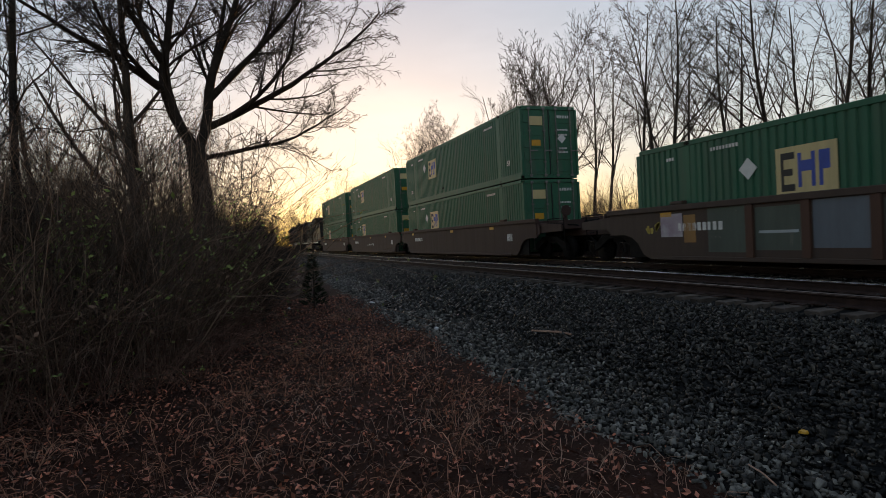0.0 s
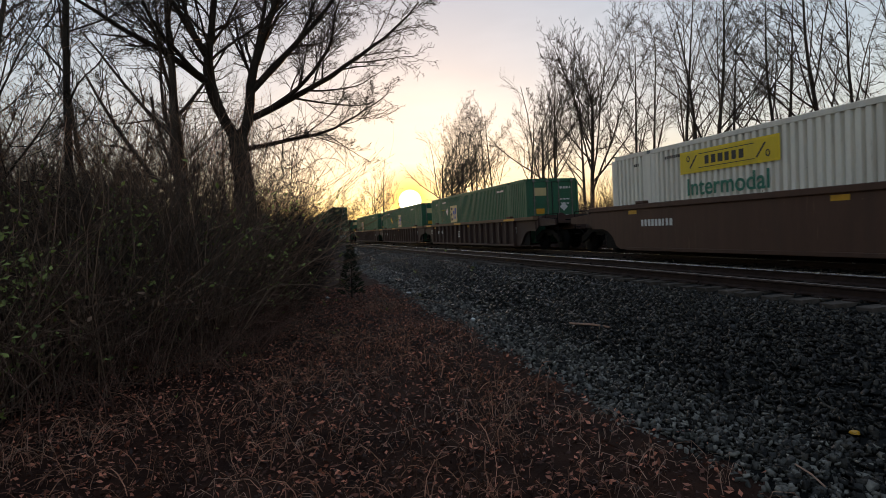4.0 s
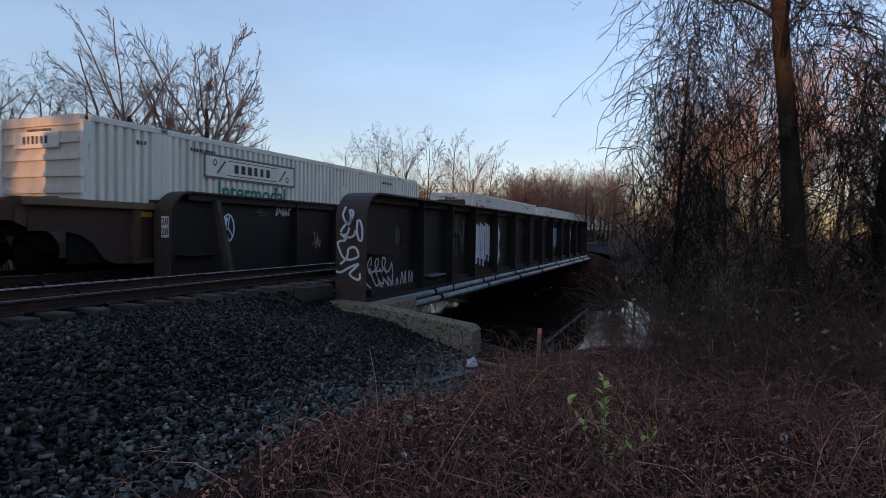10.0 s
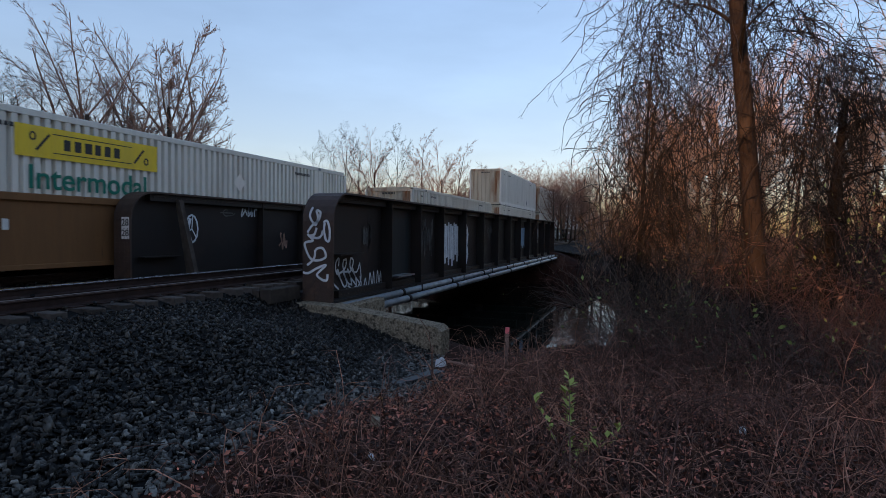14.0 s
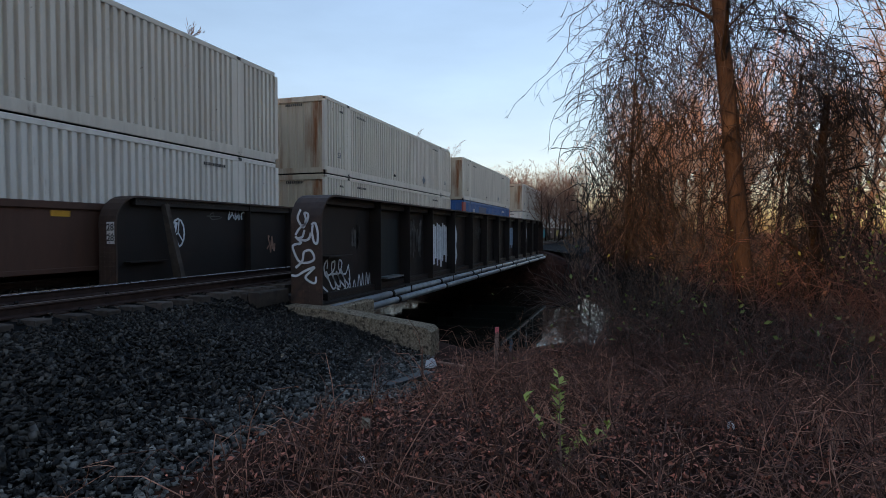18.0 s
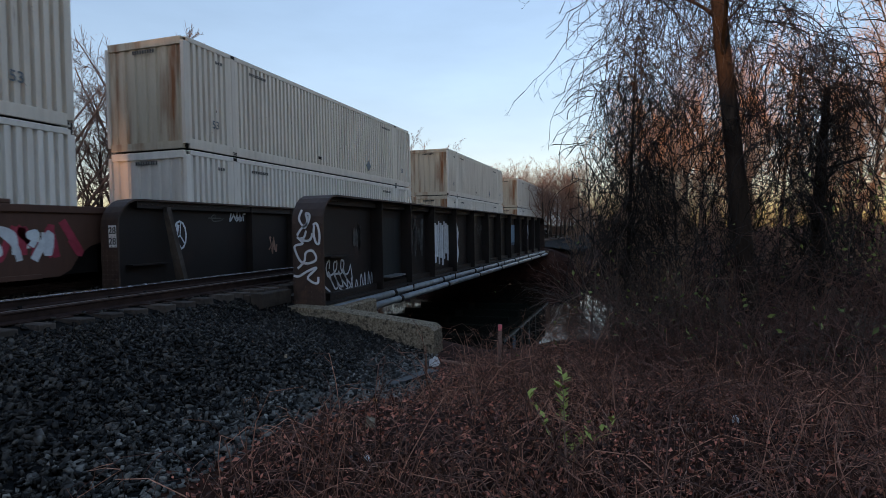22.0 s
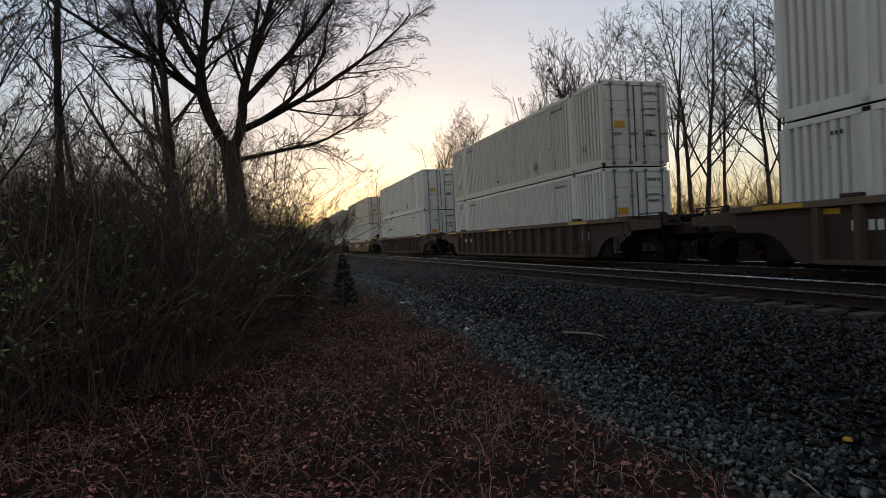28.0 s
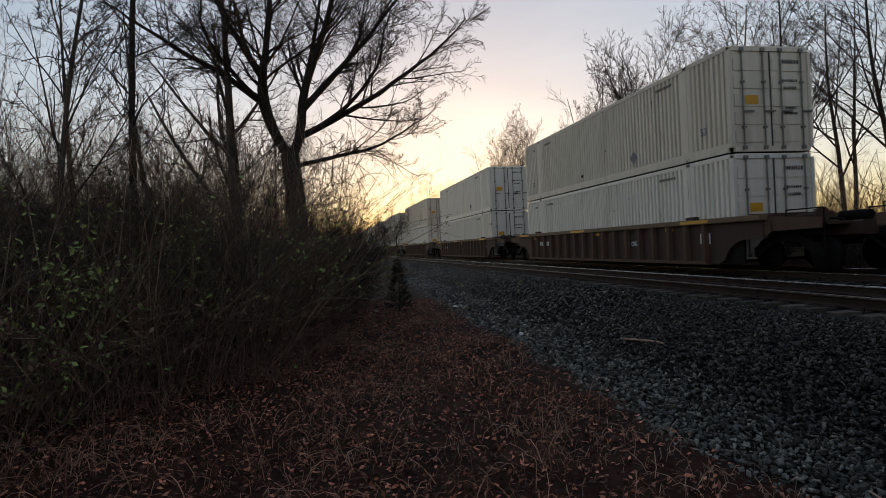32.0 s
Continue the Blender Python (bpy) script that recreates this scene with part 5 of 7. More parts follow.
# each unit: gap to the one ahead, lower box, upper box, car paint, car style, sprayed marks (paint, x, z, w, h, strokes, width, seed)
BOXES = {
    "green": green_box, "green2": lambda: green_box(0.05), "jb": lambda: white_box("yellow"), "jp": lambda: white_box("plain"), "jbig": lambda: white_box("big"),
    "r1": lambda: red_logo_box(True), "r2": lambda: red_logo_box(False),
    "cr": lambda: cream_box("beige", "cream-grey ribbed container with rust streaks down its end"),
    "lg": lambda: cream_box("light", "pale grey ribbed container with a grimy end"),
    "wd": lambda: cream_box("light", "pale grey ribbed container with clean ends", "light"), "blue": blue_box,
}
UNITS = [
    (0, "green", "green", "car_dark", "smooth", None), (2.95, "green", "green", "car_dark", "smooth", (("spray", 0, 0.75, 2.5, 0.2, 9, 0.05, 2),)), (2.95, "green", "green", "car_dark", "smooth", None),
    (6.95, "green", None, "car_olive", "smooth", (("spray_gold", -7.3, 1.0, 0.5, 0.3, 3, 0.10, 4),)),
    (6.95, "green", None, "car_dark", "ribbed", None), (2.95, "green2", None, "car_dark", "ribbed", None), (2.95, "green", None, "car_dark", "ribbed", None),
    (6.95, "jb", None, "car_brown", "smooth", None),
    (2.95, "jb", None, "car_brown", "smooth", (("spray_pink", -3.9, 0.85, 3.6, 0.8, 22, 0.2, 11), ("spray", -3.9, 0.85, 3.4, 0.75, 14, 0.035, 12), ("spray", 0.2, 0.42, 3.4, 0.35, 12, 0.045, 14))),
    (2.95, "jbig", None, "car_brown", "smooth", (("spray_blue", -3.2, 0.85, 3.6, 1.0, 12, 0.2, 15), ("spray", 4.3, 1.15, 1.5, 0.3, 7, 0.04, 16), ("spray", 6.4, 0.95, 1.6, 0.5, 5, 0.07, 18))),
    (6.95, "jp", "jb", "car_brown", "ribbed", None), (6.6, "jb", "jp", "car_grey", "smooth", (("spray_gold", -6.2, 0.9, 0.6, 0.15, 3, 0.08, 19),)),
    (7.3, "jbig", None, "car_brown", "ribbed", (("spray_grey", 1.0, 0.8, 3.0, 0.6, 7, 0.12, 22), ("spray_grey", 5.0, 0.8, 3.0, 0.6, 7, 0.1, 23))),
    (7.2, "jb", None, "car_brown", "ribbed", None), (7.0, "jp", None, "car_brown", "ribbed", None),
    (7.4, "r1", None, "car_brown", "ribbed", None), (2.9, "r2", None, "car_brown", "ribbed", None),
    (2.95, "r2", None, "car_brown", "ribbed", (("spray_blue", 1.2, 0.95, 3.4, 0.5, 8, 0.17, 26), ("spray_blue", 5.4, 0.7, 2.4, 0.4, 5, 0.12, 27))),
    (6.9, "jb", None, "car_ochre", "smooth", None), (6.9, "cr", None, "car_dark", "ribbed", None), (2.95, "cr", "lg", "car_dark", "ribbed", None),
    (2.95, "lg", "cr", "car_navy", "smooth", (("spray_teal", -2.0, 0.85, 4.2, 0.9, 12, 0.17, 31), ("spray", 2.0, 0.85, 3.2, 0.9, 9, 0.14, 32), ("spray", 6.2, 0.9, 2.2, 0.35, 7, 0.07, 34))),
    (6.9, "lg", "cr_r", "car_brown", "smooth", None), (3.05, "cr", "cr", "car_brown", "ribbed", None), (2.95, "blue", "cr", "car_brown", "ribbed", (("spray", 4.5, 0.8, 2.4, 0.9, 6, 0.17, 36),)),
    (6.95, "wd", "cr", "car_brown", "smooth", (("spray_teal", 6.0, 0.85, 3.6, 1.0, 16, 0.24, 37),)), (3.1, "wd", "cr", "car_brown", "smooth", (("spray_gold", 2.4, 0.85, 3.6, 1.0, 12, 0.24, 38), ("spray", 6.2, 0.85, 2.2, 0.8, 7, 0.15, 39), ("spray_red", 7.0, 0.85, 1.8, 0.9, 6, 0.16, 40))),
    (3.2, "wd", "cr", "car_navy", "smooth", (("spray", -5.2, 0.9, 1.2, 1.0, 5, 0.24, 41), ("spray_red", -3.4, 1.1, 1.1, 0.5, 4, 0.2, 42), ("spray", 3.0, 0.85, 1.4, 0.9, 6, 0.22, 43), ("spray", 6.8, 1.36, 0.6, 0.3, 7, 0.022, 44))),
    (6.6, "lg", "cr", "car_rust", "ribbed", None), (7.2, "lg", "cr", "car_ochre", "smooth", (("spray", 0.0, 0.85, 3.4, 0.9, 10, 0.17, 46),)),
    (7.0, "wd", "lg", "car_tan", "ribbed", None), (7.0, "lg", "cr", "car_tan", "ribbed", None), (7.0, "wd", "lg", "car_tan", "ribbed", None), (7.0, "lg", "cr", "car_tan", "ribbed", None),
    (7.0, "wd", "lg", "car_tan", "ribbed", None), (7.0, "wd", "cr", "car_tan", "ribbed", (("spray", 3.0, 0.8, 1.0, 0.3, 4, 0.04, 51),)), (7.0, "lg", "cr", "car_tan", "ribbed", None), (7.0, "wd", "cr", "car_tan", "ribbed", None),
]
CAR_WORDS = {"car_brown": "rusty brown", "car_ochre": "faded ochre-brown", "car_rust": "rust-brown", "car_dark": "sooty dark brown", "car_tan": "dusty brown", "car_grey": "slate grey", "car_navy": "dark navy", "car_olive": "brown patched"}
MOVING = []


def build_train():
    made, u = {}, 0.0

    def box(kind, turned=False):
        k = kind
        if k not in made:
            made[k] = BOXES[k]()
            return made[k]
        return copy_thing(made[k], pose(0, 0, 0))
    for i, (gap, low, up, car_paint, style, marks) in enumerate(UNITS):
        u += gap + CL / 2
        ahead = gap > 4 or i == 0
        behind = i + 1 == len(UNITS) or UNITS[i + 1][0] > 4
        lab = f"{CAR_WORDS[car_paint]} {'ribbed' if style == 'ribbed' else 'smooth-sided'} well car" + (" with sprayed graffiti" if marks else " with grimy sides") + (", carrying two boxes" if up else ", carrying one box")
        car = build_well_car(car_paint, style, lab, "car_ochre" if car_paint == "car_rust" else "chord" if car_paint in ("car_dark", "car_ochre", "car_tan") or style == "ribbed" else car_paint, "coupler" if ahead else "share", "coupler" if behind else "share", marks, (1.12 if style == "ribbed" else 1.24) if car_paint in ("car_ochre", "car_rust") and up else None)
        if car_paint == "car_dark" and style == "ribbed" and low and low.startswith("green"):
            part("size_mark", words("53", 0.5, "plate"), "plate", car, m=pose(-1.5, -1.456, 0.75))
            part("size_mark", words("125T", 0.34, "plate"), "plate", car, m=pose(-7.5, -1.46, 0.95))
        if marks and low == "jbig" and style == "ribbed":
            # silver block letters along the side, outlined in white and black
            for k, (a, b, z) in enumerate(((-7.1, -5.55, 1.24), (-5.45, -4.2, 1.22), (-3.75, -2.1, 1.24), (-1.9, -0.6, 1.2))):
                q = part("graffiti", Solid().prism([(a, 0.34), (b - 0.05, 0.30), (b, 0.8), (b - 0.12, z), (a + 0.05, z - 0.04)], -1.588, -1.584, 1), "silver", car, "silver sprayed block letter")
                part("graffiti_outline", Solid().ribbon([(a, -1.5886, 0.34), (a - 0.02, -1.5886, 0.8), (a + 0.05, -1.5886, z - 0.04), (b - 0.12, -1.5886, z)], 0.05), "spray", q)
                part("graffiti_shade", Solid().box(a + 0.35, b - 0.35, -1.5894, -1.5886, z - 0.28, z - 0.16).box(b - 0.3, b - 0.16, -1.5894, -1.5886, 0.45, z - 0.2) if k != 1 else Solid().box(b - 0.25, b - 0.08, -1.5894, -1.5886, 0.42, 1.1), "black", q)
            for k, ch in enumerate("808"):
                part("graffiti", words(ch, 0.42, "black"), "black", car, m=pose(-6.35 + 0.62 * k, -1.592, 0.66))
        if car_paint == "car_olive":
            # olive and grey squares painted over old writing, with bare posts between them
            for k in range(10):
                a = -5.35 + 1.37 * k
                part("faded_patch", Solid().box(a, a + 1.12, -1.4535, -1.4505, 0.36 + 0.05 * (k % 3), 1.42 - 0.07 * (k % 2)), "car_grey" if k % 4 == 2 else "olive_patch", car, "faded painted-over square")
                part("side_post", Solid().box(a + 1.14, a + 1.33, -1.50, -1.451, 0.25, 1.43, 0.01), "car_brown", car)
                if k in (3, 5, 8):
                    part("amber_square", Solid().box(a + 0.15, a + 0.95, -1.4585, -1.454, 1.05, 1.33), "ochre_panel", car, "faded yellow painted square")
                if k in (1, 4, 6):
                    part("pale_bar", Solid().box(a + 0.1, a + 1.05, -1.4585, -1.454, 0.78, 0.84), "pale_square", car)
            part("faded_patch", Solid().box(-7.0, -6.2, -1.456, -1.4505, 0.75, 1.35), "spray_mauve", car, "lilac-grey faded patch")
            part("amber_square", Solid().box(-6.15, -5.75, -1.456, -1.4505, 0.6, 1.3), "ochre_panel", car)
        if car_paint == "car_navy":
            part("pale_patch", Solid().box(5.75, 6.4, -1.46, -1.452, 0.66, 1.5), "pale_square", car, "pale grey painted square")
            sprayed(scribble(6.08, 1.1, 0.5, 0.6, -1.463, 0.02, 4, 48), "black", car)
            part("stripe", Solid().box(7.22, 7.32, -1.459, -1.452, 0.2, 1.55), "plate", car, "white painted stripe")
            part("end_band", Solid().box(7.32, 8.3, -1.457, -1.452, 0.75, 1.55), "oxide", car, "dark red painted end")
            part("reflector", Solid().box(6.75, 7.6, -1.466, -1.460, 1.14, 1.26), "yellow", car, "yellow reflective strip")
        if marks and marks[0][0] == "spray_pink":
            # big pale letters with a black outline, and an ochre panel with plain blocks
            for txt, mat, off, d in (("gulch", "black", 0.075, 0.006), ("gulch", "spray_mauve", 0.02, 0.011)):
                part("graffiti", lettering(txt, 1.62, mat, off), mat, car, "large pale sprayed letters with a black outline", m=pose(4.35, -1.452 - d, 0.92) @ Matrix.Diagonal((1.12, 1, 0.78, 1)))
            pan = part("company_panel", Solid().box(-0.9, 2.0, -1.458, -1.452, 0.68, 1.28), "ochre_panel", car, "faded ochre panel with plain blocks")
            for k in range(3):
                part("wordmark", Solid().box(-0.45 + k * 0.72, 0.1 + k * 0.72, -1.462, -1.4585, 1.06, 1.16).box(-0.24 + k * 0.72, -0.1 + k * 0.72, -1.462, -1.4585, 0.76, 1.06), "car_brown", pan)
        MOVING.append((car, u, 0.0, 0))
        for k, kind in enumerate((low, up)):
            if kind:
                turned = 180 if kind.endswith("_r") else 0
                ob = box(kind.replace("_r", ""))
                MOVING.append((ob, u, 0.285 + k * (CH + 0.045), turned))
        u += CL / 2
    back = -3.4 - 11.2
    for k in range(2):
        MOVING.append((build_locomotive("black diesel locomotive hauling the train"), back - k * 22.5, 0.0, 0))


build_train()


# ---- growing things ----
def mesh_from(verts, faces, name, mat, smooth=False):
    me = bpy.data.meshes.new(name)
    n, k = faces.shape
    me.vertices.add(len(verts))
    me.vertices.foreach_set("co", np.ascontiguousarray(verts, np.float32).ravel())
    me.loops.add(n * k)
    me.loops.foreach_set("vertex_index", np.ascontiguousarray(faces, np.int32).ravel())
    me.polygons.add(n)
    me.polygons.foreach_set("loop_start", np.arange(n, dtype=np.int32) * k)
    me.update(calc_edges=True)
    me.validate()
    me.materials.append(M[mat])
    if smooth:
        me.shade_smooth()
    return me


def tubes(P, R, sides):
    """Tubes round many lines at once. P: (n, k, 3), R: (n, k)."""
    n, k, _ = P.shape
    d = np.gradient(P, axis=1)
    d /= np.linalg.norm(d, axis=2, keepdims=True) + 1e-9
    a = np.cross(d, np.array([0.31, 0.77, 0.55]))
    a /= np.linalg.norm(a, axis=2, keepdims=True) + 1e-9
    b = np.cross(d, a)
    t = np.arange(sides) * 2 * np.pi / sides
    V = P[:, :, None] + R[:, :, None, None] * (a[:, :, None] * np.cos(t)[:, None] + b[:, :, None] * np.sin(t)[:, None])
    i, s, j = np.meshgrid(np.arange(n), np.arange(k - 1), np.arange(sides), indexing="ij")
    o = i * k * sides
    if sides == 2:
        # hair-fine twigs are narrow blades
        i, s, j, o = i[:, :, :1], s[:, :, :1], j[:, :, :1], o[:, :, :1]
    F = np.stack([o + s * sides + j, o + s * sides + (j + 1) % sides, o + (s + 1) * sides + (j + 1) % sides, o + (s + 1) * sides + j], -1).reshape(-1, 4)
    return V.reshape(-1, 3), F


def joined(pieces):
    vs, fs, k = [], [], 0
    for v, f in pieces:
        vs.append(v)
        fs.append(f + k)
        k += len(v)
    return np.concatenate(vs), np.concatenate(fs)


def sprout(rng, start, d, length, k, wobble, up, droop=0.0):
    """Lines that start at places in given directions, and wander."""
    n = len(start)
    P = np.empty((n, k, 3))
    P[:, 0] = start
    for i in range(1, k):
        d = d + rng.normal(0, wobble, (n, 3))
        d[:, 2] += up - droop * i / k
        d /= np.linalg.norm(d, axis=1, keepdims=True) + 1e-9
        P[:, i] = P[:, i - 1] + d * (length / (k - 1))[:, None]
    return P


def children(rng, P, R, L, per, tmin, angle, ratio, k, wobble, up, thin, least, droop=0.0):
    n, kk, _ = P.shape
    idx = np.repeat(np.arange(n), per)
    m = len(idx)
    t = np.clip(tmin + (1 - tmin) * (np.tile(np.arange(per), n) + rng.uniform(0.1, 0.9, m)) / per, 0, 0.999) * (kk - 1)
    lo = t.astype(int)
    fr = (t - lo)[:, None]
    pos = P[idx, lo] * (1 - fr) + P[idx, lo + 1] * fr
    tan = P[idx, lo + 1] - P[idx, lo]
    tan /= np.linalg.norm(tan, axis=1, keepdims=True) + 1e-9
    side = np.cross(tan, rng.normal(0, 1, (m, 3)))
    side /= np.linalg.norm(side, axis=1, keepdims=True) + 1e-9
    a = np.radians(angle) * rng.uniform(0.6, 1.35, m)[:, None]
    d = tan * np.cos(a) + side * np.sin(a)
    ln = L[idx] * ratio * rng.uniform(0.55, 1.2, m) * (1.15 - 0.55 * t / (kk - 1))
    r0 = np.maximum((R[idx, lo] * (1 - fr[:, 0]) + R[idx, lo + 1] * fr[:, 0]) * thin, least)
    Q = sprout(rng, pos, d, ln, k, wobble, up, droop)
    return Q, r0[:, None] * np.linspace(1, 0.35, k)[None], ln


def tree_meshes(seed, height, radius, lean=(0, 0), style="tall", twig="twig", least=0.006, bark="bark"):
    """Trunk and crown of one bare tree, from the ground at its origin. Every branch springs from a point on its parent."""
    rng = np.random.default_rng(seed)
    # trunk's reach and taper, then for each order: number, first place, angle, length, corners, wander, lift, thickness
    reach, taper, sway, spec = {
        "tall": (0.86, 0.84, 0.026, [(13, 0.26, 36, 0.46, 8, 0.065, 0.050, 0.50), (7, 0.16, 40, 0.46, 6, 0.09, 0.035, 0.50), (6, 0.10, 42, 0.50, 4, 0.11, 0.02, 0.6), (5, 0.1, 42, 0.55, 2, 0.12, 0.01, 0.75)]),
        "slim": (0.94, 0.84, 0.018, [(16, 0.28, 38, 0.30, 7, 0.06, 0.055, 0.45), (6, 0.18, 40, 0.45, 5, 0.09, 0.035, 0.55), (6, 0.12, 42, 0.48, 4, 0.11, 0.02, 0.6), (5, 0.1, 42, 0.55, 2, 0.12, 0.0, 0.75)]),
        "round": (0.50, 0.60, 0.018, [(15, 0.30, 50, 0.95, 9, 0.065, 0.055, 0.50), (8, 0.16, 44, 0.44, 6, 0.09, 0.045, 0.48), (7, 0.10, 42, 0.50, 4, 0.11, 0.03, 0.6), (5, 0.08, 42, 0.55, 2, 0.12, 0.01, 0.75)]),
        "pole": (0.98, 0.72, 0.014, [(12, 0.35, 55, 0.20, 7, 0.09, 0.02, 0.34), (6, 0.2, 45, 0.46, 5, 0.12, 0.0, 0.55), (5, 0.12, 45, 0.5, 4, 0.14, -0.02, 0.6), (4, 0.1, 45, 0.5, 3, 0.15, -0.02, 0.7)]),
    }[style]
    k, h = 14, height * reach
    u = np.linspace(0, 1, k)
    bend = np.cumsum(np.cumsum(rng.normal(0, sway, (k, 2)), 0), 0) * h / k
    bend -= bend[:1]
    T = np.zeros((1, k, 3))
    T[0, :, 2] = -0.3 + (h + 0.3) * u
    T[0, :, :2] = bend + np.array(lean) * u[:, None] * height
    R = (radius * (1 - taper * u) * np.where(np.arange(k) == 0, 1.35, 1.0))[None]
    P, RR, L, crown = T, R, np.array([h]), []
    for q, (per, tmin, angle, ratio, kk, wob, up, thin) in enumerate(spec):
        P, RR, L = children(rng, P, RR, L, per, tmin, angle, ratio, kk, wob, up, thin, least if q < len(spec) - 1 else least * 0.8)
        crown.append(tubes(P, RR, (7, 5, 2, 2)[q]))
    cv, cf = joined(crown)
    # a tree is as tall as it is said to be
    s = np.array([1, 1, height / max(float(cv[:, 2].max()), h)])
    tv, tf = tubes(T, R, 10)
    return mesh_from(tv * s, tf, "trunk", bark, True), mesh_from(cv * s, cf, "crown", twig)


def build_tree(seed, height, radius, x, y, label, style="tall", twig="twig", lean=(0, 0), turn=0.0, least=0.006, group="bare trees", bark="bark"):
    t = thing("tree", label, "tree", group, m=pose(x, y, ground_z(x, y), 0, 0, turn))
    tr, cr = tree_meshes(seed, height, radius, lean, style, twig, least, bark)
    part("trunk", tr, bark, t)
    part("crown", cr, twig, t)
    return t


def build_spreading_tree(x, y):
    """The large tree by the line: a short bole that forks, and limbs that fan out to both sides."""
    t = thing("tree", "large spreading bare tree with a dark forked trunk", "tree", m=pose(x, y, ground_z(x, y)))
    rng = np.random.default_rng(26)
    bole = np.array([[(0.0, 0.04, -0.3), (0.0, 0.05, 0.6), (0.02, 0.0, 1.7), (0.0, -0.06, 2.8), (-0.03, -0.16, 4.05)]])
    part("trunk", mesh_from(*tubes(bole, np.array([[0.34, 0.27, 0.235, 0.22, 0.20]]), 12), "trunk", "bark", True), "bark", t)
    # each limb: thickness where it leaves, and its way across and up
    limbs = [(0.16, [(-0.15, 3.95), (-0.55, 4.6), (-0.75, 5.6), (-0.5, 6.7), (-0.3, 9.6)]),
             (0.15, [(-0.12, 3.95), (0.18, 4.5), (0.15, 5.3), (0.65, 6.6), (1.6, 9.3)]),
             (0.10, [(0.16, 4.45), (0.8, 4.75), (1.7, 5.2), (2.6, 5.8), (3.6, 6.7)]),
             (0.10, [(0.15, 5.0), (0.9, 5.8), (1.9, 6.8), (3.2, 8.6)]),
             (0.10, [(-0.7, 5.2), (-1.4, 5.7), (-2.3, 6.2), (-3.4, 6.9)]),
             (0.10, [(-0.7, 5.8), (-1.3, 6.8), (-1.9, 8.0), (-2.3, 9.6)]),
             (0.07, [(-0.05, 3.75), (0.8, 3.95), (1.8, 4.15), (3.0, 5.0)])]
    P, R, L = [], [], []
    for k, (r, way) in enumerate(limbs + limbs[:6]):
        way = np.array(way)
        u = np.linspace(0, 1, 14)
        c = np.concatenate([[0], np.cumsum(np.linalg.norm(np.diff(way, axis=0), axis=1))])
        yy, zz = np.interp(u * c[-1], c, way[:, 0]), np.interp(u * c[-1], c, way[:, 1])
        for q in (yy, zz):
            q[1:-1] = (q[:-2] + q[1:-1] * 2 + q[2:]) / 4
        twin = k >= len(limbs)
        # the second set leans away from and towards the line, inside the first
        deep = (1.9 if k % 2 else -1.9) * u ** 1.2 if twin else rng.normal(0, 0.9) * u ** 1.3
        P.append(np.stack([deep + np.cumsum(rng.normal(0, 0.03, 14)) * u, yy * np.where(twin, 1 - 0.45 * u, 1) + np.cumsum(rng.normal(0, 0.035, 14)) * u, zz + np.cumsum(rng.normal(0, 0.03, 14)) * u], 1))
        R.append(r * (0.62 if twin else 0.82) * (1 - 0.80 * u))
        L.append(c[-1])
    P, R, L = np.array(P), np.array(R), np.array(L)
    crown = [tubes(P, R, 7)]
    for per, tmin, angle, ratio, kk, wob, up, thin, sides in ((13, 0.22, 46, 0.40, 9, 0.09, 0.012, 0.42, 5), (9, 0.08, 44, 0.50, 6, 0.12, 0.0, 0.5, 3), (6, 0.08, 44, 0.54, 4, 0.14, -0.01, 0.65, 3), (3, 0.1, 42, 0.6, 2, 0.15, -0.02, 0.8, 2)):
        P, R, L = children(rng, P, R, L, per, tmin, angle, ratio, kk, wob, up, thin, 0.0058)
        crown.append(tubes(P, R, sides))
    part("crown", mesh_from(*joined(crown), "crown", "twig"), "twig", t)


def hung_vines(name, label, x, y, z, spread, n, length, seed, parent_group="vines"):
    """Bare creepers that hang in strands from a crown."""
    rng = np.random.default_rng(seed)
    st = np.stack([x + rng.normal(0, spread[0], n), y + rng.normal(0, spread[1], n), z + rng.uniform(-1, 1, n) * spread[2]], 1)
    d = rng.normal(0, 0.5, (n, 3)) + np.array([0, 0, -0.3])
    P = sprout(rng, st, d, rng.uniform(0.4, 1.0, n) * length, 8, 0.26, -0.18)
    P[:, :, 2] = np.maximum(P[:, :, 2], -0.9)
    pieces = [tubes(P, np.repeat(rng.uniform(0.003, 0.009, n)[:, None], 8, 1), 3)]
    Q, RQ, _ = children(rng, P, np.full((n, 8), 0.008), rng.uniform(0.5, 1.0, n) * length * 0.5, 4, 0.1, 50, 0.6, 4, 0.25, -0.15, 0.7, 0.004)
    pieces.append(tubes(Q, RQ, 3))
    return single(name, mesh_from(*joined(pieces), name, "vine"), "vine", label, "vines", "stuff")


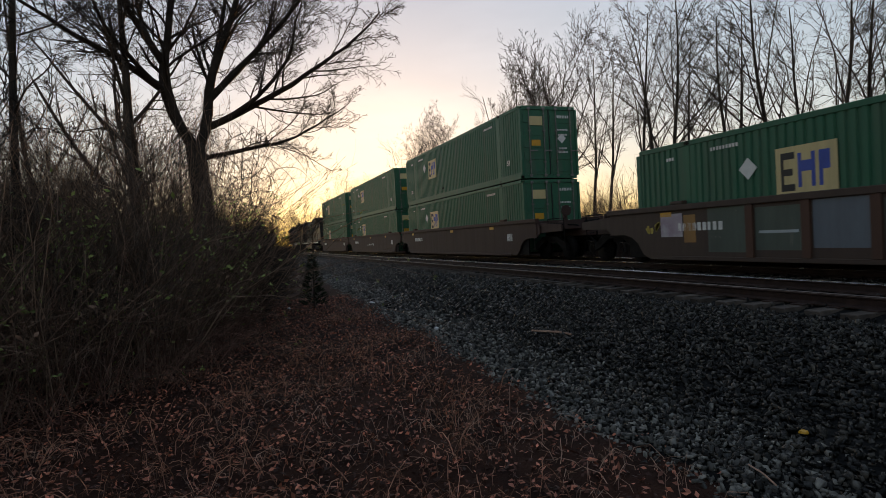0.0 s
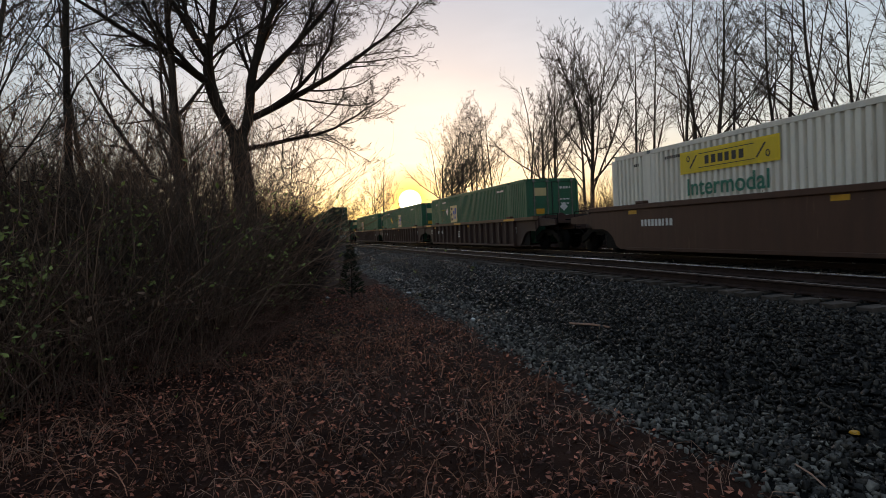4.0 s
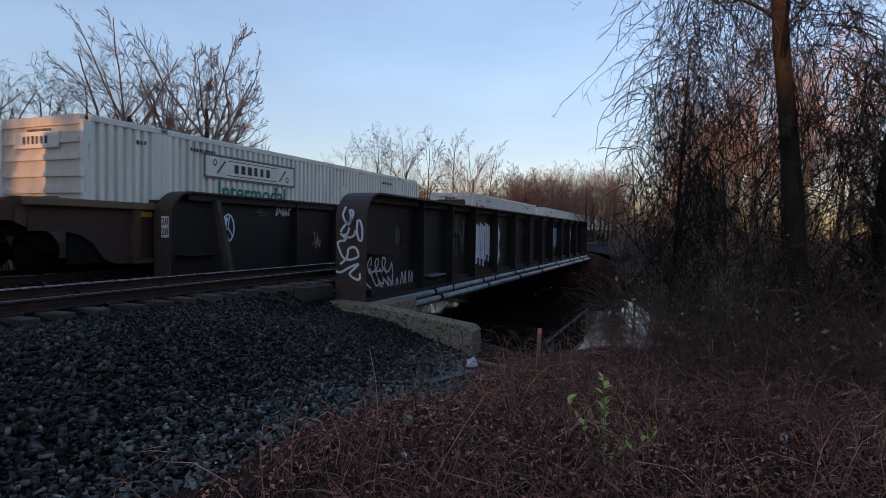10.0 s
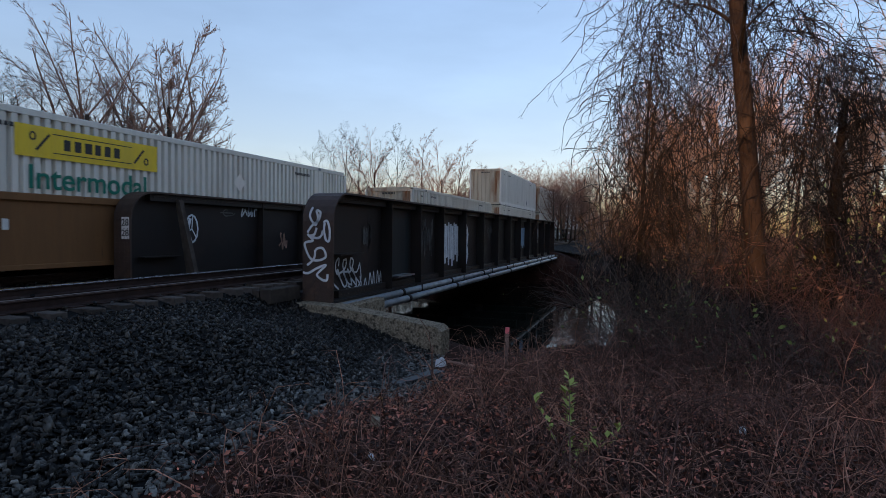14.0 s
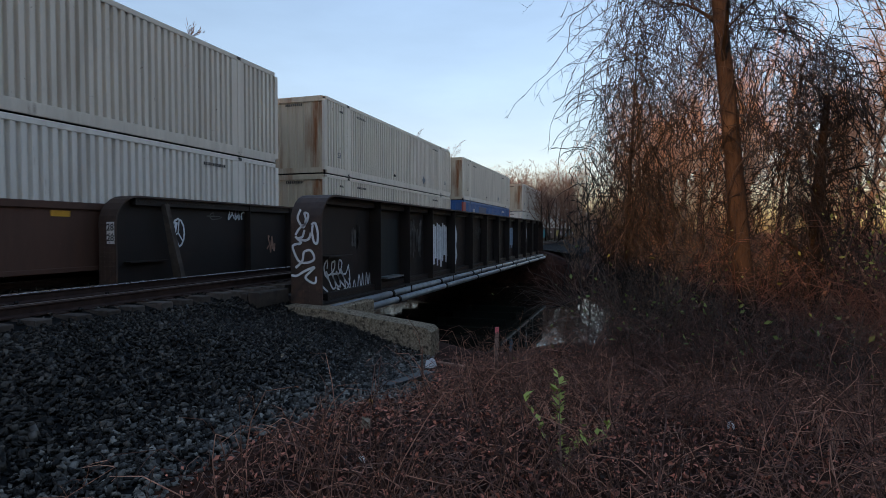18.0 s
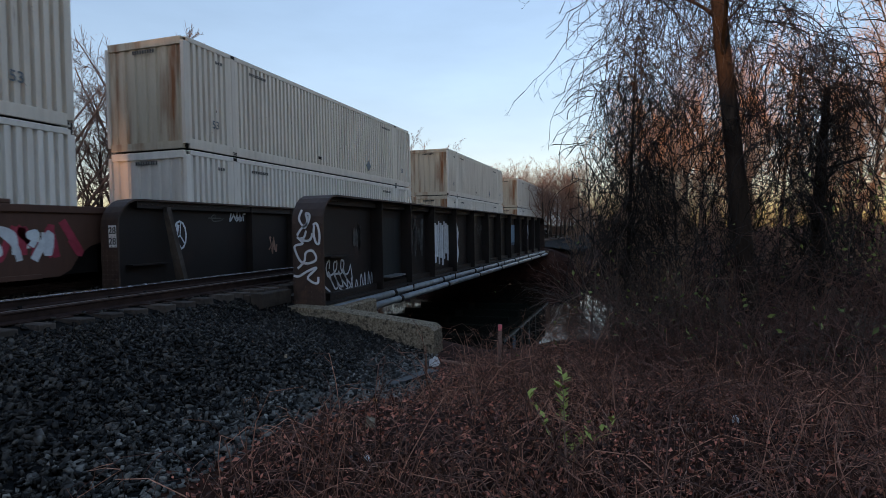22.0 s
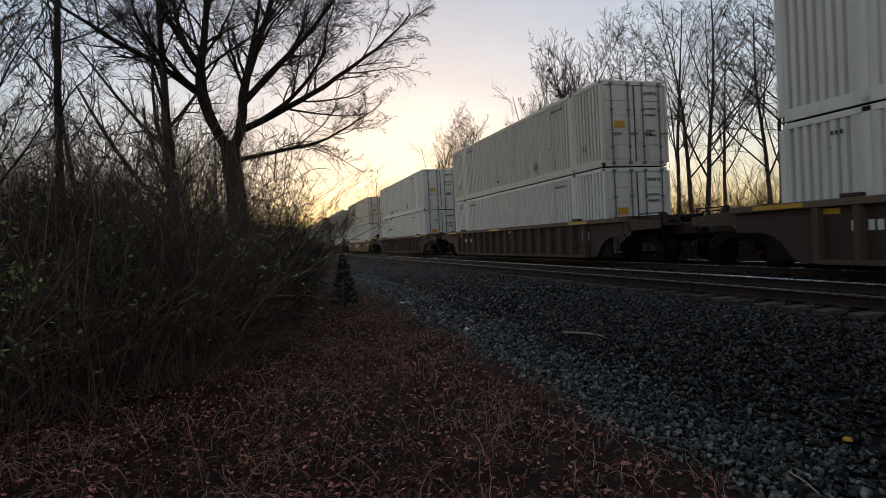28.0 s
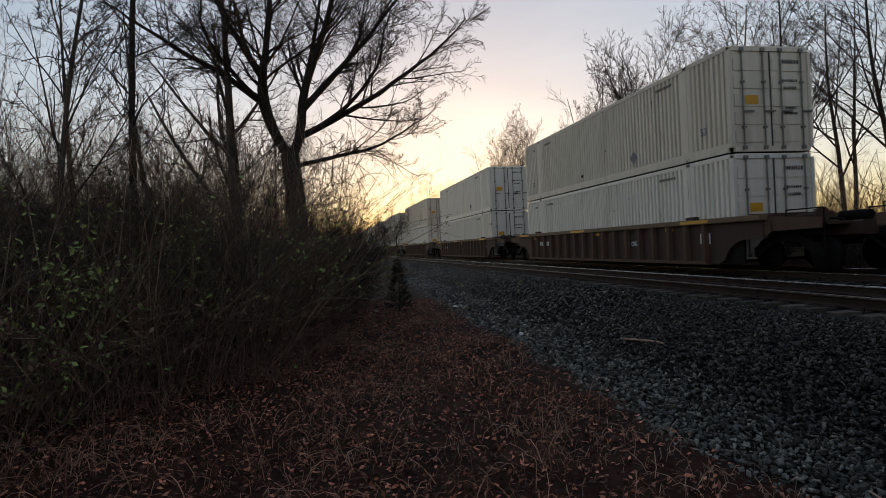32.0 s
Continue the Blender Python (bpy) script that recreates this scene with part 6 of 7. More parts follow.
def curtain(name, label, x, ys, zs, n, length, seed):
    """Long creepers that droop from high branches, with curling side shoots."""
    rng = np.random.default_rng(seed)
    st = np.stack([x + rng.normal(0, 0.45, n), rng.uniform(*ys, n), rng.uniform(*zs, n)], 1)
    d = rng.normal(0, 0.55, (n, 3)) + np.array([0, -0.1, 0.0])
    P = sprout(rng, st, d, rng.uniform(0.35, 1.15, n) * length, 12, 0.16, -0.13)
    R = rng.uniform(0.004, 0.011, n)[:, None] * np.linspace(1, 0.5, 12)[None]
    Q, RQ, LQ = children(rng, P, R, np.full(n, length), 7, 0.05, 60, 0.20, 6, 0.22, -0.08, 0.7, 0.0035)
    Z, RZ, _ = children(rng, Q, RQ, LQ, 2, 0.2, 55, 0.55, 4, 0.25, -0.03, 0.8, 0.003)
    return single(name, mesh_from(*joined([tubes(P, R, 3), tubes(Q, RQ, 3), tubes(Z, RZ, 2)]), name, "vine"), "vine", label, "vines", "stuff")


def thicket(name, label, spots, height, per_stem, seed, mat="bramble", arch=0.25, reach=1.0, thick=(0.004, 0.011), side=4, k=6, spread=0.42):
    """A tangle of arching stems with side shoots that rises from given spots (n, 2). height: one length for each."""
    rng = np.random.default_rng(seed)
    n = len(spots)
    base = np.array([(x, y, ground_z(x, y) - 0.03) for x, y in spots])
    d = rng.normal(0, spread, (n, 3)) + np.array([0, 0, 1.0])
    P = sprout(rng, base, d, np.asarray(height) * rng.uniform(0.7, 1.3, n) * reach, k, 0.15, 0.12, arch * 2)
    R = rng.uniform(*thick, n)[:, None] * np.linspace(1, 0.35, k)[None]
    Q, RQ, _ = children(rng, P, R, np.asarray(height), per_stem, 0.2, 48, 0.34, side, 0.2, 0.0, 0.7, 0.0025)
    v, f = joined([tubes(P, R, 3), tubes(Q, RQ, 3)])
    return single(name, mesh_from(v, f, name, mat), mat, label, "brush", "stuff"), np.concatenate([P[:, 2:].reshape(-1, 3), Q.reshape(-1, 3)])


def leaves(name, label, places, size, seed, mat, flat=0.5, category="leaves"):
    """Small folded leaves (two facets each) at given places."""
    rng = np.random.default_rng(seed)
    n = len(places)
    u = rng.normal(0, 1, (n, 3)) * np.array([1, 1, flat])
    u /= np.linalg.norm(u, axis=1, keepdims=True)
    w = np.cross(u, rng.normal(0, 1, (n, 3)) * np.array([flat, flat, 1]))
    w /= np.linalg.norm(w, axis=1, keepdims=True) + 1e-9
    nn = np.cross(u, w)
    s = size * rng.uniform(0.55, 1.3, n)[:, None]
    fold = rng.uniform(0.05, 0.35, n)[:, None]
    a, b = places - u * s, places + u * s
    c, e = places + w * s * 0.5 + nn * s * fold, places - w * s * 0.5 + nn * s * fold
    V = np.stack([a, c, b, e], 1).reshape(-1, 3)
    o = np.arange(n)[:, None] * 4
    F = np.concatenate([o + np.array([0, 1, 2]), o + np.array([0, 2, 3])])
    return single(name, mesh_from(V, F, name, mat), mat, label, category, "stuff")


def in_band(rng, n, line, depth):
    """Spots scattered behind a line of (x, y) corners, up to a depth on its far side from the viewer."""
    line = np.array(line, float)
    seg = np.linalg.norm(np.diff(line, axis=0), axis=1)
    c = np.concatenate([[0], np.cumsum(seg)])
    t = rng.uniform(0, c[-1], n)
    p = np.stack([np.interp(t, c, line[:, 0]), np.interp(t, c, line[:, 1])], 1)
    away = p / (np.linalg.norm(p, axis=1, keepdims=True) + 1e-9)
    return p + away * (rng.uniform(0, 1, n) ** 1.2 * depth)[:, None]


def build_plants():
    rng = np.random.default_rng(7)
    # tall woods beyond the railway, from a few kinds of tree
    kinds = [("tall", "twig", 11, 0.105), ("tall", "twig", 12, 0.10), ("round", "twig_red", 11, 0.15), ("slim", "twig_red", 9, 0.09), ("tall", "twig", 10, 0.10), ("slim", "twig", 8, 0.08), ("round", "twig", 11, 0.13), ("round", "twig_mid", 11, 0.15), ("slim", "twig_mid", 9, 0.09)]
    proto = {}

    def plant(k, x, y, h, label):
        style, twig, h0, r0 = kinds[k]
        s, turn = h / h0, float(rng.uniform(0, 360))
        if k not in proto:
            proto[k] = build_tree(100 + k, h0, r0, x, y, label, style, twig, (float(rng.normal(0, 0.02)), float(rng.normal(0, 0.02))), turn, 0.0085, "woods beyond the tracks")
            ob = proto[k]
        else:
            ob = copy_thing(proto[k], pose(x, y, ground_z(x, y), 0, 0, turn))
            ob["label"] = label
        ob.matrix_basis = pose(x, y, ground_z(x, y), float(rng.normal(0, 2)), float(rng.normal(0, 2)), turn) @ Matrix.Diagonal((s, s, s, 1))
    tops = [(82, 5), (77, 6.9), (72, 9.5), (67.6, 13), (60, 17.6), (52, 20.5), (45, 22.5), (39, 22.5), (30, 22), (20, 21), (8, 19.5), (-4, 18.5), (-16, 18), (-18.5, 9), (-23, 11), (-26, 14.5), (-34, 13), (-37, 15.5), (-48, 17), (-52, 11), (-58, 9.9), (-70, 10), (-75, 7), (-80, 5.8), (-86, 5)]
    az = [a for a, _ in tops][::-1]
    el = [e for _, e in tops][::-1]
    for i in range(84):
        a = 80 - i * 1.95 + float(rng.normal(0, 0.7))
        top = float(np.interp(a, az, el)) * float(rng.uniform(0.84, 1.06))
        d = float(rng.uniform(19.5, 29)) / max(0.3, math.cos(radians(a)))
        if abs(a - 77.2) < 1.2 or abs(a + 18.3) < 1.2 or -56.5 < a < -37.5:
            continue
        if a > 66 or a < -54:
            d = float(rng.uniform(55, 85))
        x, y = -d * math.sin(radians(a)), d * math.cos(radians(a))
        if y < 17.5:
            y = 17.5 + float(rng.uniform(0, 4))
        if 9 < x < 44:
            y = max(y, 19)
        d = math.hypot(x, y)
        h = d * math.tan(radians(top)) + 1.7
        k = int(rng.choice([0, 1, 4, 0, 1, 6])) if a > -7 else int(rng.choice([7, 8, 7, 1]))
        if h < 7.5:
            k = 5 if a > -7 else 8
        plant(k, x, y, max(4.0, h), "tall bare tree in the woods beyond the tracks" if a > -7 else "bare reddish-budded tree beyond the tracks")
    # a second row thickens the woods straight across the tracks
    for i in range(17):
        a, d = 15 - i * 2.05 + float(rng.normal(0, 0.6)), float(rng.uniform(18.8, 24))
        plant(int(rng.choice([0, 6, 6, 1] if a > -4 else [7, 7, 8])), -d * math.sin(radians(a)), max(18.2, d * math.cos(radians(a))), d * math.tan(radians(float(np.interp(a, az, el)) * float(rng.uniform(0.7, 0.98)))) + 1.7, "bushy many-stemmed bare tree beyond the tracks")
    # two round-crowned trees stand clear behind the bridge
    for a, top, d in ((-42.3, 13.4, 26.0), (-36.0, 11.8, 27.0)):
        plant(7, -d * math.sin(radians(a)), d * math.cos(radians(a)), d * math.tan(radians(top)) + 1.7, "round-crowned bare tree with reddish buds")
    for seed, a, top, d, turn in ((209, -46.8, 18.0, 26.0, -46), (230, -40.2, 17.0, 25.0, 81), (231, -43.6, 14.5, 28.0, 20)):
        build_tree(seed, d * math.tan(radians(top)) + 1.7, 0.17, -d * math.sin(radians(a)), d * math.cos(radians(a)), "dense round-crowned bare tree with reddish buds", "round", "twig_mid", (0.0, 0.0), turn, 0.0105, "woods beyond the tracks")
    # a brown clump where the line runs out of sight past the bridge
    for i in range(27):
        a, d = -74.5 - i * 0.40, 68 + 22 * float(rng.uniform())
        plant(7, -d * math.sin(radians(a)), d * math.cos(radians(a)), d * math.tan(radians(6.2 + float(rng.uniform(-0.8, 0.8)))) + 1.7, "round-crowned brown tree far down the line")
    # woods on the viewer's side, up the line and behind the thicket
    for i in range(6):
        a = 96 + i * 6.2 + float(rng.normal(0, 0.8))
        d = float(rng.uniform(12, 30))
        x, y = -d * math.sin(radians(a)), d * math.cos(radians(a)) - 0.6
        plant(int(rng.choice([0, 1, 5, 5])), x, y, float(rng.uniform(6.5, 11)), "bare tree behind the roadside thicket")
    # low sun catches the trees past the creek; their twig colour is brightened for it
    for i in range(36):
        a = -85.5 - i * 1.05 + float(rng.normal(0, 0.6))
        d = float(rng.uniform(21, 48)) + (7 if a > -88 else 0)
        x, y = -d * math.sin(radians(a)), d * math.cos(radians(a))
        plant(int(rng.choice([2, 3, 2, 3])), x, y, d * math.tan(radians(float(rng.uniform(11.5, 19)) - (4 if a > -88 else 0))) + 1.7, "bare tree beyond the creek with reddish buds, coloured sun-bright")
    # the forked tree and its neighbour beside the track
    build_spreading_tree(-14.2, -0.35)
    build_tree(15, 9.5, 0.17, -13.8, -1.55, "leaning dark bare tree beside the forked one", "tall", "twig", (0.0, -0.03), 90, 0.0045, "")
    build_tree(8, 11.0, 0.075, -10.8, -2.9, "tall bare tree wrapped in creepers", "pole", "twig", (0.02, 0.01), 0, 0.0045, "")
    build_tree(9, 9.0, 0.06, -9.4, -3.6, "slim crooked bare tree in the thicket", "slim", "twig", (-0.03, 0.02), 0, 0.0045, "")
    hung_vines("creeper", "dry creepers round a tall trunk", -10.7, -2.85, 5.0, (0.16, 0.16, 4.0), 150, 1.6, 31)
    curtain("creeper", "drooping twiggy creepers round the forked tree", -13.7, (-1.0, 1.05), (0.9, 3.6), 260, 1.3, 33)
    for i in range(9):
        a, d = 91.5 + i * 1.4 + float(rng.normal(0, 0.3)), float(rng.uniform(17, 27))
        plant(int(rng.choice([6, 6, 4, 1])), -d * math.sin(radians(a)), d * math.cos(radians(a)) - 0.4, float(rng.uniform(5.0, 8.0)), "bushy bare tree behind the forked one")
    # the treeline comes down towards the setting sun
    for a, top, k in ((83.8, 3.7, 6), (82.6, 4.3, 6), (81.3, 5.1, 1), (80.2, 6.2, 6), (79.4, 7.2, 1), (73.7, 10.0, 6), (72.8, 10.3, 1), (71.8, 10.3, 6), (70.6, 11.0, 1), (69.2, 11.8, 1)):
        d = 75.0
        plant(k, -d * math.sin(radians(a)), d * math.cos(radians(a)), d * math.tan(radians(top)) + 1.7, "bare tree far up the line against the sunset")
    # trees on the creek bank, draped with creepers
    build_tree(21, 13.5, 0.16, 10.6, -1.75, "tall bare tree with brown bark on the creek bank", "pole", "vine", (0.0, 0.07), 0, 0.006, "", "brown_bark")
    build_tree(22, 4.7, 0.17, 10.9, -2.55, "broken dark tree wrapped in creepers", "pole", "vine", (0, -0.01), 0, 0.006, "", "brown_bark")
    build_tree(23, 7.5, 0.07, 12.6, 0.35, "slim bare tree on the creek bank", "slim", "vine", (0.0, 0.0), 0, 0.004, "", "brown_bark")
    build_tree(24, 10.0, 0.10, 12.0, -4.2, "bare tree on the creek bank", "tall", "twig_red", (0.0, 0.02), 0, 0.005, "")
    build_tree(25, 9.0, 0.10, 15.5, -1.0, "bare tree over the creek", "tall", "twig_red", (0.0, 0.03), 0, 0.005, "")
    curtain("creeper", "long curtain of bare creepers hanging from a tall tree", 11.5, (-2.3, 0.45), (3.6, 8.0), 300, 2.6, 46)
    curtain("creeper", "tangled creepers between two trunks", 11.0, (-3.2, -0.6), (1.8, 4.8), 150, 1.8, 47)
    curtain("creeper", "creepers wound thickly over a tall brown trunk", 10.35, (-2.15, -1.1), (0.6, 7.5), 130, 1.4, 48)
    curtain("creeper", "drooping creepers over a broken trunk", 10.5, (-3.3, -2.2), (0.6, 3.8), 150, 1.2, 49)
    curtain("creeper", "creepers tangled low between the creek trees", 12.6, (-3.6, 0.9), (0.2, 2.2), 260, 1.3, 50)
    hung_vines("creeper", "curtain of bare creepers hanging from a tree", 11.8, -0.25, 3.4, (0.5, 0.5, 2.6), 520, 1.4, 41)
    hung_vines("creeper", "thick mantle of creepers round a trunk", 10.75, -1.35, 3.2, (0.22, 0.24, 2.8), 300, 1.2, 42)
    hung_vines("creeper", "bare creepers trailing over the creek", 12.2, 0.25, 2.2, (0.5, 0.4, 1.8), 420, 1.3, 45)
    hung_vines("creeper", "heavy creepers over a broken tree", 10.9, -2.6, 1.9, (0.35, 0.45, 2.0), 520, 1.2, 43)
    # thickets
    left = [(-26, 1.3), (-14.6, 0.3), (-8.9, -0.9), (-7.4, -2.3), (-5.6, -3.9), (-2.5, -5.2)]
    sp = in_band(rng, 5200, left, 6.0)
    hs = 1.55 + 1.75 * np.clip((np.hypot(sp[:, 0], sp[:, 1]) - 7) / 4, 0, 1) - 2.2 * np.clip((-sp[:, 0] - 12.0) / 3, 0, 1)
    _, pts = thicket("thicket", "dense dark roadside thicket of bare stems", sp, hs, 7, 51, "stem", 0.16, 1.15, (0.005, 0.012), 3)
    # a dense hedge closes the foot of the trees, lower towards the line
    u = rng.uniform(0, 1, 1700)
    sp2 = np.stack([-14.0 - 10 * u, 0.75 + 0.75 * u - 2.2 * rng.uniform(0, 1, 1700) ** 1.3], 1)
    thicket("hedge", "dense twiggy undergrowth beneath the trees by the track", sp2, 1.8 + 1.1 * rng.uniform(0, 1, 1700), 15, 56, "twig", 0.1, 1.0, (0.005, 0.012), 4, 6, 0.3)
    a2, d2 = np.radians(rng.uniform(97, 128, 1600)), rng.uniform(9.5, 14.5, 1600)
    sp2 = np.stack([-d2 * np.sin(a2), d2 * np.cos(a2)], 1)
    thicket("hedge", "dense tangled undergrowth behind the leafy thicket", sp2, 2.5 + 1.2 * rng.uniform(0, 1, 1600), 15, 57, "brush", 0.15, 1.0, (0.005, 0.012), 4, 6, 0.4)
    near = pts[(pts[:, 0] > -11.5) & (pts[:, 2] < 1.9)]
    near = near[np.array([noise.noise((x * 1.4, y * 1.4, z * 1.4)) > 0.08 for x, y, z in near])]
    leaves("thicket_leaves", "sparse young green leaves on the thicket", near[rng.integers(0, len(near), 11000)] + rng.normal(0, 0.03, (11000, 3)), 0.034, 52, "leaf", 0.9)
    low = pts[pts[:, 2] < 0.75]
    leaves("thicket_dead_leaves", "withered leaves caught in the thicket", low[rng.integers(0, len(low), 26000)] + rng.normal(0, 0.03, (26000, 3)), 0.034, 53, "withered", 0.9)
    sp = in_band(rng, 330, [(-16, 0.9), (-9.0, -0.2), (-6.4, -1.8), (-4.6, -3.4)], 1.6)
    thicket("dry_weeds", "dry weeds along the foot of the thicket", sp, np.full(len(sp), 0.75), 4, 54, "bramble", 0.3)
    right = [(17.0, 1.9), (12.0, 1.0), (10.0, 0.6), (9.2, 0.0), (8.2, -1.2), (7.4, -2.8), (5.5, -4.5)]
    sp = in_band(rng, 2300, right, 5.0)
    sp = sp[sp[:, 1] < 0.062 * sp[:, 0]]
    hs = 0.9 + 1.1 * np.clip((np.hypot(sp[:, 0], sp[:, 1] - 0) - 8.8) / 2.5, 0, 1)
    back = (np.hypot(sp[:, 0], sp[:, 1]) > 11.2) & (sp[:, 1] < -0.6) & (rng.uniform(0, 1, len(sp)) < 0.6)
    thicket("reddish_brambles", "reddish brambles that catch the low sun", sp[back], hs[back] * 1.1, 6, 60, "bramble", 0.25, 1.15, (0.004, 0.010), 3)
    sp, hs = sp[~back], hs[~back]
    _, pts = thicket("creek_thicket", "dense dark brambles on the creek bank", sp, hs, 7, 61, "brush", 0.25, 1.15, (0.004, 0.010), 3)
    spot = np.stack([rng.normal(10.0, 0.45, 420), rng.normal(-3.1, 0.7, 420)], 1)
    thicket("red_brambles", "reddish bramble stems heaped against a broken tree", spot, rng.uniform(1.3, 2.6, 420), 6, 68, "bramble", 0.5, 1.2, (0.003, 0.007), 4, 7)
    sp = np.stack([rng.uniform(8.4, 10.4, 900), rng.uniform(-4.2, 0.62, 900)], 1)
    sp = sp[sp[:, 0] - 8.2 > 0.8 * (sp[:, 1] + 0.6)]
    thicket("bank_brambles", "heaped dark bramble stems at the edge of the creek", sp, rng.uniform(0.8, 1.35, len(sp)), 8, 70, "bramble", 0.45, 1.2, (0.003, 0.008), 4, 7)
    yl = np.stack([rng.normal(9.9, 0.3, 500), rng.normal(-3.6, 0.45, 500), rng.uniform(0.2, 1.7, 500)], 1)
    leaves("creek_yellow_leaves", "yellow-green leaves on a climbing stem", yl, 0.035, 69, "leaf", 0.9)
    leaves("creek_thicket_leaves", "withered leaves caught in the brambles", pts[rng.integers(0, len(pts), 3500)] + rng.normal(0, 0.05, (3500, 3)), 0.03, 62, "withered", 0.9)
    leaves("creek_green_leaves", "a few green leaves in the brambles", pts[rng.integers(0, len(pts), 700)] + rng.normal(0, 0.05, (700, 3)), 0.045, 63, "leaf", 0.9)
    # scrub behind the train, and pale canes along the thicket's face
    sp = np.stack([rng.uniform(-42, 14, 1500), rng.uniform(18.5, 25, 1500)], 1)
    thicket("scrub", "tall brown scrub under the trees beyond the railway", sp, rng.uniform(2.2, 4.2, 1500), 8, 67, "twig_red", 0.1, 1.0, (0.01, 0.02), 3)
    sp = in_band(rng, 420, left[1:], 1.2)
    thicket("bramble_canes", "pale bramble canes arching out of the thicket", sp, np.full(420, 1.5), 5, 55, "bramble", 0.45, 1.3, (0.003, 0.007), 4, 7)
    # the far bank of the creek
    sp = np.stack([27 + rng.uniform(0, 12, 700), rng.uniform(-22, 3.0, 700)], 1)
    thicket("far_bank_brush", "brown brush on the creek's far bank", sp, np.full(700, 3.2), 7, 64, "bramble", 0.2, 1.1, (0.012, 0.03))
    # brush along the far side of the railway and saplings in the woods up the line
    sp = np.stack([rng.uniform(-75, 60, 2600), rng.uniform(17.2, 22, 2600)], 1)
    thicket("trackside_brush", "dark brown brush along the far side of the railway", sp, rng.uniform(1.5, 3.3, 2600), 7, 65, "twig", 0.15, 1.1, (0.01, 0.025), 3)
    sp = np.stack([rng.uniform(-34, 11, 1500), rng.uniform(17.2, 20, 1500)], 1)
    thicket("embankment_brush", "dense dark low brush behind the far track", sp, rng.uniform(1.0, 2.0, 1500), 7, 75, "twig", 0.25, 1.1, (0.01, 0.022), 3)
    a, d = np.radians(rng.uniform(96.5, 130, 1900)), 10.5 + 16 * rng.uniform(0, 1, 1900) ** 1.6
    sp = np.stack([-d * np.sin(a), d * np.cos(a) - 0.8], 1)
    thicket("saplings", "thin bare saplings crowded behind the thicket", sp, rng.uniform(2.3, 4.6, 1900), 13, 66, "stem", 0.08, 1.0, (0.006, 0.015), 4, 8, 0.2)
    # low brambles and dry stems in the foreground
    n = 11500
    sp = np.stack([rng.uniform(-14, 10.5, n), rng.uniform(-4.5, 3.1, n)], 1)
    keep = np.array([y < bed_edge(x) - (0.25 if x > 0 else 0.0) and math.hypot(x, y) > 1.2 and creek(x, y) < 0.25 for x, y in sp])
    sp = sp[keep & np.array([noise.noise((x * 0.8, y * 0.8, 2.5)) > (-0.34 if x > 1 else 0.12) for x, y in sp])]
    hs = np.where(sp[:, 0] > 1, 0.40, 0.20) * rng.uniform(0.5, 1.5, len(sp))
    thicket("low_brambles", "low tangled reddish bramble stems over leaf litter", sp, hs, 4, 71, "cane", 0.5, 1.6, (0.003, 0.0068), 3, 5)
    sp = np.stack([rng.uniform(2.2, 9.5, 1300), rng.uniform(-4.0, 2.3, 1300)], 1)
    sp = sp[np.array([y < bed_edge(x) - 0.5 and noise.noise((x * 0.7, y * 0.7, 5.5)) > -0.1 for x, y in sp])]
    thicket("long_canes", "long dry bramble canes arching over the leaf litter", sp, rng.uniform(0.45, 0.95, len(sp)), 4, 74, "bramble", 0.65, 1.5, (0.0035, 0.007), 4, 8)
    n = 6500
    sp = np.stack([rng.uniform(-15, 10.5, n), rng.uniform(-4.5, 3.2, n)], 1)
    sp = sp[np.array([y < bed_edge(x) + 0.1 and math.hypot(x, y) > 1.2 and creek(x, y) < 0.2 and noise.noise((x * 0.9, y * 0.9, 8.5)) > (-0.1 if x > 0 else 0.08) for x, y in sp])]
    thicket("dry_grass", "flattened straw-coloured dry grass stems", sp, np.full(len(sp), 0.24), 2, 72, "straw", 0.9, 1.7, (0.0022, 0.0045), 3, 5)
    n = 84000
    sp = np.stack([rng.uniform(-20, 11, n), rng.uniform(-5, 4.0, n)], 1)
    pl = np.array([(x, y, ground_z(x, y) + 0.012 + 0.03 * rng.uniform()) for x, y in sp if y < bed_edge(x) + 0.25 * rng.normal() and creek(x, y) < 0.3])
    extra = np.stack([rng.uniform(0.5, 10.5, 24000), rng.uniform(-3.5, 3.2, 24000)], 1)
    pl = np.concatenate([pl, np.array([(x, y, ground_z(x, y) + 0.015 + 0.05 * rng.uniform()) for x, y in extra if y < bed_edge(x) + 0.15 * rng.normal() and creek(x, y) < 0.3])])
    leaves("leaf_litter", "brown dead leaves strewn over the ground", pl, 0.027, 73, "litter", 0.45)
    # far woods close the horizon, taller where the line bends away beyond the bridge
    n = 3000
    a = np.concatenate([rng.uniform(-math.pi, math.pi, 2000), rng.uniform(radians(55), radians(100), 1000)])
    d = rng.uniform(95, 190, n)
    st = np.stack([d * np.sin(a), d * np.cos(a), np.full(n, -1.0)], 1)
    away = (st[:, 0] > 0) | ((np.abs(st[:, 1] - 10) > 8) & ((st[:, 1] < 0) | (np.abs(np.degrees(a) + 76.8) > 2.2)))
    a, st, d = a[away], st[away], d[away]
    n = len(a)
    hh = rng.uniform(3.5, 7.5, n) * np.where((a > radians(50)) & (a < radians(102)), 1.55, 1.0)
    P = sprout(rng, st, rng.normal(0, 0.12, (n, 3)) + np.array([0, 0, 1.0]), hh, 4, 0.08, 0.05)
    R = np.full((n, 4), 0.13) * np.array([1, 0.8, 0.5, 0.2])
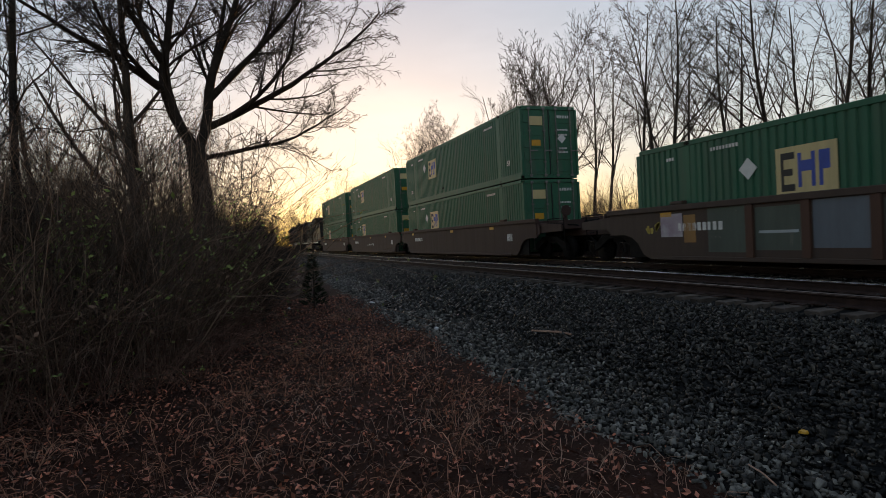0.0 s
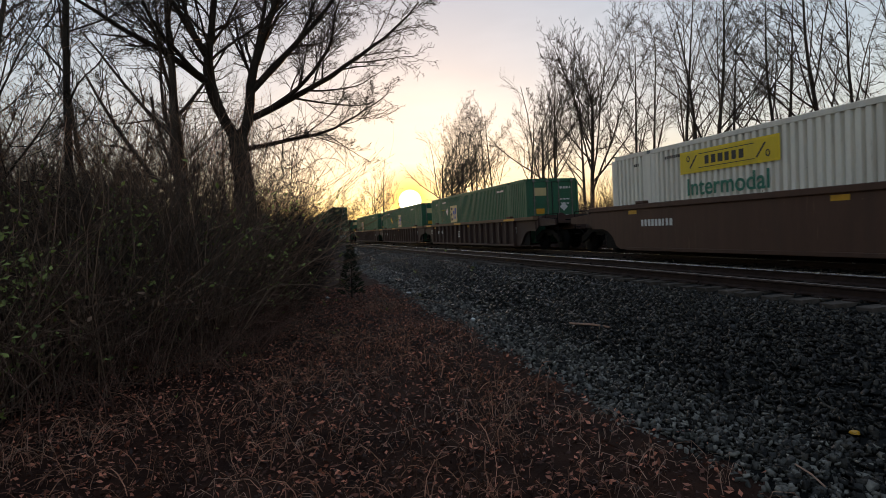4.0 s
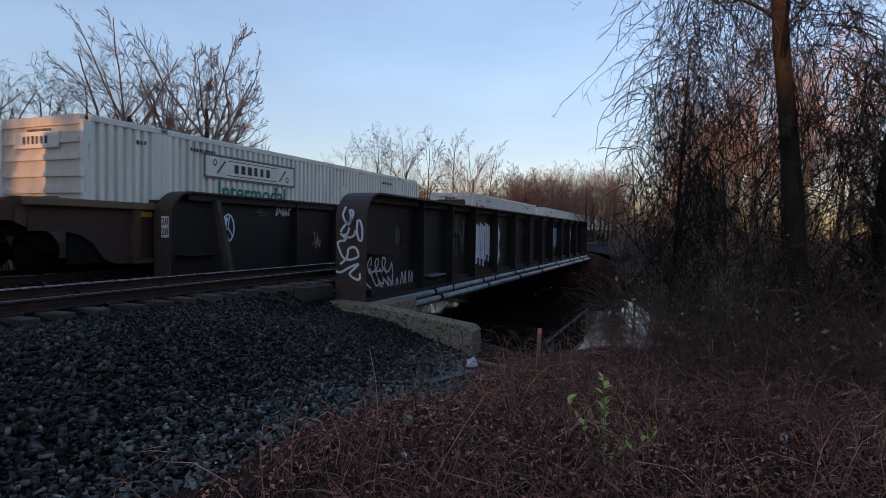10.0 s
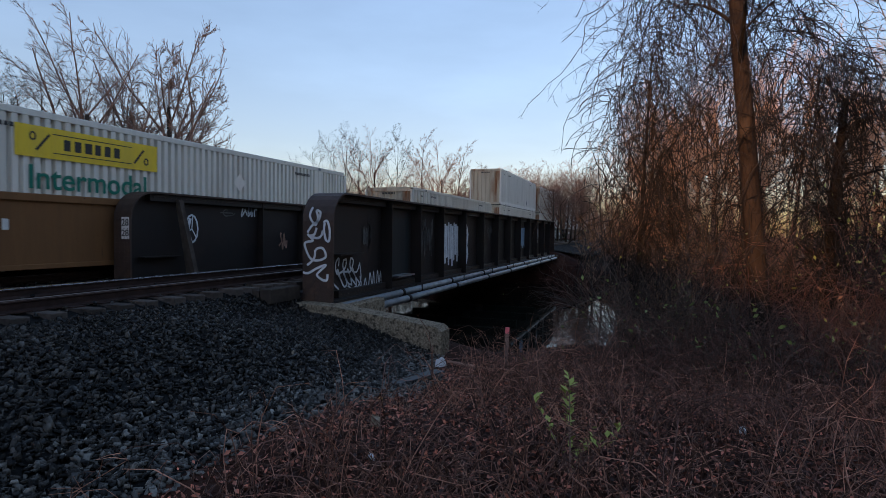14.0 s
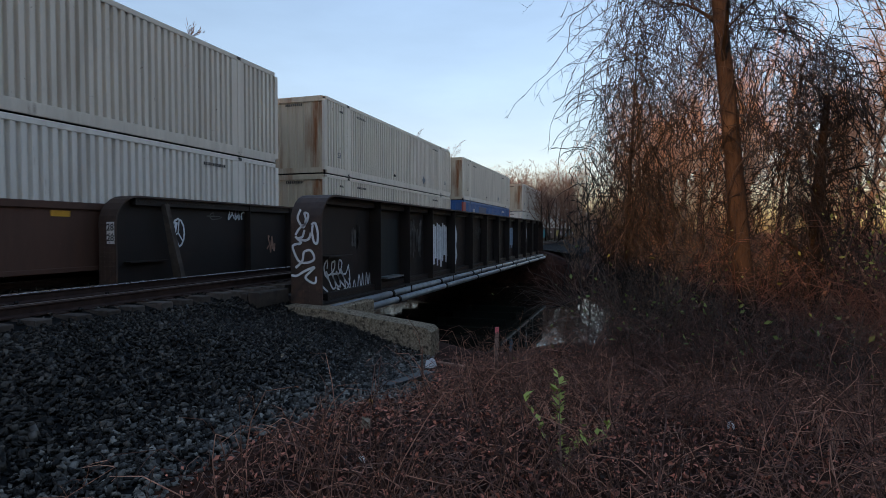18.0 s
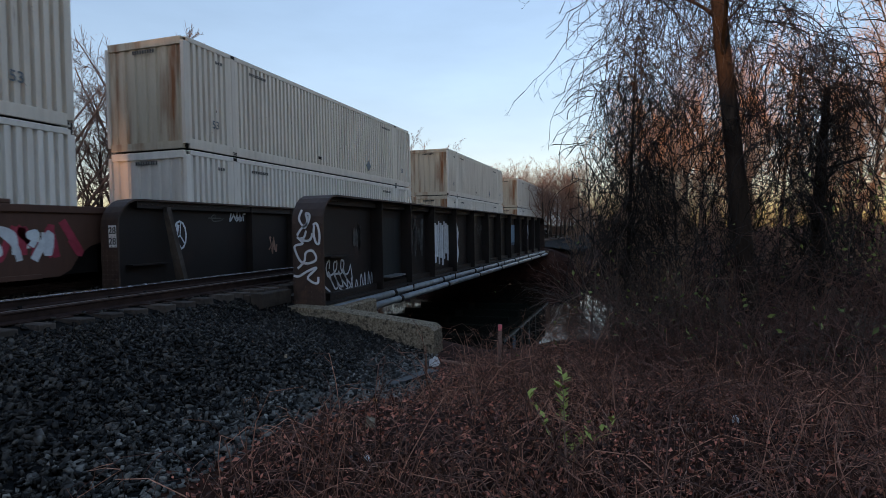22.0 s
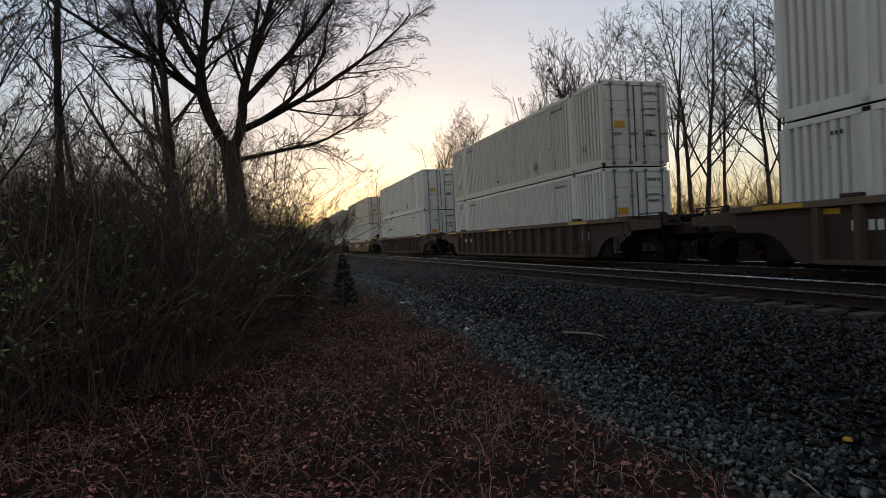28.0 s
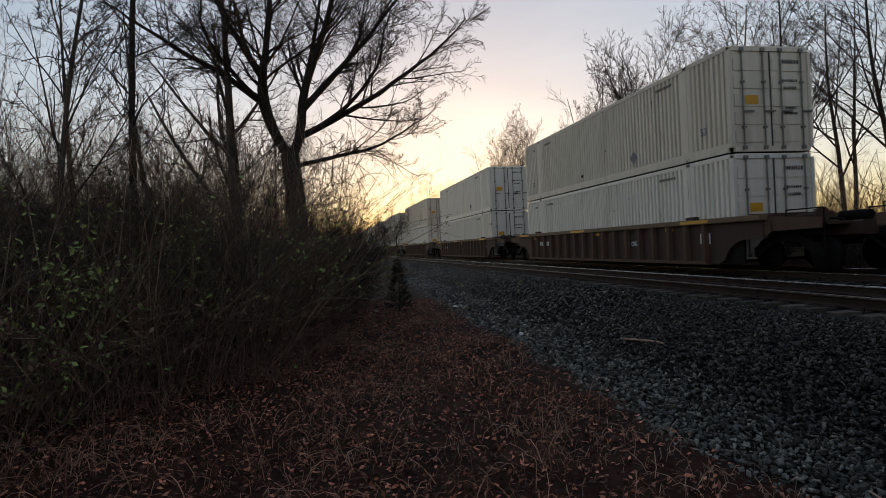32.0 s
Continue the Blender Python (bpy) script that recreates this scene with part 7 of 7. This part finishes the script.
    Q, RQ, _ = children(rng, P, R, hh, 9, 0.2, 36, 0.42, 3, 0.1, 0.03, 0.5, 0.05)
    single("far_woods", mesh_from(*joined([tubes(P, R, 3), tubes(Q, RQ, 2)]), "far_woods", "twig_red"), "twig_red", "distant bare brown woods", "woods", "stuff")


build_plants()


def build_sapling(x, y):
    t = thing("cedar_sapling", "small dark evergreen sapling at the ballast's edge", "sapling", m=pose(x, y, ground_z(x, y)))
    part("stem", Solid().tube([(0, 0, -0.1), (0.03, 0.02, 0.7), (0.0, 0.03, 1.45)], [0.03, 0.02, 0.006], 6), "bark", t)
    rng = np.random.default_rng(91)
    n = 480
    z = rng.uniform(0.12, 1.45, n)
    r = (1.5 - z) * 0.26 * np.sqrt(rng.uniform(0, 1, n))
    a = rng.uniform(0, 6.283, n)
    pl = np.stack([r * np.cos(a), r * np.sin(a), z], 1)
    u = np.stack([np.cos(a), np.sin(a), np.full(n, 0.5)], 1)
    P = np.stack([pl, pl + u * 0.05, pl + u * 0.11], 1)
    R = np.full((n, 3), 0.012) * np.array([1, 1.2, 0.2])
    part("foliage", mesh_from(*tubes(P, R, 4), "foliage", "evergreen"), "evergreen", t)


build_sapling(-16.6, 2.15)


def build_shoot(x, y):
    t = thing("green_shoot", "young plant with fresh yellow-green leaves", "plant", m=pose(x, y, ground_z(x, y)))
    rng = random.Random(5)
    for k, (dx, dy, h) in enumerate(((0.02, 0.02, 0.66), (0.10, 0.26, 0.46), (-0.06, -0.30, 0.36), (0.05, -0.14, 0.28), (0.0, 0.05, 0.55))):
        pts = [(0.02 * k + dx * (i / 6) ** 1.3, dy * (i / 6) ** 1.3, h * i / 6) for i in range(7)]
        st = part("stem", Solid().tube(pts, [0.007, 0.007, 0.006, 0.005, 0.004, 0.003, 0.002], 5), "stakewood", t, "pale brown stem")
        for j in range(26 if k == 0 else 13):
            b, q = rng.uniform(0, 6.28), pts[min(6, 4 + j % 3)] if j % 4 else pts[2 + j % 3]
            lf = Solid()
            e = (math.cos(b), math.sin(b), rng.uniform(0.6, 1.4))
            s = rng.uniform(0.04, 0.07)
            w = (-math.sin(b) * 0.34 * s, math.cos(b) * 0.34 * s)
            o = (q[0], q[1], q[2] + rng.uniform(-0.05, 0.05))
            lf.add([o, (o[0] + e[0] * s * 0.5 + w[0], o[1] + e[1] * s * 0.5 + w[1], o[2] + 0.45 * s * e[2]), (o[0] + e[0] * s, o[1] + e[1] * s, o[2] + 0.7 * s * e[2]), (o[0] + e[0] * s * 0.5 - w[0], o[1] + e[1] * s * 0.5 - w[1], o[2] + 0.45 * s * e[2])], [(0, 1, 2), (0, 2, 3)])
            part("leaf", lf, "shoot", st)


build_shoot(4.3, 0.55)


# ---- ballast stones and small things ----
def build_stones():
    rng = np.random.default_rng(17)
    cube = np.array([(x, y, z) for x in (-1, 1) for y in (-1, 1) for z in (-1, 1)], float)
    quad = np.array([(0, 1, 3, 2), (4, 6, 7, 5), (0, 4, 5, 1), (2, 3, 7, 6), (0, 2, 6, 4), (1, 5, 7, 3)])

    def scatter(n, x0, x1, size, rim=False):
        xs = rng.uniform(x0, x1, n)
        pl, sz = [], []
        for x in xs:
            e = bed_edge(x)
            if rim:
                y = e + 1.3 * rng.uniform(-0.12, 1.0) ** 1.0 * (0.55 + 0.45 * rng.uniform())
            else:
                y = e + 0.35 + (7.0 - e) * rng.uniform() if rng.uniform() < 0.9 else rng.uniform(7.35, 14.2)
            base = ground_z(min(x, 10.9), y) + float(np.interp(y, [e, e + 0.25, 6.6, 6.9, 7.3, 7.7, 14], [-0.05, 0.012, 0.05, 0.035, 0.03, 0.11, 0.12]))
            pl.append((x, y, base + rng.uniform(-0.010, 0.026)))
            sz.append(size * (0.45 + 0.95 * rng.uniform() ** 1.5) * 1.08)
        pl, sz = np.array(pl), np.array(sz)
        m = len(pl)
        V = cube[None] * (1 + rng.uniform(-0.5, 0.22, (m, 8, 3)))
        V *= (sz[:, None] * np.stack([rng.uniform(0.9, 1.9, m), rng.uniform(0.6, 1.05, m), rng.uniform(0.32, 0.72, m)], 1))[:, None]
        a, b = rng.uniform(0, 6.283, m), rng.normal(0, 0.85, m)
        ca, sa, cb, sb_ = np.cos(a), np.sin(a), np.cos(b), np.sin(b)
        x_, z_ = V[:, :, 0] * cb[:, None] + V[:, :, 2] * sb_[:, None], -V[:, :, 0] * sb_[:, None] + V[:, :, 2] * cb[:, None]
        V = np.stack([x_ * ca[:, None] - V[:, :, 1] * sa[:, None], x_ * sa[:, None] + V[:, :, 1] * ca[:, None], z_], -1) + pl[:, None]
        return V.reshape(-1, 3), (np.arange(m)[:, None, None] * 8 + quad[None]).reshape(-1, 4)
    v, f = joined([scatter(60000, -11, 11, 0.0222), scatter(15000, -34, -11, 0.034), scatter(5000, -70, -34, 0.06)])
    single("ballast_stones", mesh_from(v, f, "ballast_stones", "stone"), "stone", "loose dark grey crushed stones along the track", "stones", "stuff")
    v, f = joined([scatter(17000, -11, 10.6, 0.019, True), scatter(5000, -30, -11, 0.028, True)])
    single("edge_gravel", mesh_from(v, f, "edge_gravel", "gravel"), "gravel", "finer pale gravel along the edge of the stone bed", "gravel", "stuff")


build_stones()


def chip(name, label, category, mat, x, y, w, d, h, turn, seed, tilt=0.0):
    """A small crumpled or broken scrap: a low uneven slab."""
    r = random.Random(seed)
    n = 9
    rim = [(0.5 * w * math.cos(2 * math.pi * i / n) * r.uniform(0.7, 1.1), 0.5 * d * math.sin(2 * math.pi * i / n) * r.uniform(0.7, 1.1)) for i in range(n)]
    s = Solid()
    v = [(a, b, 0) for a, b in rim] + [(a * 0.8, b * 0.8, h * r.uniform(0.6, 1.2)) for a, b in rim]
    s.add(v, [(i, (i + 1) % n, n + (i + 1) % n, n + i) for i in range(n)] + [tuple(range(n, 2 * n)), tuple(range(n - 1, -1, -1))])
    z = ground_z(x, y) + (0.05 if y > bed_edge(x) else 0.03)
    return single(name, s, mat, label, category, m=pose(x, y, z, tilt, 0, turn))


chip("paper_scrap", "pale scrap of litter beside the ballast", "litter", "paper", -16.0, 3.62, 0.26, 0.12, 0.03, 20, 1)
chip("paper_scrap", "pale scrap of litter beside the ballast", "litter", "paper", -10.6, 3.6, 0.24, 0.10, 0.03, -10, 2)
chip("paper_scrap", "pale scrap of litter in the dry grass", "litter", "paper", -16.8, 1.5, 0.3, 0.12, 0.03, 5, 3)
chip("paper_scrap", "crumpled white scrap at the wing wall's foot", "litter", "paper", 9.6, 3.3, 0.26, 0.2, 0.12, 15, 4)
chip("paper_scrap", "white wrapper on the brambles", "litter", "paper", 4.14, 1.94, 0.11, 0.05, 0.03, 40, 5)
chip("paper_scrap", "white wrapper on the brambles", "litter", "paper", 5.9, -0.72, 0.09, 0.07, 0.05, 10, 6)
chip("grey_stone", "rounded grey stone in the brambles", "stone", "concrete", 4.75, 2.2, 0.11, 0.1, 0.08, 0, 7)
for k, (x, y) in enumerate(((2.95, 4.4), (3.1, 4.3), (6.9, 4.4), (-1.2, 5.0), (1.8, 4.1))):
    chip("pale_stone", "pale stone on the dark ballast", "stone", "concrete", x, y, 0.05, 0.045, 0.04, 30 * k, 10 + k)
chip("yellow_leaf", "yellow leaf on the ballast", "leaf", "amber", -3.55, 4.05, 0.09, 0.06, 0.02, 30, 21)
chip("yellow_leaf", "yellow leaf at the ballast's edge", "leaf", "amber", 5.6, 2.55, 0.07, 0.05, 0.03, 30, 22)
rod = Solid().tube([(-0.22 + 0.44 * i / 8, 0, 0.05 + 0.035 * math.sin(math.pi * i / 8)) for i in range(9)], 0.006, 5, True)
single("bent_wire", rod, "paper", "white bent wire lying on the ballast", "wire", m=pose(-0.05, 4.35, ground_z(-0.05, 4.35) + 0.05, 0, 0, 6))
rod2 = Solid().tube([(-0.17, 0, 0.05), (0.0, 0.01, 0.055), (0.17, 0, 0.05)], 0.006, 5, True)
single("pale_stick", rod2, "straw", "pale stick lying on the ballast", "stick", m=pose(-3.25, 3.3, ground_z(-3.25, 3.3) + 0.02, 0, 0, -20))
rod3 = Solid().tube([(-0.35, 0, 0.06), (0.1, 0.03, 0.07), (0.35, 0, 0.06)], 0.016, 5, True)
single("pale_stick", rod3, "straw", "pale stick lying on the ballast", "stick", m=pose(-8.0, 4.5, ground_z(-8.0, 4.5) + 0.04, 0, 0, 25))
rod4 = Solid().tube([(-0.4, 0, 0.05), (0.4, 0, 0.05)], 0.025, 6, True)
single("pale_stick", rod4, "straw", "pale broken branch at the wing wall's foot", "stick", m=pose(10.1, 3.0, ground_z(10.1, 3.0) + 0.02, 0, 0, 70))
strip = Solid().box(-0.45, 0.45, -0.09, 0.09, 0, 0.02, 0.008)
single("rubber_strip", strip, "black", "black rubber strip at the ballast's edge", "strip", m=pose(7.1, 2.75, ground_z(7.1, 2.75) + 0.07, 0, 0, 160))
stake = thing("survey_stake", "weathered wooden survey stake with a pink painted tip", "stake", m=pose(8.75, 2.0, ground_z(8.75, 2.0), 1.5, -2, 20))
part("post", Solid().box(-0.012, 0.012, -0.028, 0.028, -0.2, 0.66, 0.004), "stakewood", stake)
part("painted_tip", Solid().box(-0.0125, 0.0125, -0.0285, 0.0285, 0.661, 0.75, 0.004), "pink", stake, "pink painted tip")


# ---- what moves ----
def train_run(t):
    """How far the train has run along its track at t seconds: an even speed, with a slight unevenness."""
    slack = [(0, 3.75), (2.5, 3.55), (4.5, 3.1), (5.0, 3.0), (5.5, 1.0), (6.0, -2.1), (6.5, -2.4), (7.5, -2.4), (9, -2.0), (10, -1.4), (14, -1.1), (19, -1.4), (22, -1.6), (22.6, -1.5), (23, -1.2), (23.5, 2.0), (24, 4.8), (25, 4.8), (28, 5.0), (30, 6.0), (32, 6.0)]
    return 71.83 + 22.075 * t + float(np.interp(t, [a for a, _ in slack], [b for _, b in slack]))


def motions():
    times = [0, 1, 2, 3, 4, 4.5, 5, 5.25, 5.5, 5.75, 6, 6.5, 7, 8, 9, 10, 12, 14, 16, 18, 20, 22, 22.5, 23, 23.25, 23.5, 23.75, 24, 24.5, 25, 26, 28, 30, 31, 32]
    for ob, u, z, turn in MOVING:
        walk(ob, [(t, pose(u - train_run(t), FAR_TRACK, z, 0, 0, turn)) for t in times])


motions()
